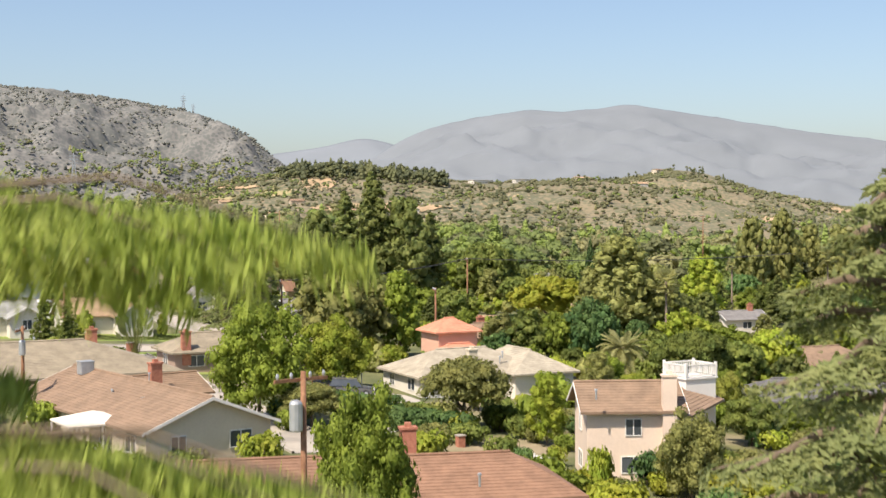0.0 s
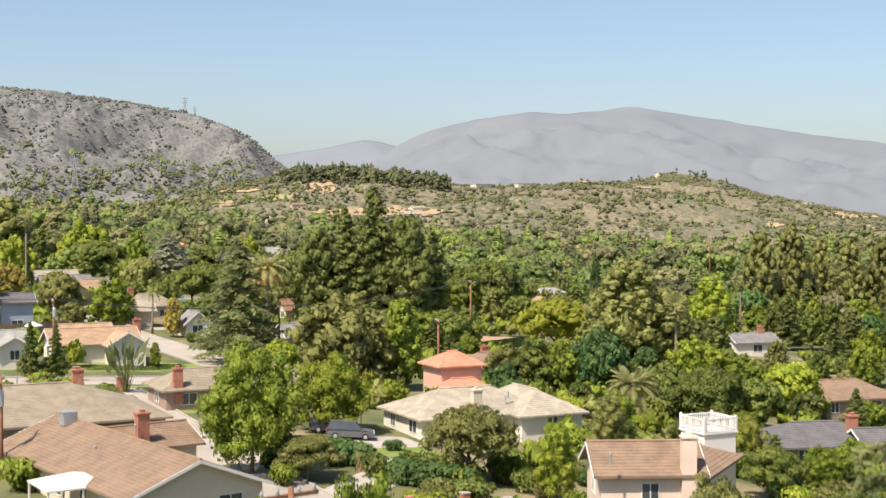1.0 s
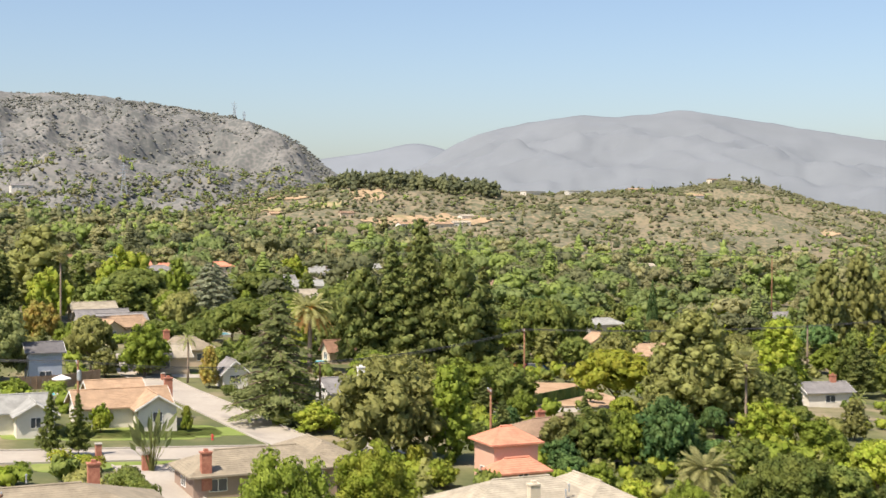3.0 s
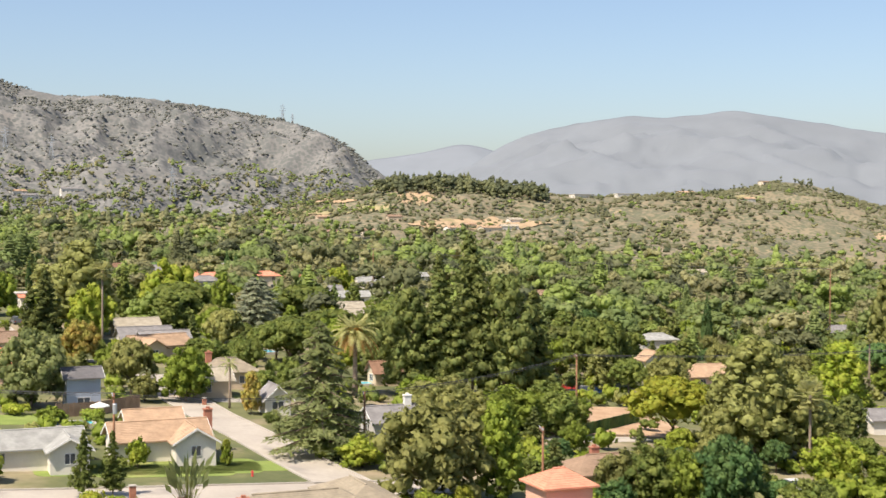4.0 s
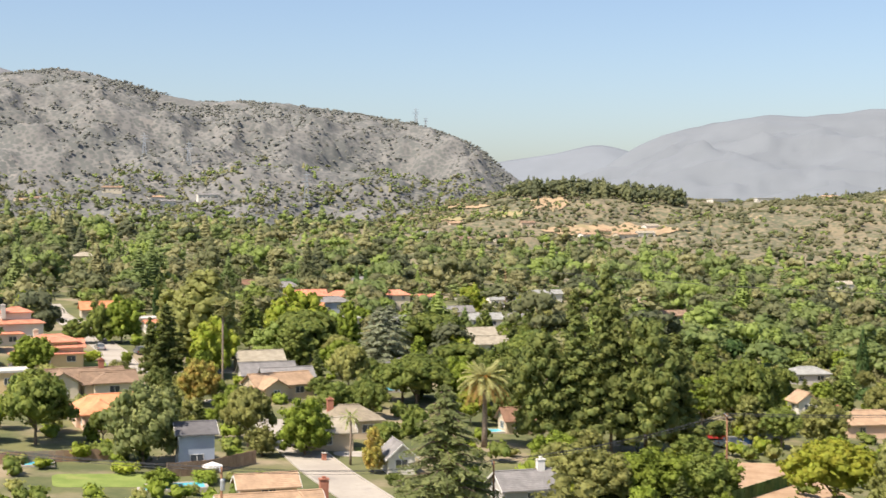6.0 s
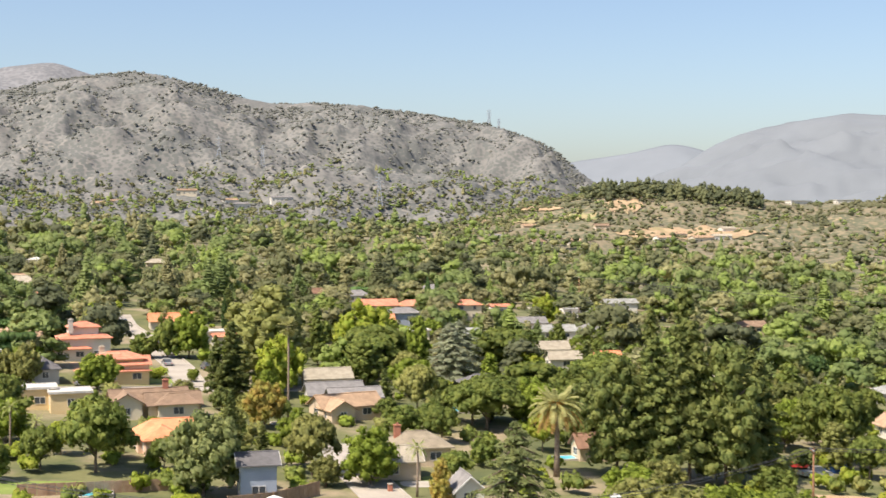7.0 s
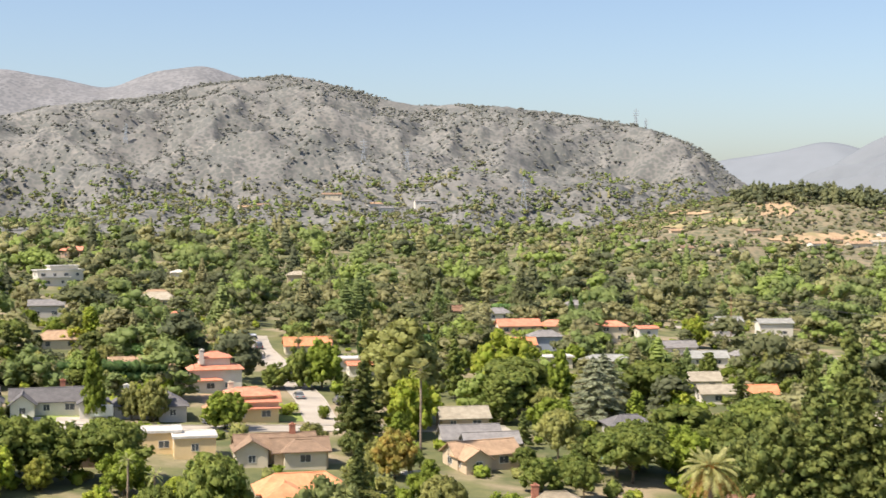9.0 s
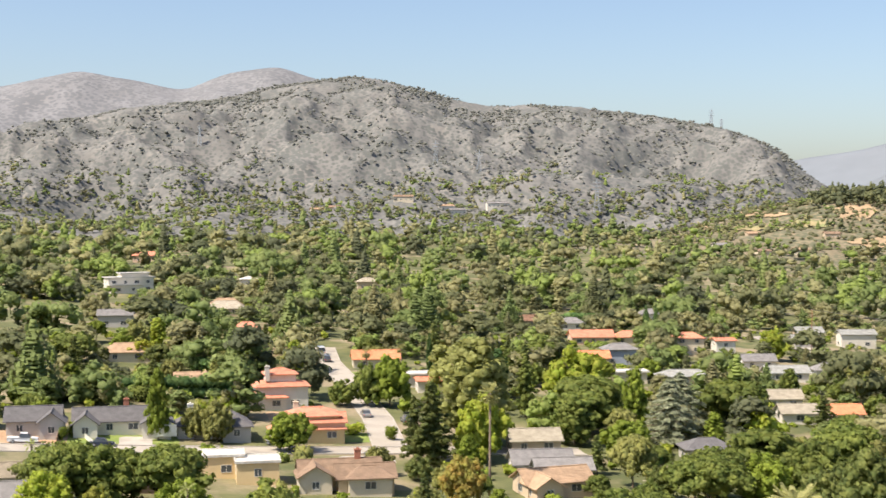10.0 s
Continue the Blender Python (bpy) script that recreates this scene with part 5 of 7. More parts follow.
tree("round", -20.4, 88.8, 1.9, 1.1, "bright", 1)
tree("pine", -18.7, 302.4, 28.5, 7.2, "pine", 0)
tree("pine", -25.0, 305.4, 23.6, 5.4, "pine", 1)
tree("round", 25.8, 176.1, 5.8, 3.2, "dark", 0)
tree("round", 20.0, 209.9, 6.0, 3.0, "olive", 1)
tree("tall", 29.3, 222.5, 10.0, 4.1, "pale", 1)
tree("round", 39.8, 199.3, 5.4, 3.3, "green", 2)
tree("round", 0.5, 232.2, 6.3, 4.1, "green", 1)
tree("round", -19.3, 222.1, 7.8, 5.2, "olive", 0)
tree("spread", 9.2, 302.6, 9.5, 6.6, "dark", 1)
tree("round", -63.7, 230.1, 4.8, 2.6, "olive", 2)
tree("round", -68.8, 204.5, 2.7, 2.3, "green", 1)
tree("deodar", 12.6, 38.5, 21.8, 10.0, "cedar", 0, label="large drooping grey-green cedar near the camera")
tree("round", -4.8, 70.0, 10.5, 2.9, "green", 1)
tree("round", -131.0, 237.0, 10.5, 6.3, "dark", 0)
tree("spread", -125.0, 243.5, 9.8, 5.8, "dark", 1)
tree("round", -140.0, 235.0, 9.4, 5.2, "pine", 2)
tree("round", -129.0, 232.0, 5.2, 2.7, "lime", 1)
tree("round", -117.0, 236.0, 7.4, 4.0, "green", 0)
tree("spread", -54.0, 297.0, 9.6, 6.8, "dark", 2)
tree("round", -46.0, 299.0, 9.4, 5.6, "green", 1)
tree("round", -38.0, 305.0, 12.0, 6.4, "dark", 0)
tree("round", -28.0, 315.0, 12.5, 6.6, "olive", 2)
tree("tall", -88.5, 331.0, 9.5, 5.0, "dark", 2)
tree("round", -56.0, 352.0, 8.6, 4.0, "bright", 0)
palm("date", -34.9, 253.8, 11.1, 4.5, 0)
palm("date", 19.4, 159.0, 4.5, 3.6, 0)
palm("fan", 32.4, 210.7, 10.4, 2.7, 0)
palm("fan", 91.4, 335.9, 13.8, 3.3, 0)
palm("fan", -87.2, 279.7, 16.7, 2.3, 0)
palm("queen", -50.6, 230.1, 6.9, 1.9, 0)
palm("queen", 54.5, 236.2, 3.7, 1.7, 0)
palm("fan", 64.0, 316.8, 10.6, 1.3, 0)
palm("queen", -152.1, 246.2, 5.7, 1.4, 0)
palm("queen", -110.4, 233.4, 4.3, 1.7, 0)
palm("fan", -156.7, 398.7, 6.3, 1.8, 0)
palm("queen", -113.5, 231.4, 6.6, 1.7, 0)
palm("fan", -155.4, 374.8, 7.8, 1.8, 0)
palm("queen", -124.3, 246.2, 3.1, 1.8, 0)

# ---- shrubs and hedges ----
tree("bush", -47.2, 159.5, 2.3, 1.7, "yellow", 0)
tree("bush", -45.4, 160.0, 1.7, 1.3, "bright", 1)
tree("bush", -32.9, 141.3, 2.3, 1.5, "dark", 0)
tree("bush", -29.1, 134.2, 1.4, 1.1, "green", 1)
tree("bush", -25.8, 133.8, 1.6, 1.0, "bright", 0)
tree("bush", -31.2, 136.6, 1.4, 0.8, "pale", 1)
tree("bush", -26.8, 136.4, 0.8, 0.8, "deep", 0)
tree("bush", -43.9, 158.0, 2.2, 1.9, "yellow", 1)
tree("bush", -34.3, 144.4, 2.5, 1.7, "dark", 0)
tree("bush", -38.2, 150.4, 2.3, 1.8, "dark", 1)
tree("bush", -23.3, 118.9, 1.9, 0.7, "pale", 0)
tree("bush", -21.0, 102.0, 1.3, 1.0, "bright", 1)
tree("bush", -32.9, 106.6, 3.1, 2.0, "green", 0)
tree("bush", -12.8, 126.8, 1.9, 1.5, "deep", 1)
tree("bush", -10.6, 124.0, 2.2, 1.5, "deep", 0)
tree("bush", -8.5, 123.2, 2.0, 1.2, "deep", 1)
tree("bush", -4.9, 117.2, 2.3, 1.4, "deep", 0)
tree("bush", -2.6, 116.8, 2.1, 1.4, "deep", 1)
tree("bush", -0.7, 115.9, 1.9, 1.2, "deep", 0)
tree("bush", 18.7, 163.6, 2.7, 2.3, "bright", 1)
tree("bush", 21.6, 156.8, 3.8, 1.9, "green", 0)
tree("bush", 14.1, 99.0, 3.4, 2.1, "deep", 1)
tree("bush", 17.1, 99.7, 6.0, 2.8, "olive", 0)
tree("bush", 9.8, 93.9, 4.4, 1.2, "bright", 1)
tree("bush", 5.0, 102.9, 2.0, 1.1, "deep", 0)
tree("bush", 6.2, 99.0, 2.1, 1.0, "green", 1)
tree("bush", 20.6, 99.0, 3.0, 1.3, "olive", 0)
tree("bush", -76.4, 210.8, 2.0, 2.5, "bright", 1)
tree("bush", -64.1, 208.7, 2.4, 2.2, "green", 0)
tree("bush", -50.4, 185.0, 2.6, 1.2, "bright", 1)
tree("bush", -51.6, 178.4, 1.8, 2.0, "dark", 0)
tree("bush", -24.5, 195.4, 1.8, 2.5, "bright", 1)
tree("bush", -41.6, 219.6, 2.0, 1.6, "dark", 0)
tree("bush", 3.8, 224.8, 0.8, 1.1, "deep", 1)
tree("bush", -128.2, 312.7, 2.8, 2.8, "bright", 0)
tree("bush", -129.2, 308.5, 1.1, 1.0, "deep", 1)
tree("bush", -132.0, 299.8, 1.6, 1.1, "deep", 0)
tree("bush", -168.4, 277.8, 3.8, 1.1, "green", 1)
tree("bush", -168.0, 274.1, 3.2, 1.1, "green", 0)
tree("bush", -188.6, 291.6, 5.3, 3.6, "dark", 1)
tree("bush", -194.8, 306.4, 5.0, 3.7, "dark", 0)
tree("bush", -190.3, 309.9, 5.0, 3.7, "dark", 1)
tree("bush", -185.6, 313.4, 5.0, 3.7, "dark", 0)
tree("bush", -181.5, 317.8, 4.6, 3.8, "dark", 1)
tree("bush", -182.1, 329.3, 3.2, 3.2, "deep", 0)
tree("bush", -166.6, 337.5, 3.2, 2.6, "deep", 1)
tree("bush", -120.3, 312.7, 3.3, 1.7, "green", 0)
tree("bush", -93.6, 279.2, 2.8, 2.4, "bright", 1)
tree("bush", -79.2, 295.2, 3.4, 3.0, "green", 0)
tree("bush", -160.1, 559.9, 4.9, 6.4, "deep", 1)
tree("bush", -150.6, 564.8, 5.5, 6.4, "deep", 0)
tree("bush", -10.8, 170.6, 3.9, 1.3, "yellow", 1)
tree("bush", 19.7, 164.2, 3.8, 2.5, "green", 0)
tree("bush", 27.6, 160.9, 4.4, 4.0, "dark", 1)
tree("bush", 32.1, 162.4, 5.1, 4.1, "dark", 0)
tree("bush", 23.3, 156.2, 4.8, 3.6, "dark", 1)
tree("bush", 40.0, 174.4, 4.8, 3.8, "bright", 0)
tree("bush", 44.0, 172.5, 3.4, 2.1, "green", 1)
tree("bush", 9.1, 111.9, 1.7, 1.4, "green", 0)
tree("bush", 7.7, 104.9, 2.0, 1.1, "bright", 1)
tree("bush", 23.0, 106.0, 2.3, 1.8, "olive", 0)
tree("bush", 23.7, 99.6, 3.0, 1.9, "dark", 1)
tree("bush", 20.2, 103.0, 2.2, 1.3, "green", 0)
tree("bush", -6.1, 132.9, 1.3, 1.3, "deep", 1)
tree("bush", 4.0, 119.9, 2.9, 1.9, "green", 0)
tree("bush", 5.7, 117.0, 2.6, 1.6, "dark", 1)
tree("bush", 3.1, 139.3, 1.7, 1.4, "green", 0)
tree("bush", 9.5, 123.9, 2.5, 1.5, "olive", 1)
tree("bush", 11.8, 138.7, 2.8, 2.0, "green", 0)
tree("bush", 22.1, 165.1, 2.7, 2.0, "dark", 1)
tree("bush", 27.0, 174.5, 2.5, 2.1, "bright", 0)
tree("bush", -6.4, 120.4, 1.6, 1.2, "deep", 1)
tree("bush", -3.8, 120.0, 1.7, 1.2, "deep", 0)
tree("bush", -12.2, 130.4, 1.6, 1.3, "deep", 1)
tree("bush", -13.7, 121.8, 2.0, 1.5, "olive", 0)
tree("bush", -14.2, 114.3, 2.3, 1.4, "green", 1)
tree("bush", -16.0, 121.1, 2.0, 1.5, "deep", 0)
tree("bush", 26.7, 126.6, 3.1, 2.1, "olive", 1)
tree("bush", 24.9, 130.1, 2.9, 1.9, "green", 0)
tree("bush", 29.4, 127.5, 3.2, 1.8, "bright", 1)
tree("bush", 33.8, 129.0, 2.7, 2.1, "dark", 0)
tree("bush", 39.3, 138.7, 2.9, 2.0, "dark", 1)
tree("bush", -15.9, 158.5, 3.0, 2.1, "green", 0)
tree("bush", -19.4, 167.3, 2.6, 1.9, "bright", 1)
tree("bush", -14.5, 169.1, 2.6, 1.9, "dark", 0)
tree("bush", 2.2, 175.3, 3.3, 2.3, "green", 1)
tree("bush", 7.5, 154.2, 2.9, 2.0, "green", 0)
tree("bush", 12.8, 162.0, 3.1, 2.2, "bright", 1)


def hedge(pts, w, h, leaf, label):
    """A clipped hedge: a leafy core under a skin of small leaves, following the ground."""
    r = np.random.default_rng(int(abs(pts[0][0] * 11 + pts[0][1])))
    x0, y0 = pts[0]
    root = tagged(new("hedge"), label, "hedge", "hedges of the gardens")
    root.matrix_basis = pose(x0, y0, gz(x0, y0))
    B = []
    for (xa, ya), (xb, yb) in zip(pts, pts[1:]):
        n = max(2, int(math.hypot(xb - xa, yb - ya) / (w * 0.45)))
        for i in range(n):
            q = (i + 0.5) / n
            x, y = xa + (xb - xa) * q, ya + (yb - ya) * q
            for up in (0.28, 0.72):
                B.append((x - x0 + r.normal(0, w * 0.05), y - y0 + r.normal(0, w * 0.05), gz(x, y) - gz(x0, y0) + h * up, w * 0.55, w * 0.55, h * 0.32))
    V, N = blob_cloud(B, len(B) * 70, 0.34, r, hollow=0.85)
    CV, CN = clump_cores(B, r, 0.9)
    ob = new("foliage", quads_mesh("foliage", np.concatenate([V, CV]), LEAF[leaf], np.concatenate([np.repeat(N[:, None], 4, 1), CN])))
    ob.parent = root
    s = Shape()
    for x, y, z, *_ in B[::4]:
        s.tube([(x, y, gz(x + x0, y + y0) - gz(x0, y0) - 0.2), (x, y, z + h * 0.2)], [0.06, 0.03], 5)
    part("stems", s, BARK, root)


hedge([(-198, 306), (-184, 319.5), (-169, 334.5)], 3.2, 5.0, "deep", "long tall dark green hedge behind the houses")
hedge([(-38.5, 153.0), (-34.0, 143.0), (-29.5, 133.5)], 1.8, 1.9, "dark", "clipped dark hedge along the side street")
hedge([(-13.0, 127.5), (-8.0, 123.8)], 1.5, 2.0, "deep", "dense dark green hedge beside the drive")
hedge([(-5.5, 118.0), (1.0, 115.0)], 1.6, 2.1, "deep", "dense dark green hedge beside the drive")
hedge([(-24.0, 222.0), (-10.0, 229.0), (0.0, 233.0)], 3.6, 5.4, "green", "broad overgrown hedge before the dirt plot")
hedge([(-162.0, 560.0), (-140.0, 574.0)], 4.0, 4.5, "deep", "clipped dark hedge behind the tile roofs")


# ---- the cedar beside the starting point ----
NEEDLES = leaves("lime_needles", (0.30, 0.38, 0.07), (0.42, 0.48, 0.12), 0.5)


def near_cedar():
    """A conifer whose feathery tip hangs beside the first position of the camera."""
    r = np.random.default_rng(3)
    x0, y0 = -3.5, 8.2
    zg = gz(x0, y0)
    top = 19.5 - zg
    root = tagged(new("cedar_tree"), "lime-green feathery conifer with drooping tips", "tree")
    root.matrix_basis = pose(x0, y0, zg)
    s = Shape().tube([(0, 0, -0.2), (0.05, 0, top * 0.5), (0, 0.05, top)], [0.4, 0.22, 0.02], 8)
    Q = []
    for i in range(120):
        u = (i / 120.0) ** 1.7
        z = top - 0.15 - u * (top - 3.0)
        L = 0.9 + 3.4 * min(1, u * 3.2) ** 0.6 + r.uniform(-0.3, 0.5) + (1.2 if i < 14 else 0)
        a = i * 2.399 + r.uniform(-.3, .3)
        special = {3: (0.0, 2.9, 0.38), 6: (-0.14, 2.3, 0.5), 9: (-0.1, 1.9, 0.72), 15: (-0.35, 3.1, 1.82), 17: (-0.2, 3.4, 1.86), 19: (-0.05, 3.3, 1.92), 21: (-0.5, 3.3, 2.0), 22: (-0.28, 3.6, 2.1)}
        if i in special:
            a, L, drop = special[i]
            z = top - drop
        elif z > top - 2.5:
            a = 1.3 + (i * 0.61) % 3.4
            L *= 0.7
        ends = [Vector((0, 0, z)), Vector((L * .5 * math.cos(a), L * .5 * math.sin(a), z + 0.10)), Vector((L * math.cos(a), L * math.sin(a), z - 0.12 * L))]
        s.tube(ends, [0.035, 0.02, 0.005], 4)
        m = int((420 if u < 0.12 else 60) * L)
        t = r.uniform(0.1, 1.04, m)
        side = r.normal(0, 0.13 * L * (1.15 - t) + 0.05, m)
        hang = np.abs(r.normal(0, 0.10, m))
        x = t * L * math.cos(a) - side * math.sin(a)
        y = t * L * math.sin(a) + side * math.cos(a)
        zz = z + 0.16 * t - (0.26 + 0.12 * L - 0.10) * t ** 2 - np.abs(side) * 0.3 - hang
        c = np.stack([x, y, zz], 1)
        down = np.stack([r.normal(0, .35, m) + 0.3 * math.cos(a), r.normal(0, .35, m) + 0.3 * math.sin(a), -np.ones(m)], 1)
        down /= np.linalg.norm(down, axis=1, keepdims=True)
        w = np.cross(down, r.normal(0, 1, (m, 3)))
        w /= np.linalg.norm(w, axis=1, keepdims=True)
        ln = (0.10 if u < 0.12 else 0.22) * r.uniform(0.6, 1.5, (m, 1))
        wd = (0.014 if u < 0.12 else 0.06)
        Q.append(np.stack([c - down * ln, c + w * wd, c + down * ln, c - w * wd], 1))
    part("trunk", s, BARK, root, smooth=True)
    ob = new("crown", quads_mesh("crown", np.concatenate(Q), NEEDLES))
    ob.parent = root


near_cedar()


# ---- utility poles and wires ----
WIRE = material("black_cable", (0.05, 0.05, 0.05), (0.08, 0.08, 0.08), 1.0, 0.6)


def utility_pole(x, y, h, yaw, transformer=False):
    root = tagged(new("utility_pole"), "brown wooden utility pole with a crossarm" + (" and grey transformer" if transformer else ""), "utility pole", "utility poles")
    root.matrix_basis = pose(x, y, gz(x, y), 0, 0, yaw)
    part("pole", Shape().tube([(0, 0, -0.5), (0, 0, h * 0.5), (0, 0, h)], [0.17, 0.145, 0.11], 9), POLE_WOOD, root, smooth=True)
    arm = part("crossarm", Shape().box(-1.25, 0.11, h - 0.42, 1.25, 0.23, h - 0.28), POLE_WOOD, root)
    for dx in (-1.1, -0.45, 0.45, 1.1):
        part("insulator", Shape().tube([(dx, 0.17, h - 0.28), (dx, 0.17, h - 0.16), (dx, 0.17, h - 0.05)], [0.05, 0.075, 0.04], 8), METAL, arm)
    if transformer:
        t = part("transformer", Shape().tube([(-0.42, -0.1, h - 2.35), (-0.42, -0.1, h - 2.3), (-0.42, -0.1, h - 1.25), (-0.42, -0.1, h - 1.15), (-0.42, -0.1, h - 1.1)], [0.24, 0.27, 0.27, 0.22, 0.08], 12), METAL, root, "grey cylindrical transformer")
        part("bracket", Shape().box(-0.3, -0.06, h - 1.9, -0.1, 0.06, h - 1.8), METAL, t)
    return (x, y, gz(x, y) + h - 0.1, yaw)


def wires(p, q, sag=0.8, label="sagging overhead cables between poles"):
    s = Shape()
    for dx in (-1.1, 0.45, 1.1):
        a = Vector((p[0] + dx * math.cos(radians(p[3])), p[1] + dx * math.sin(radians(p[3])), p[2]))
        b = Vector((q[0] + dx * math.cos(radians(q[3])), q[1] + dx * math.sin(radians(q[3])), q[2]))
        s2 = Shape().tube([a.lerp(b, t / 10) - Vector((0, 0, sag * 4 * (t / 10) * (1 - t / 10))) for t in range(11)], [0.034] * 11, 4)
        root = tagged(new("overhead_cable", s2.mesh("overhead_cable", WIRE)), label, "cable", "overhead cables")


# ---- vehicles ----
CAR_PAINT = {
    "grey": material("car_paint_grey", (0.10, 0.10, 0.105), (0.12, 0.12, 0.125), 2.0, 0.25, spec=0.5), "white": material("car_paint_white", (0.72, 0.72, 0.71), (0.76, 0.76, 0.75), 2.0, 0.25, spec=0.5),
    "navy": material("car_paint_navy", (0.03, 0.04, 0.07), (0.04, 0.05, 0.08), 2.0, 0.22, spec=0.5), "red": material("car_paint_red", (0.50, 0.05, 0.05), (0.56, 0.07, 0.06), 2.0, 0.25, spec=0.5),
    "silver": material("car_paint_silver", (0.45, 0.45, 0.44), (0.50, 0.50, 0.49), 2.0, 0.25, metal=0.4), "blue": material("bin_blue", (0.04, 0.10, 0.30), (0.05, 0.13, 0.34), 1.0, 0.5),
}


def car(x, y, yaw, paint, kind="sedan", label=""):
    """A car; its nose points along local x."""
    L, W, H = {"sedan": (4.6, 1.8, 1.42), "suv": (4.7, 1.9, 1.68), "pickup": (5.4, 1.95, 1.75), "van": (5.6, 2.1, 2.5)}[kind]
    root = tagged(new({"sedan": "car", "suv": "suv", "pickup": "pickup_truck", "van": "van"}[kind]), label or paint + " " + kind + " parked by the street", "car", "parked vehicles")
    root.matrix_basis = pose(x, y, gz(x, y) + 0.08, 0, math.degrees(math.atan(0.0587 * math.cos(radians(yaw)))), yaw)
    h = H * 0.56
    prof = {"sedan": [(-.5, .45), (-.49, .9), (-.36, 1.0), (.22, 1.0), (.45, .86), (.5, .6), (.49, .3)], "suv": [(-.5, .4), (-.49, .95), (-.45, 1.02), (.22, 1.0), (.46, .88), (.5, .6), (.49, .3)],
            "pickup": [(-.5, .45), (-.5, .95), (-.45, 1.0), (.25, 1.0), (.47, .92), (.5, .6), (.49, .3)], "van": [(-.5, .4), (-.5, .95), (-.45, 1.02), (.3, 1.0), (.46, .82), (.5, .5), (.49, .3)]}[kind] + [(-.49, .3)]
    s = Shape()
    n = len(prof)
    for k, (sy, tuck) in enumerate(((-1, 0.9), (-1, 1.0), (1, 1.0), (1, 0.9))):
        s.v += [(px * L, sy * W / 2 * (tuck if pz > .9 else 1.0 if k in (1, 2) else 0.97), pz * h) for px, pz in prof]
    for r0 in range(3):
        s.f += [(r0 * n + i, r0 * n + (i + 1) % n, (r0 + 1) * n + (i + 1) % n, (r0 + 1) * n + i) for i in range(n)]
    s.f += [tuple(range(n))[::-1], tuple(range(3 * n, 4 * n))]
    body = part("body", s, CAR_PAINT[paint], root)
    c0, c1, t0, t1 = {"sedan": (-.38, .24, -.24, .10), "suv": (-.48, .24, -.42, .10), "pickup": (-.12, .26, -.08, .14), "van": (-.49, .36, -.47, .24)}[kind]
    g = Shape()
    b, t = W * 0.46, W * 0.38
    g.add([(c0 * L, -b, h - .02), (c1 * L, -b, h - .02), (c1 * L, b, h - .02), (c0 * L, b, h - .02), (t0 * L, -t, H - .06), (t1 * L, -t, H - .06), (t1 * L, t, H - .06), (t0 * L, t, H - .06)],
          [(0, 1, 5, 4), (1, 2, 6, 5), (2, 3, 7, 6), (3, 0, 4, 7), (4, 5, 6, 7)])
    part("cabin_glass", g, GLASS, root, "dark tinted glass")
    part("roof_panel", Shape().box(t0 * L - .03, -t - .02, H - .07, t1 * L + .03, t + .02, H), CAR_PAINT[paint], root)
    for sx in (-.31, .31):
        for sy in (-1, 1):
            w = part("wheel", Shape().tube([(sx * L, sy * (W / 2 - .2), .33), (sx * L, sy * (W / 2 + .01), .33)], [.33, .33], 14), BLACK, root)
            part("rim", Shape().tube([(sx * L, sy * (W / 2 - .1), .33), (sx * L, sy * (W / 2 + .025), .33)], [.2, .19], 10), METAL, w)
    for sy in (-1, 1):
        part("headlight", Shape().box(L * .47, sy * W * .36 - .16, h * .68, L * .497, sy * W * .36 + .16, h * .82), WHITE, body)
        part("tail_light", Shape().box(-L * .502, sy * W * .38 - .14, h * .66, -L * .48, sy * W * .38 + .14, h * .84), CAR_PAINT["red"], body)
    return root


# ---- fences, pools and yard things ----
def fence(pts, h, mat, label, board=0.9, name="fence"):
    root = tagged(new(name), label, "fence")
    P = [Vector((x, y)) for x, y in pts]
    x0, y0 = pts[0]
    root.matrix_basis = pose(x0, y0, gz(x0, y0))
    me = Shape().box(-board / 2 + .015, -.03, -0.1, board / 2 - .015, .03, h).mesh("panel", mat)
    pm = Shape().box(-.06, -.06, -.2, .06, .06, h + .1).mesh("post", mat)
    for a, b in zip(P, P[1:]):
        d = b - a
        n = max(1, int(d.length / board))
        yaw = math.degrees(math.atan2(d.y, d.x))
        for i in range(n):
            q = a.lerp(b, (i + .5) / n)
            part("panel", me, None, root, m=pose(q.x - x0, q.y - y0, gz(q.x, q.y) - gz(x0, y0), 0, 0, yaw))
            if i % 3 == 0:
                q = a.lerp(b, i / n)
                part("post", pm, None, root, m=pose(q.x - x0, q.y - y0, gz(q.x, q.y) - gz(x0, y0), 0, 0, yaw))
    return root


def pool(x, y, w, d, yaw):
    z = gz(x, y) + 0.14
    root = tagged(new("swimming_pool"), "turquoise garden swimming pool with pale coping", "pool")
    root.matrix_basis = pose(x, y, z, 0, 0, yaw)
    part("water", Shape().box(-w / 2, -d / 2, -.3, w / 2, d / 2, .04), WATER, root)
    s = Shape().box(-w / 2 - .4, -d / 2 - .4, -.4, w / 2 + .4, -d / 2, .12).box(-w / 2 - .4, d / 2, -.4, w / 2 + .4, d / 2 + .4, .12).box(-w / 2 - .4, -d / 2, -.4, -w / 2, d / 2, .12).box(w / 2, -d / 2, -.4, w / 2 + .4, d / 2, .12)
    part("coping", s, CONCRETE, root)


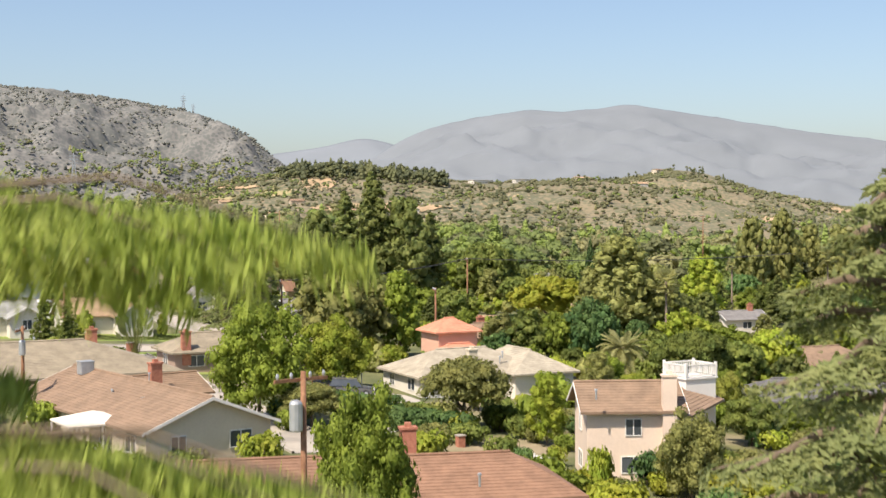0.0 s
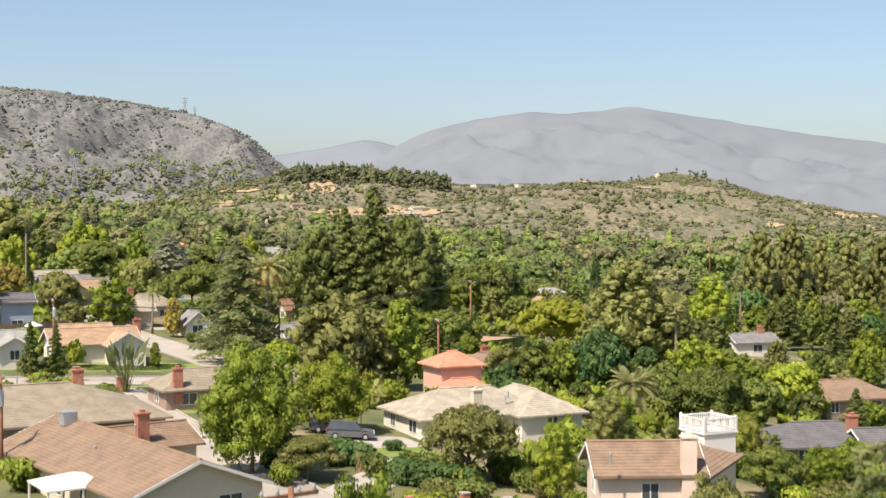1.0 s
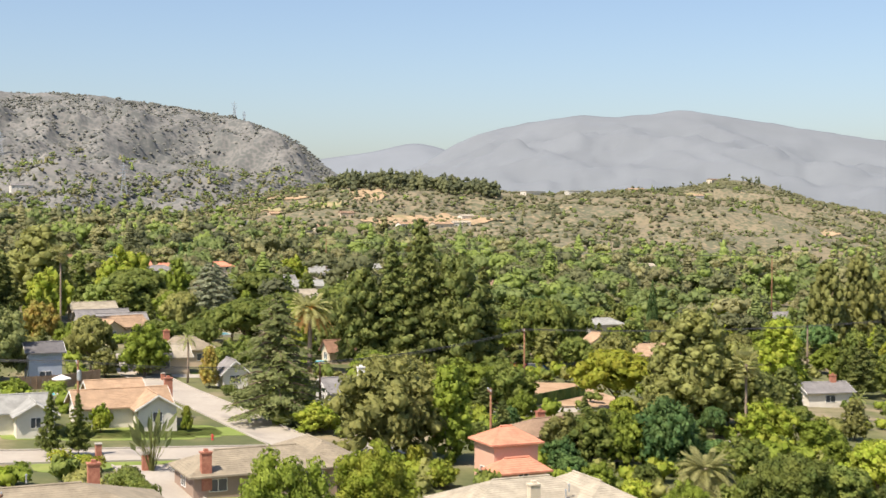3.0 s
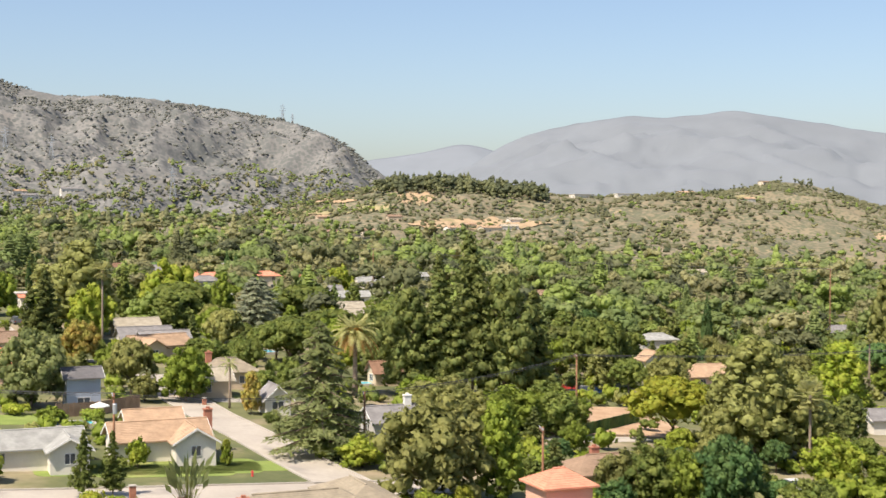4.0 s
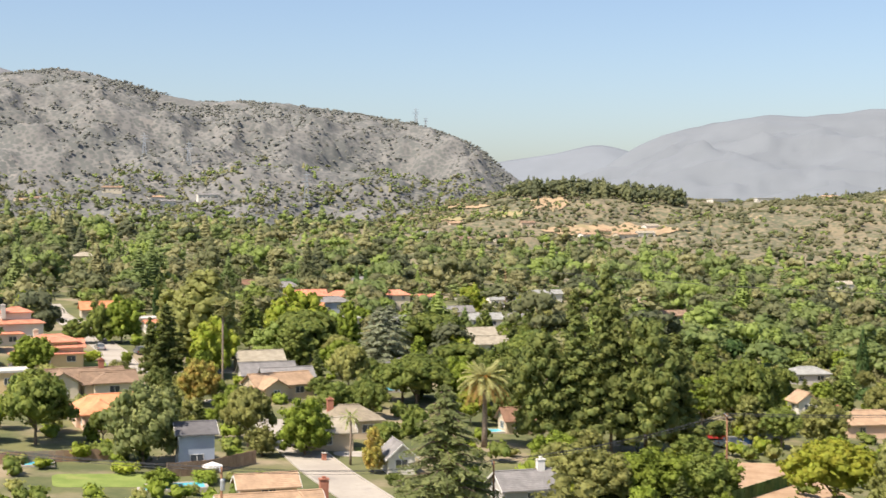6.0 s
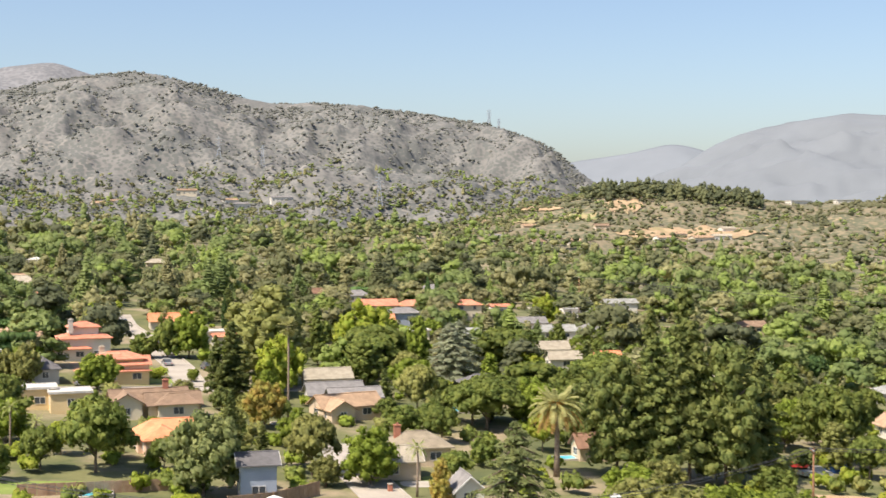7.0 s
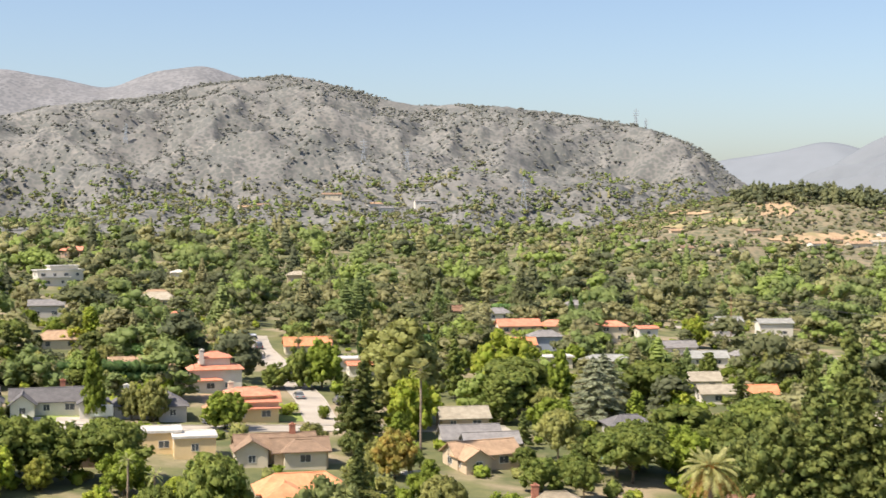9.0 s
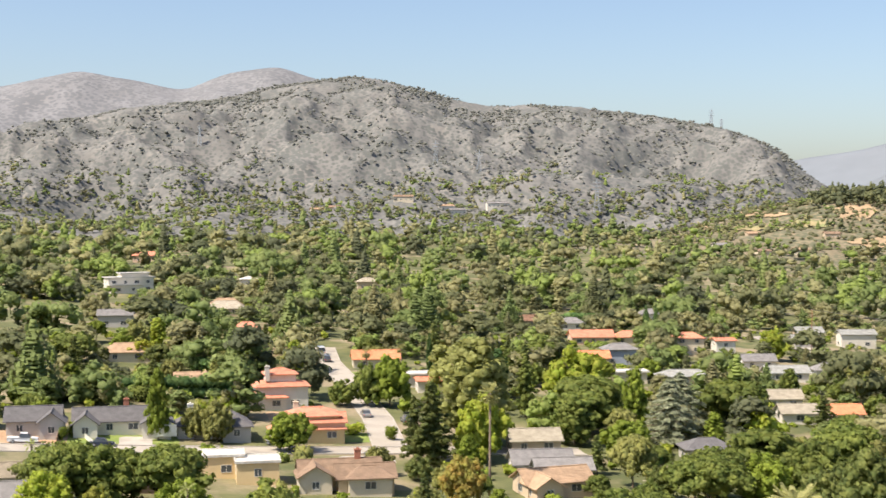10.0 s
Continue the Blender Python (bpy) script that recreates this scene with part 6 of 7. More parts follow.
def patio_cover(x, y, yaw, w, d, z):
    root = tagged(new("patio_cover"), "white fabric-topped patio cover on thin posts", "patio cover")
    root.matrix_basis = pose(x, y, gz(x, y), 0, 0, yaw)
    s = Shape().add([(-w / 2, -d / 2, z), (w / 2, -d / 2, z), (w / 2, d / 2, z + .1), (-w / 2, d / 2, z + .1), (0, 0, z + .75),
                     (-w / 2, -d / 2, z - .12), (w / 2, -d / 2, z - .12), (w / 2, d / 2, z - .02), (-w / 2, d / 2, z - .02)],
                    [(0, 1, 4), (1, 2, 4), (2, 3, 4), (3, 0, 4), (0, 5, 6, 1), (1, 6, 7, 2), (2, 7, 8, 3), (3, 8, 5, 0), (5, 8, 7, 6)])
    part("canopy", s, WALL["white"], root)
    for sx in (-1, 0, 1):
        for sy in (-1, 1):
            part("post", Shape().box(sx * (w / 2 - .1) - .06, sy * (d / 2 - .1) - .06, 0, sx * (w / 2 - .1) + .06, sy * (d / 2 - .1) + .06, z - .02), WHITE, root)


def air_unit(x, y, z):
    root = tagged(new("air_conditioner"), "square grey rooftop evaporative cooler", "cooler")
    root.matrix_basis = pose(x, y, z, 0, 0, 35)
    part("casing", Shape().box(-.55, -.55, 0, .55, .55, 1.0).box(-.6, -.6, 1.0, .6, .6, 1.08), METAL, root)
    for i in range(6):
        part("louvre", Shape().box(-.45, -.6, .15 + .13 * i, .45, -.55, .22 + .13 * i), METAL, root)


def dish(x, y, z, yaw):
    root = tagged(new("satellite_dish"), "small grey satellite dish on a roof edge", "satellite dish")
    root.matrix_basis = pose(x, y, z, 0, 0, yaw)
    part("mast", Shape().tube([(0, 0, -.1), (0, 0, .7)], [.03, .03], 6), METAL, root)
    bowl = Shape()
    for k in range(3):
        r = .42 * (k + 1) / 3
        bowl.v += [(r * math.cos(a * math.pi / 6), -.1 + .35 * r * r, .8 + r * math.sin(a * math.pi / 6)) for a in range(12)]
    bowl.f = [tuple(range(12))] + [(k * 12 + a, k * 12 + (a + 1) % 12, k * 12 + 12 + (a + 1) % 12, k * 12 + 12 + a) for k in range(2) for a in range(12)]
    part("reflector", bowl, METAL, root)


def roof_vent(x, y, z):
    root = tagged(new("roof_vent", Shape().tube([(0, 0, -.2), (0, 0, .45), (0, 0, .46), (0, 0, .58)], [.07, .07, .13, .1], 8).mesh("roof_vent", METAL)), "galvanised vent pipe through the roof", "vent")
    root.matrix_basis = pose(x, y, z)


def brick_pillar(x, y, h=1.6):
    root = tagged(new("brick_pillar"), "short red brick gate pillar", "pillar")
    root.matrix_basis = pose(x, y, gz(x, y), 0, 0, 27)
    part("shaft", Shape().box(-.3, -.3, -.2, .3, .3, h), BRICK, root)
    part("cap", Shape().box(-.36, -.36, h, .36, .36, h + .1), CONCRETE, root)


def umbrella(x, y):
    root = tagged(new("parasol"), "cream parasol open beside the pool", "parasol")
    root.matrix_basis = pose(x, y, gz(x, y))
    part("pole", Shape().tube([(0, 0, 0), (0, 0, 2.4)], [.03, .03], 6), METAL, root)
    s = Shape()
    s.v = [(0, 0, 2.6)] + [(1.4 * math.cos(a * math.pi / 4), 1.4 * math.sin(a * math.pi / 4), 2.05) for a in range(8)] + [(1.4 * math.cos(a * math.pi / 4), 1.4 * math.sin(a * math.pi / 4), 1.9) for a in range(8)]
    s.f = [(0, 1 + a, 1 + (a + 1) % 8) for a in range(8)] + [(1 + a, 9 + a, 9 + (a + 1) % 8, 1 + (a + 1) % 8) for a in range(8)]
    part("canopy", s, WHITE, root)


def hydrant(x, y):
    root = tagged(new("fire_hydrant"), "red fire hydrant at the kerb corner", "hydrant")
    root.matrix_basis = pose(x, y, gz(x, y))
    part("barrel", Shape().tube([(0, 0, 0), (0, 0, .08), (0, 0, .1), (0, 0, .6), (0, 0, .75)], [.18, .18, .12, .12, .03], 10), CAR_PAINT["red"], root)
    part("outlet", Shape().tube([(-.22, 0, .45), (.22, 0, .45)], [.06, .06], 8), CAR_PAINT["red"], root)


def hoop(x, y, yaw):
    root = tagged(new("basketball_hoop"), "white basketball backboard on a pole", "basketball hoop")
    root.matrix_basis = pose(x, y, gz(x, y), 0, 0, yaw)
    part("pole", Shape().tube([(0, 0, 0), (0, 0, 3.3)], [.06, .05], 8), METAL, root)
    part("backboard", Shape().box(-.65, -.3, 2.9, .65, -.26, 3.8), WHITE, root)
    part("ring", Shape().tube([(.23 * math.cos(a * math.pi / 5), -.55 + .23 * math.sin(a * math.pi / 5), 3.05) for a in range(11)], [.02] * 11, 4), CAR_PAINT["red"], root)


def skip_bin(x, y, yaw):
    root = tagged(new("dumpster"), "blue steel dumpster on the dirt plot", "dumpster")
    root.matrix_basis = pose(x, y, gz(x, y) + .05, 0, 0, yaw)
    s = Shape().box(-1.6, -.9, 0, 1.6, .9, .1).box(-1.6, -.9, .1, 1.6, -.8, 1.7).box(-1.6, .8, .1, 1.6, .9, 1.7).box(-1.6, -.8, .1, -1.5, .8, 1.7).box(1.5, -.8, .1, 1.6, .8, 1.7)
    part("body", s, CAR_PAINT["blue"], root)
    for i in range(5):
        part("rib", Shape().box(-1.5 + .7 * i, -.97, .1, -1.4 + .7 * i, -.9, 1.65), CAR_PAINT["blue"], root)


def strelitzia(x, y, h, rad):
    """A clump of giant bird of paradise: paddle leaves on long stalks."""
    r = np.random.default_rng(9)
    root = tagged(new("bird_of_paradise_plant"), "tall clump of grey-green paddle leaves", "plant")
    root.matrix_basis = pose(x, y, gz(x, y))
    Q, s = [], Shape()
    for i in range(46):
        a, lean = r.uniform(0, 6.283), r.uniform(0.1, 0.75)
        hh = h * r.uniform(0.45, 1.0)
        e = Vector((math.cos(a) * rad * lean, math.sin(a) * rad * lean, hh * 0.72))
        s.tube([(math.cos(a) * .2, math.sin(a) * .2, -.1), e * 0.5 + Vector((0, 0, .1)), e], [.04, .03, .02], 4)
        d = Vector((math.cos(a) * lean, math.sin(a) * lean, 1.0)).normalized()
        side = d.cross(Vector((math.cos(a + 1.2), math.sin(a + 1.2), .2))).normalized() * 0.28
        tip = e + d * hh * 0.42
        mid = e.lerp(tip, .45)
        Q.append(np.array([e, mid + side, tip, mid - side]))
    part("stalks", s, LEAF["olive"], root)
    ob = new("leaves", quads_mesh("leaves", np.array(Q), LEAF["cedar"]))
    ob.parent = root


def pylon(x, y, z, h, name="transmission_tower"):
    root = tagged(new(name), "pale steel lattice transmission tower", "pylon", "transmission towers")
    root.matrix_basis = pose(x, y, z - 2, 0, 0, 20)
    b = h * 0.09
    for sx in (-1, 1):
        for sy in (-1, 1):
            part("leg", Shape().tube([(sx * b, sy * b, 0), (sx * b * .35, sy * b * .35, h * .65), (0, 0, h)], [.35, .3, .2], 4), METAL, root)
    for k, u in enumerate((.68, .78, .88)):
        part("crossarm", Shape().box(-h * .14 + k * .4, -.3, h * u, h * .14 - k * .4, .3, h * u + .6), METAL, root)
    for k in range(7):
        z0, z1 = h * .65 * k / 7, h * .65 * (k + 1) / 7
        w0, w1 = b * (1 - .65 * k / 7), b * (1 - .65 * (k + 1) / 7)
        for sy in (-1, 1):
            part("brace", Shape().tube([(-w0, sy * w0, z0), (w1, sy * w1, z1)], [.18, .18], 4), METAL, root)
            part("brace", Shape().tube([(w0, sy * w0, z0), (-w1, sy * w1, z1)], [.18, .18], 4), METAL, root)


# ---- placed things ----
P1 = utility_pole(-6.1, 54.0, 12.4, 40, True)
P2 = utility_pole(-51.7, 179.1, 8.8, 110, True)
P4 = utility_pole(-25.8, 200.9, 8.0, 100, False)
P3 = utility_pole(1.9, 230.5, 11.8, 100, False)
P5 = utility_pole(72.5, 400.6, 22.8, 110, False)
P6 = utility_pole(-35.3, 110.3, 8.0, 90, True)
P7 = utility_pole(-65.9, 508.8, 17.2, 100, False)
P9 = utility_pole(-2.6, 171.5, 9.7, 100, False)
P0 = (P2[0] - 45, P2[1] + 5, P2[2] + 2, 110)
PR = (P3[0] + 60, P3[1] + 20, P3[2], 100)
wires(P0, P2)
wires(P2, P4)
wires(P4, P3)
wires(P3, PR)
wires(P5, P7, 1.5)
car(-10.7, 138.0, 5, "grey", "suv", "dark grey hatchback on the drive beside the hedge")
car(-12.7, 141.1, 8, "grey", "suv", "dark suv parked behind another on the drive")
car(-37.4, 211.7, 200, "white", "sedan", "white sedan half under a cedar by the kerb")
car(-143.1, 351.3, 125, "white", "sedan", "white sedan parked on the hillside street")
car(-153.6, 364.9, 125, "grey", "suv", "")
car(-135.4, 333.3, 125, "silver", "sedan", "")
car(-159.3, 274.1, 35, "navy", "sedan", "dark navy sedan on the street before a lawn")
car(-172.0, 268.2, 35, "white", "pickup", "white pickup on a bare yard")
car(-188.2, 413.5, 125, "white", "van", "white work van at the top of the street")
car(-181.1, 403.4, 125, "grey", "suv", "")
car(0.9, 280.8, 20, "red", "pickup", "bright red pickup on the dirt plot")
car(3.6, 274.7, 30, "silver", "pickup", "silver truck on the dirt plot")
car(-57.8, 262.7, 120, "grey", "sedan", "")
car(28.2, 197.3, 30, "white", "sedan", "")
car(-125.1, 331.5, 125, "grey", "suv", "")
car(-43.5, 309.9, 30, "silver", "sedan", "")
car(-135.0, 294.9, 35, "silver", "sedan", "silver car in a villa court")
skip_bin(7.0, 280.6, 25)
fence([(-70.3, 210.6), (-66.0, 215.5), (-62.9, 225.0)], 1.9, FENCE_WOOD, "weathered brown board fence round the pool garden")
fence([(2.6, 228.0), (12.3, 247.0)], 1.8, LEAF["deep"], "green mesh screen fence along the dirt plot", 1.2)
fence([(-8.8, 121.3), (-7.0, 120.9)], 1.7, FENCE_WOOD, "dark brown wooden driveway gate", 0.4, "wooden_gate")
fence([(5.6, 97.8), (7.1, 96.5)], 2.0, WHITE, "white garden wall panel beside the house", 0.8, "garden_wall")
fence([(-96.9, 205.5), (-79.8, 219.3)], 1.6, FENCE_WOOD, "long dark garden fence behind trees", 1.2)
fence([(-166.2, 278.2), (-161.1, 274.0)], 0.9, WHITE, "low white picket edging", 0.4)
fence([(-171.7, 278.0), (-165.6, 269.4)], 1.6, FENCE_WOOD, "reddish board fence between yards", 0.5)
pool(-67.5, 205.2, 8, 3.6, 27)
pool(-64.2, 306.2, 9, 5, 27)
pool(-35.0, 269.7, 6, 3, 27)
pool(-89.3, 210.5, 5, 3, 27)
patio_cover(-26.7, 99.4, 35, 5.0, 4.2, 2.4)
air_unit(-31.0, 113.3, 5.6)
dish(-23.4, 101.1, 4.1, 150)
dish(-22.2, 102.3, 4.1, 150)
roof_vent(-25.7, 113.4, 5.1)
roof_vent(-26.7, 105.1, 4.8)
roof_vent(4.9, 144.8, 3.6)
roof_vent(7.5, 145.2, 2.7)
roof_vent(10.0, 97.4, 5.7)
roof_vent(1.3, 77.5, 3.5)
roof_vent(4.6, 144.6, 3.1)
roof_vent(-41.2, 132.2, 6.4)
roof_vent(-108.0, 276.0, 10.3)
brick_pillar(-38.7, 160.5, 1.7)
brick_pillar(-43.1, 158.7, 2.8)
brick_pillar(-38.8, 161.9, 1.6)
brick_pillar(0.3, 111.0, 0.9)
brick_pillar(3.6, 110.0, 0.9)
brick_pillar(-54.9, 231.7, 1.0)
umbrella(-64.3, 211.1)
hydrant(-36.1, 181.3)
hoop(-10.1, 144.7, 20)
strelitzia(-38.0, 160.6, 6.0, 2.3)


def grid_height(data, x, y):
    az, u, X, Y, Z = data
    a = math.atan2(x, y)
    j = int(round((a - az[0]) / (az[-1] - az[0]) * (len(az) - 1)))
    if j < 0 or j >= len(az):
        return None
    R = np.hypot(X[:, j], Y[:, j])
    d = math.hypot(x, y)
    if d < R[0] or d > R[-1]:
        return None
    return float(np.interp(d, R, Z[:, j]))


def land(x, y, crest=False):
    z = gz(x, y)
    for data in (HILL_C, HILL_R, HILL_W):
        h = grid_height(data, x, y)
        if h is not None and h > z:
            z = h
    # the dry hill faces carry little tree cover
    up = z - gz(x, y)
    if not crest and up > 10 and noise.noise((x / 60.0, y / 60.0, 8.0)) < (-0.06 if x > -230 else (up - 62) / 45.0):
        return None
    return z


def slope_house(x, y, w, wall, roof):
    """A house cut into a slope far off."""
    z = land(x, y, True)
    return house(x, y, 20 + (x * 3.7) % 40, [(0, 0, 0, w, 9, 4.2, 1.6 if roof != "whitegravel" else 0.1, 0)], wall=wall, roof=roof, label=wall + " stucco house with a " + {"whitegravel": "flat white"}.get(roof, roof) + " roof on the slope", base=z - 1.0, foot=6.0, name="hillside_house")


# ---- houses of the far slopes and the ridge towers ----
slope_house(-222, 1311, 14, "tan", "peach")
slope_house(-92, 1247, 16, "white", "peach")
slope_house(-60, 1259, 20, "cream", "peach")
slope_house(-43, 1269, 16, "white", "tan")
slope_house(-235, 1228, 12, "white", "grey")
slope_house(-198, 1214, 14, "cream", "brown")
slope_house(-167, 1219, 13, "cream", "peach")
slope_house(-151, 1291, 13, "tan", "brown")
slope_house(-640, 1323, 18, "white", "grey")
slope_house(-621, 1332, 16, "cream", "brown")
slope_house(-583, 1349, 20, "cream", "brown")
slope_house(-543, 1366, 16, "white", "peach")
slope_house(-533, 1370, 18, "white", "grey")
slope_house(-554, 1307, 10, "peach", "tan")
slope_house(-542, 1313, 12, "cream", "tan")
slope_house(-494, 1385, 22, "white", "grey")
slope_house(-663, 1312, 14, "cream", "peach")
slope_house(-685, 1312, 14, "tan", "grey")
slope_house(-443, 1307, 12, "white", "grey")
slope_house(-617, 1334, 14, "tan", "tan")
slope_house(-648, 1320, 14, "tan", "brown")
slope_house(143, 1553, 20, "cream", "peach")
slope_house(207, 1546, 20, "white", "peach")
slope_house(301, 2018, 34, "cream", "brown")
slope_house(207, 1949, 22, "cream", "peach")
slope_house(28, 1540, 30, "white", "whitegravel")
slope_house(77, 1538, 26, "white", "whitegravel")
slope_house(-81, 1287, 12, "cream", "peach")
slope_house(-40, 1329, 14, "white", "tan")
slope_house(479, 1890, 16, "cream", "tan")
slope_house(517, 1890, 14, "white", "grey")
slope_house(169, 986, 12, "white", "grey")
slope_house(87, 896, 12, "white", "tan")
pylon(-403, 2020, land(-403, 2020, True), 32)
pylon(-389, 2023, land(-389, 2023, True), 22)
pylon(-397, 1415, land(-397, 1415, True), 36)
pylon(-619, 1519, land(-619, 1519, True), 32)
pylon(-565, 1518, land(-565, 1518, True), 28)
pylon(-923, 1499, land(-923, 1499, True), 26)


# ---- bare banks and scrub of the slopes ----
BANK = material("bare_bank", (0.33, 0.235, 0.14), (0.41, 0.30, 0.18), 9.0, 0.95, fine=0.1, fine_scale=0.4, c3=(0.25, 0.21, 0.11), c3_scale=0.06, c3_range=(0.56, 0.66))
DRY_GRASS = material("dry_grass", (0.27, 0.225, 0.115), (0.34, 0.285, 0.15), 9.0, 0.95, fine=0.1, fine_scale=0.4, c3=(0.20, 0.22, 0.09), c3_scale=0.05, c3_range=(0.5, 0.62))


def cut_bank(data, az0, az1, z0, z1, label, mat, proud=1.2, seed=0.0):
    """A bare bank cut into a slope between two heights, with ragged ends and edges."""
    az, u, X, Y, Z = data
    na, nz = 40, 7
    s = Shape()
    front = int(np.argmax(u >= 0))
    for i in range(na):
        q = i / (na - 1)
        a = radians(az0 + (az1 - az0) * q)
        j = int(np.clip(round((a - az[0]) / (az[-1] - az[0]) * (len(az) - 1)), 0, len(az) - 1))
        R, H = np.hypot(X[:front + 1, j], Y[:front + 1, j]), np.maximum.accumulate(Z[:front + 1, j])
        wob = noise.noise((q * 9, seed, 0.0)) * 0.35 * (z1 - z0)
        shrink = min(1, 5 * q + 0.1, 5 * (1 - q) + 0.1)
        mid, half = (z0 + z1) / 2 + wob, (z1 - z0) / 2 * shrink * (0.85 + 0.4 * noise.noise((q * 14, seed, 4.0)))
        for k in range(nz):
            z = min(mid - half + 2 * half * k / (nz - 1), float(H[-1]) - 0.5)
            d = float(np.interp(z, H, R)) - proud
            s.v.append((d * math.sin(a), d * math.cos(a), z + proud * 0.6))
        d2 = float(np.interp(z, H, R)) + 5.0
        s.v.append((d2 * math.sin(a), d2 * math.cos(a), z - 1.0))
    m = nz + 1
    s.f = [(i * m + k, (i + 1) * m + k, (i + 1) * m + k + 1, i * m + k + 1) for i in range(na - 1) for k in range(m - 1)]
    tagged(new("bank", s.mesh("bank", mat, True)), label, "bank", kind="structure")


cut_bank(HILL_C, -11.2, -8.2, 43, 49, "bare tan earth bank below hilltop houses", BANK, seed=1.0)
cut_bank(HILL_C, -8.2, -6.6, 34, 41, "dry terraced slope of the grassy hill", DRY_GRASS, seed=2.0)
cut_bank(HILL_C, -6.6, -5.0, 41, 56, "steep bare cutting in the grassy hill", BANK, seed=3.0)
cut_bank(HILL_C, -6.1, -0.4, 18, 28, "long bare tan bank under hillside houses", BANK, seed=4.0)
cut_bank(HILL_C, -12.4, -11.3, 31, 36, "bare tan earth bank above the trees", BANK, seed=5.0)
cut_bank(HILL_C, -10.6, -8.4, 31, 36, "dry terraced slope of the grassy hill", DRY_GRASS, seed=6.0)
cut_bank(HILL_R, 5.2, 8.4, 49, 57, "dry yellow grass bank under the hilltop", DRY_GRASS, seed=7.0)
cut_bank(HILL_R, 5.6, 7.6, 44, 49, "bare tan bank under the hilltop", BANK, seed=8.0)
cut_bank(HILL_R, 7.0, 8.6, 12, 19, "bare cutting at the foot of the brown hill", BANK, seed=9.0)
cut_bank(HILL_R, 4.8, 6.2, 12, 17, "bare cutting at the foot of the brown hill", BANK, seed=10.0)
cut_bank(HILL_R, 11.9, 13.4, 6, 13, "bare cutting at the foot of the brown hill", BANK, seed=11.0)
cut_bank(HILL_R, 15.2, 18.0, 14, 26, "bare tan shoulder of the brown hill", BANK, seed=12.0)


# The grey tone is lightened: mountain haze put into the bush colour.
SCRUB = {"grey": leaves("scrub_grey_hazed", (0.19, 0.20, 0.175), (0.25, 0.255, 0.225), 20.0), "olive": leaves("scrub_olive", (0.165, 0.175, 0.09), (0.24, 0.235, 0.13), 20.0)}


def slope_scrub(data, count, az0, az1, u0, u1, small, large, tone, label, seed):
    """Chaparral: single low bushes strewn over a slope, thicker in its folds."""
    az, u, X, Y, Z = data
    r = np.random.default_rng(seed)
    units = [clump_cores([(0, 0, 0.35, 1, 1, 0.75)], r, 0.95) for k in range(6)]
    VV, NN = [], []
    for i in range(count):
        a, w = radians(r.uniform(az0, az1)), r.uniform(u0, u1) if r.random() < 0.7 else u1 - abs(r.normal(0, 0.12))
        j = int((a - az[0]) / (az[-1] - az[0]) * (len(az) - 1))
        k = int(np.searchsorted(u, w))
        x, y, z = float(X[k, j]) + r.uniform(-6, 6), float(Y[k, j]) + r.uniform(-6, 6), float(Z[k, j])
        if noise.noise((x / 55.0, y / 55.0, seed)) + 0.5 * noise.noise((x / 17.0, y / 17.0, seed)) < -0.12:
            continue
        V, N = units[i % 6]
        w = r.uniform(small, large)
        VV.append(V * np.array([w * r.uniform(.8, 1.3), w, w * r.uniform(.8, 1.2)]) + np.array([x, y, z]))
        NN.append(N)
    tagged(new("scrub", quads_mesh("scrub", np.concatenate(VV), SCRUB[tone], np.concatenate(NN))), label, "scrub", kind="stuff")


slope_scrub(HILL_W, 26000, -45, -6, -0.85, 0.0, 0.9, 2.6, "grey", "grey-green chaparral bushes over the rocky mountain", 41)
slope_scrub(HILL_C, 4200, -13, 9, -0.8, 0.02, 1.3, 3.2, "olive", "dull olive bushes over the grassy hill", 42)
slope_scrub(HILL_R, 11000, 0, 19, -0.85, 0.0, 1.2, 3.2, "olive", "dull olive bushes over the brown hill", 43)


# ---- woods ----
def clear_of(x, y, margin):
    for hx, hy, a, b in FOOTPRINTS:
        if (x - hx) ** 2 + (y - hy) ** 2 < (max(a, b) * 0.8 + margin) ** 2:
            return False
    return True


ROADS = [((-33, 183), (-70, 262)), ((-75, 152), (-14, 184)), ((-10, 105), (-42, 167)), ((-116, 304), (-196, 430)), ((-205, 240), (-85, 325)), ((-95, 580), (-5, 490))]


KEPT_IN_VIEW = [(hx, hy, max(a, b) * 0.8) for hx, hy, a, b in FOOTPRINTS if hy > 255] + [(-95 + 90 * q / 9, 580 - 90 * q / 9, 6.0) for q in range(10)]


def off_sight_line(x, y, h):
    """Tall trees stay off sight lines from the camera's start to houses and street."""
    for hx, hy, a in KEPT_IN_VIEW:
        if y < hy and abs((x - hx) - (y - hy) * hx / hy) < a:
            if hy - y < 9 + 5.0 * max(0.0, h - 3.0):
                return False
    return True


def off_road(x, y, margin):
    p = Vector((x, y))
    for a, b in ROADS:
        a, b = Vector(a), Vector(b)
        t = max(0, min(1, (p - a).dot(b - a) / (b - a).length_squared))
        if (p - a.lerp(b, t)).length < margin:
            return False
    return True


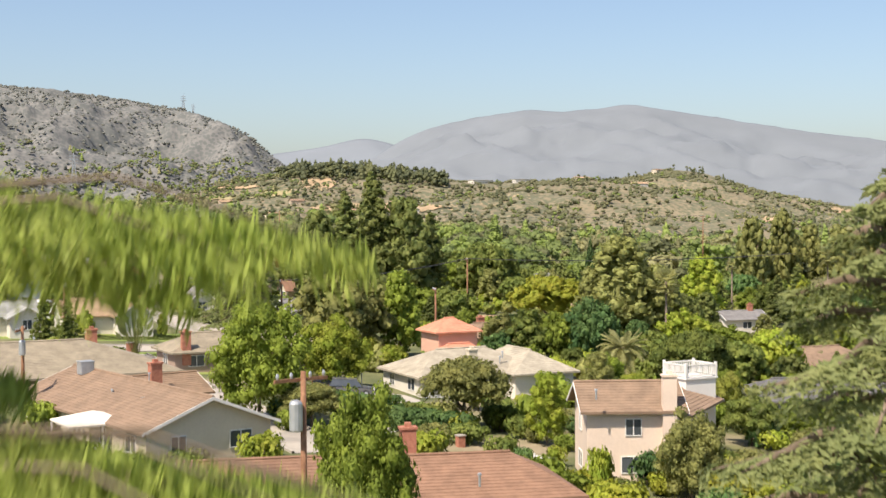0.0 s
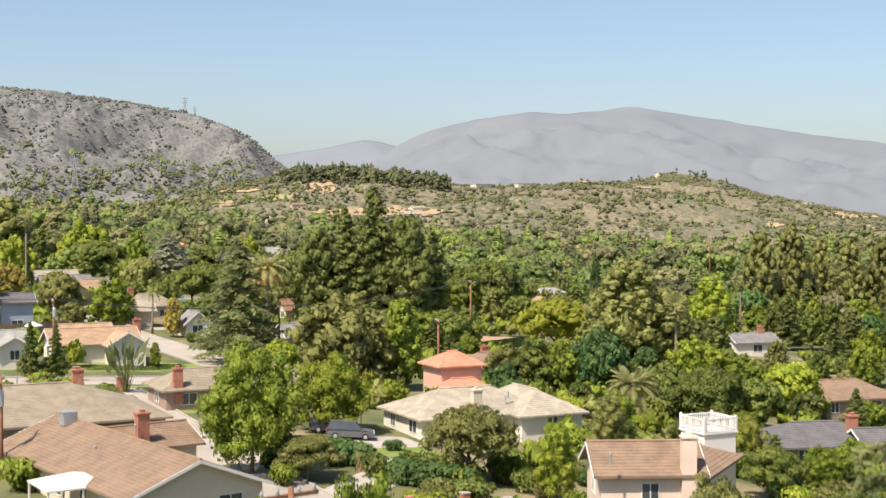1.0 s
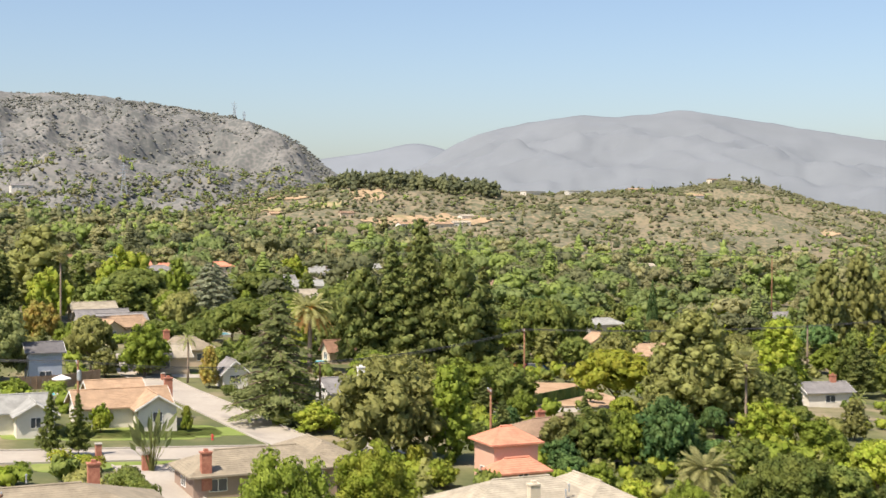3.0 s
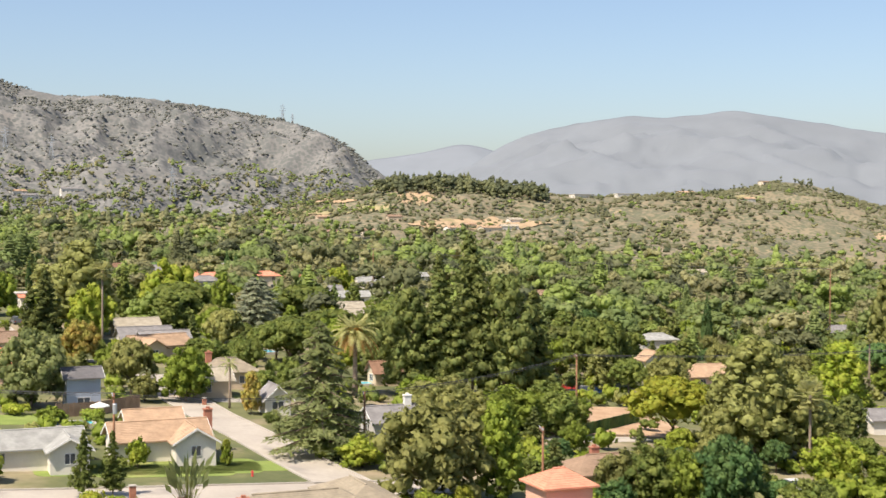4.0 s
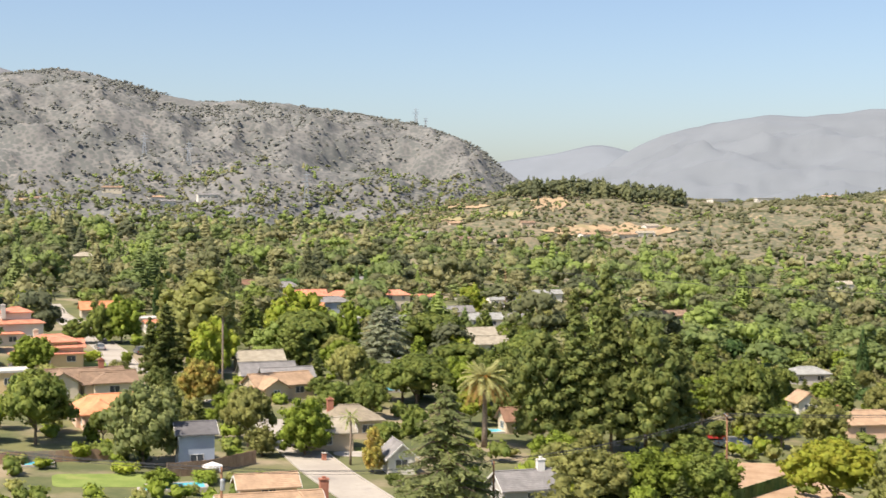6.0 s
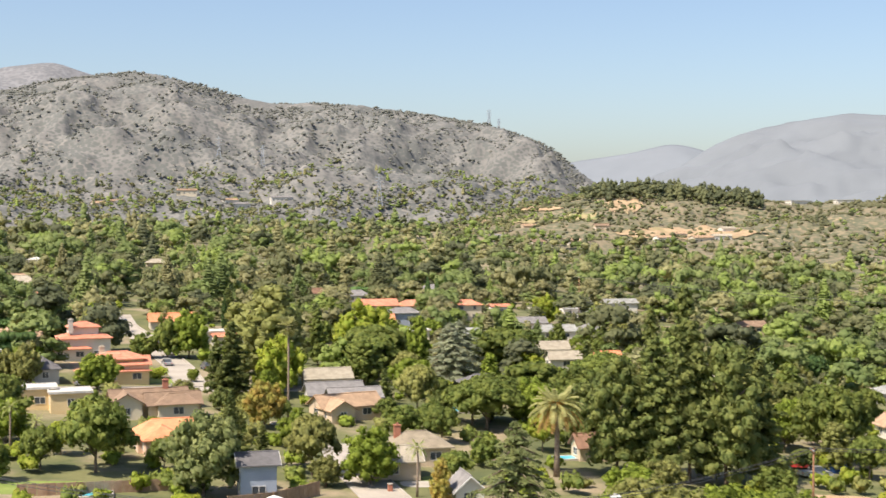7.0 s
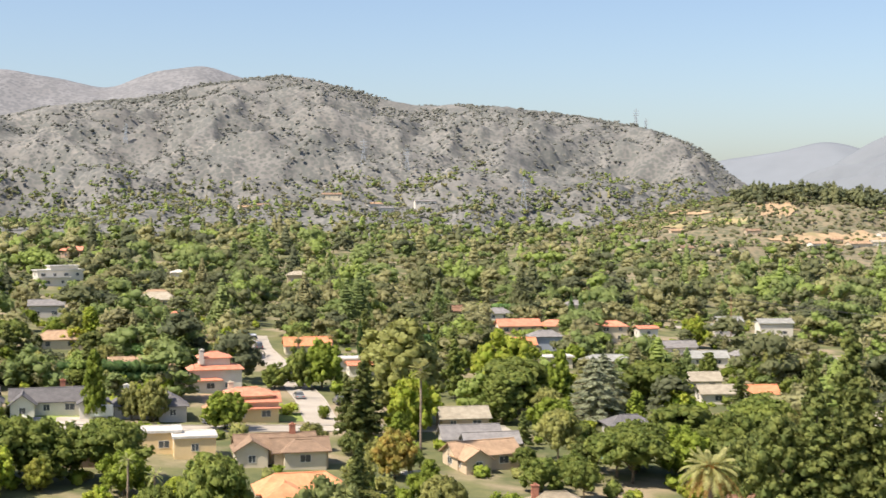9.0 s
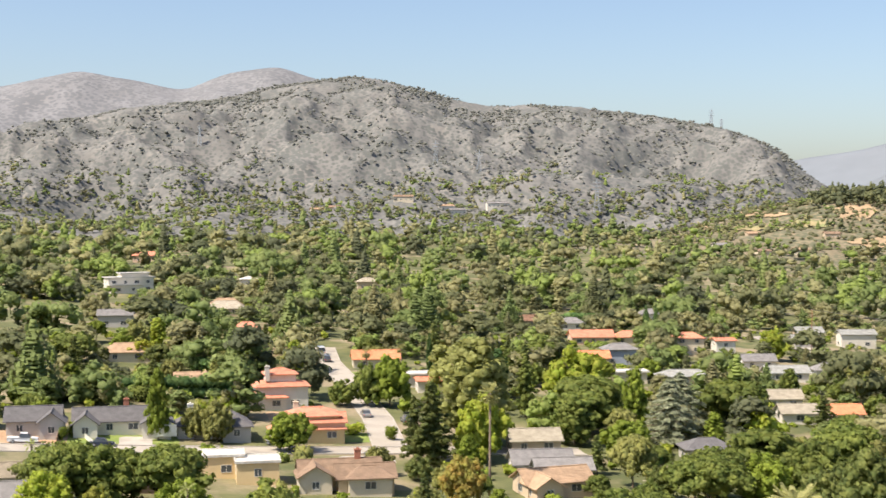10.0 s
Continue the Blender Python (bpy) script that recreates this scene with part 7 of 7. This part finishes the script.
def scatter_near():
    """Garden trees that fill the blocks between the houses."""
    r = np.random.default_rng(31)
    placed = [(o.location.x, o.location.y) for o in scene.objects if o.get("category") in ("tree", "palm")]
    kinds = [("round", 3), ("spread", 3), ("tall", 2), ("pine", 2), ("round", 3), ("spread", 3)]
    tones = ["green", "dark", "olive", "bright", "dark", "green", "pale", "deep", "pine", "dark", "olive", "green"]
    made = 0
    for i in range(13000):
        d = 120 + 330 * r.random() ** 0.7
        a = radians(r.uniform(-46, 24))
        x, y = d * math.sin(a), 20 + d * math.cos(a)
        if i < 2500:
            x, y = r.uniform(-6, 75), r.uniform(118, 222)
        rad = r.uniform(2.2, 4.6) if y > 222 else r.uniform(1.7, 2.6)
        if y < 115 or (y < 222 and abs(x) < 12 and y < 160):
            continue
        if made >= (75 if i < 2500 else 520) or not clear_of(x, y, rad * 0.7) or not off_road(x, y, 6 + rad):
            continue
        if x > -15 and x < 25 and 215 < y < 275:
            continue
        if y < 222 and x < -8:
            continue
        if min((x - px) ** 2 + (y - py) ** 2 for px, py in placed) < (rad * 1.5 + 1.0) ** 2:
            continue
        kind, n = kinds[r.integers(len(kinds))]
        tone = tones[r.integers(len(tones))] if kind != "pine" else "pine"
        h = rad * r.uniform(1.5, 2.1) * (1.35 if kind in ("tall", "pine") else 1)
        if not off_sight_line(x, y, h):
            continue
        tree(kind, x, y, h, rad, tone, int(r.integers(n)))
        placed.append((x, y))
        made += 1


scatter_near()


def understory():
    """Garden shrubs between the near houses."""
    r = np.random.default_rng(5)
    tones = ["green", "dark", "olive", "bright", "deep", "green", "dark", "yellow"]
    lawns = [(o, Vector(o.data.vertices[0].co)) for o in scene.objects if o.name.startswith(("lawn", "paving"))]
    centres = [sum((v.co for v in o.data.vertices), Vector()) / len(o.data.vertices) for o, _ in lawns]
    spots = []
    for i in range(16000):
        d = 85 + 560 * r.random() ** 1.1
        a = radians(r.uniform(-44, 24))
        x, y = d * math.sin(a), d * math.cos(a)
        if len(spots) >= 2600 or not clear_of(x, y, -1.5 if d > 200 else 0.8) or not off_road(x, y, 7) or min((c.x - x) ** 2 + (c.y - y) ** 2 for c in centres) < 80:
            continue
        spots.append((d, x, y, r.uniform(1.1, 2.5), r.uniform(0.9, 1.6)))
    spots.sort()
    for d, x, y, rad, tall in spots[:190]:
        tree("bush", x, y, rad * tall, rad, tones[r.integers(len(tones))], int(r.integers(2)))
    units = []
    for k in range(5):
        bl = [(r.uniform(-.5, .5), r.uniform(-.5, .5), r.uniform(.25, .6), r.uniform(.35, .55), r.uniform(.35, .55), r.uniform(.25, .4)) for q in range(5)]
        V, N = blob_cloud(bl, 70, 0.26, r)
        CV, CN = clump_cores(bl, r, 0.85)
        units.append((np.concatenate([V, CV]), np.concatenate([np.repeat(N[:, None], 4, 1), CN])))
    for j, tone in enumerate(("green", "dark", "olive", "bright")):
        W = [(units[i % 5][0] * np.array([rad, rad, rad * tall]) + np.array([x, y, gz(x, y) - 0.1]), units[i % 5][1]) for i, (d, x, y, rad, tall) in enumerate(spots[190:]) if i % 4 == j]
        ob = new("shrubbery", quads_mesh("shrubbery", np.concatenate([w for w, _ in W]), LEAF[tone], np.concatenate([n for _, n in W])))
        tagged(ob, "low garden shrubbery filling the yards between houses", "shrubbery", kind="stuff")


understory()


# Greyer, flatter tones than LEAF: valley haze put into the far foliage colours.
HAZED_WOODS = {
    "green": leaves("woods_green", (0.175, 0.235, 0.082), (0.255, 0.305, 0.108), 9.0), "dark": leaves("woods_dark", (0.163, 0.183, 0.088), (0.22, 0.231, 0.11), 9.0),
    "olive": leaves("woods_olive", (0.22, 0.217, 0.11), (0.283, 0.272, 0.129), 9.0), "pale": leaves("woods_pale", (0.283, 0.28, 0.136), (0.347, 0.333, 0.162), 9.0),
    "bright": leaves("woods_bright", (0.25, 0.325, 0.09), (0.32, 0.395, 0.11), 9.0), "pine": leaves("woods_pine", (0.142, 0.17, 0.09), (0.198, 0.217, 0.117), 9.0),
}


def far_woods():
    """The tree cover of the valley floor and the lower slopes, too many to count."""
    r = np.random.default_rng(77)
    tones = ["green", "dark", "olive", "pale", "bright", "pine"]
    weight = [0.29, 0.22, 0.14, 0.13, 0.14, 0.08]
    chunks = {t: [] for t in tones}
    feet = np.array([(a, b, c) for a, b, c, _ in FOOTPRINTS])
    unit = {}
    for lod, n, size, lumps in ((0, 300, 0.135, 18), (1, 95, 0.20, 9), (2, 22, 0.32, 4)):
        for k in range(6):
            rr = np.random.default_rng(k + 10 * lod)
            kind = ("round", "spread", "tall", "round", "pine", "pine")[k]
            blobs = np.array(crown_blobs(rr, kind)) * np.array([1, 1, 1.7, 1, 1, 1.7])
            if kind == "pine":
                few = [(0, 0, 1.7 * (0.25 + 0.7 * q / lumps), 0.75 * (1 - q / lumps) + 0.12, 0.75 * (1 - q / lumps) + 0.12, 1.4 / lumps) for q in range(lumps)]
            else:
                pick = rr.choice(len(blobs) - 1, lumps, replace=False)
                few = blobs[pick] * np.array([1, 1, 1] + [1.45 + 0.38 * lod] * 3)
            CV, CN = clump_cores(few, rr, (0.75, 0.8, 0.88)[lod])
            V, N = blob_cloud(few, n, size, rr, 0.5, 0.8)
            V, N = np.concatenate([V, CV]), np.concatenate([np.repeat(N[:, None], 4, 1), CN])
            unit[lod, k] = (V * np.array([1, 1, 1 / 1.7]), N)
    for i in range(14400):
        d = math.sqrt(r.uniform(400 ** 2, 1850 ** 2)) if i > 1500 else r.uniform(330, 700)
        a = radians(r.uniform(-50, 27))
        if i >= 10400:
            a, d = radians(r.uniform(-50, -7.5)), r.uniform(1330, 1760)
        elif i >= 10000:
            a, d = radians(r.uniform(-7.4, -0.4) if i < 10330 else r.uniform(4.0, 11.5)), r.uniform(1470, 1580) if i < 10330 else r.uniform(1980, 2060)
        x, y = d * math.sin(a), (20 if i < 10000 else 0) + d * math.cos(a)
        if np.min((feet[:, 0] - x) ** 2 + (feet[:, 1] - y) ** 2 - (feet[:, 2] + 3) ** 2) < 0 or not off_road(x, y, 9):
            continue
        if noise.noise((x / 90.0, y / 90.0, 3.0)) < -0.5:
            continue
        crest = 10000 <= i < 10400
        z = land(x, y, crest)
        if z is None:
            continue
        rad = min(9.0, 2.6 + 1.9 * r.exponential(1.35))
        if z > gz(x, y) + 8:
            rad = min(rad, 5.5) * (1.25 if crest and i < 10330 else 0.75)
        h = rad * r.uniform(1.4, 2.1) * (1.35 if crest else 1.0)
        if d < 700 and not off_sight_line(x, y, h):
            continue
        lod = 0 if d < 640 else 1 if d < 1000 else 2
        k = int(r.integers(4)) if r.random() < 0.88 else 4
        V, N = unit[lod, k]
        if k == 4:
            rad, h = rad * 0.75, h * 1.4
        s, c = math.sin(a * 9 + i), math.cos(a * 9 + i)
        W = np.stack([(V[..., 0] * c - V[..., 1] * s) * rad + x, (V[..., 0] * s + V[..., 1] * c) * rad + y, V[..., 2] * h + z - h * 0.12], -1)
        M = np.stack([N[..., 0] * c - N[..., 1] * s, N[..., 0] * s + N[..., 1] * c, N[..., 2]], -1)
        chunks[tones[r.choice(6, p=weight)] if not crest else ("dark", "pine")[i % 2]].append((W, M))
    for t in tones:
        ob = new("woods", quads_mesh("woods", np.concatenate([w for w, _ in chunks[t]]), HAZED_WOODS[t], np.concatenate([n for _, n in chunks[t]])))
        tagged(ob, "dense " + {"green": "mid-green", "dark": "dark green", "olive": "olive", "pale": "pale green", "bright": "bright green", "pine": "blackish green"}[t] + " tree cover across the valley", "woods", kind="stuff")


far_woods()
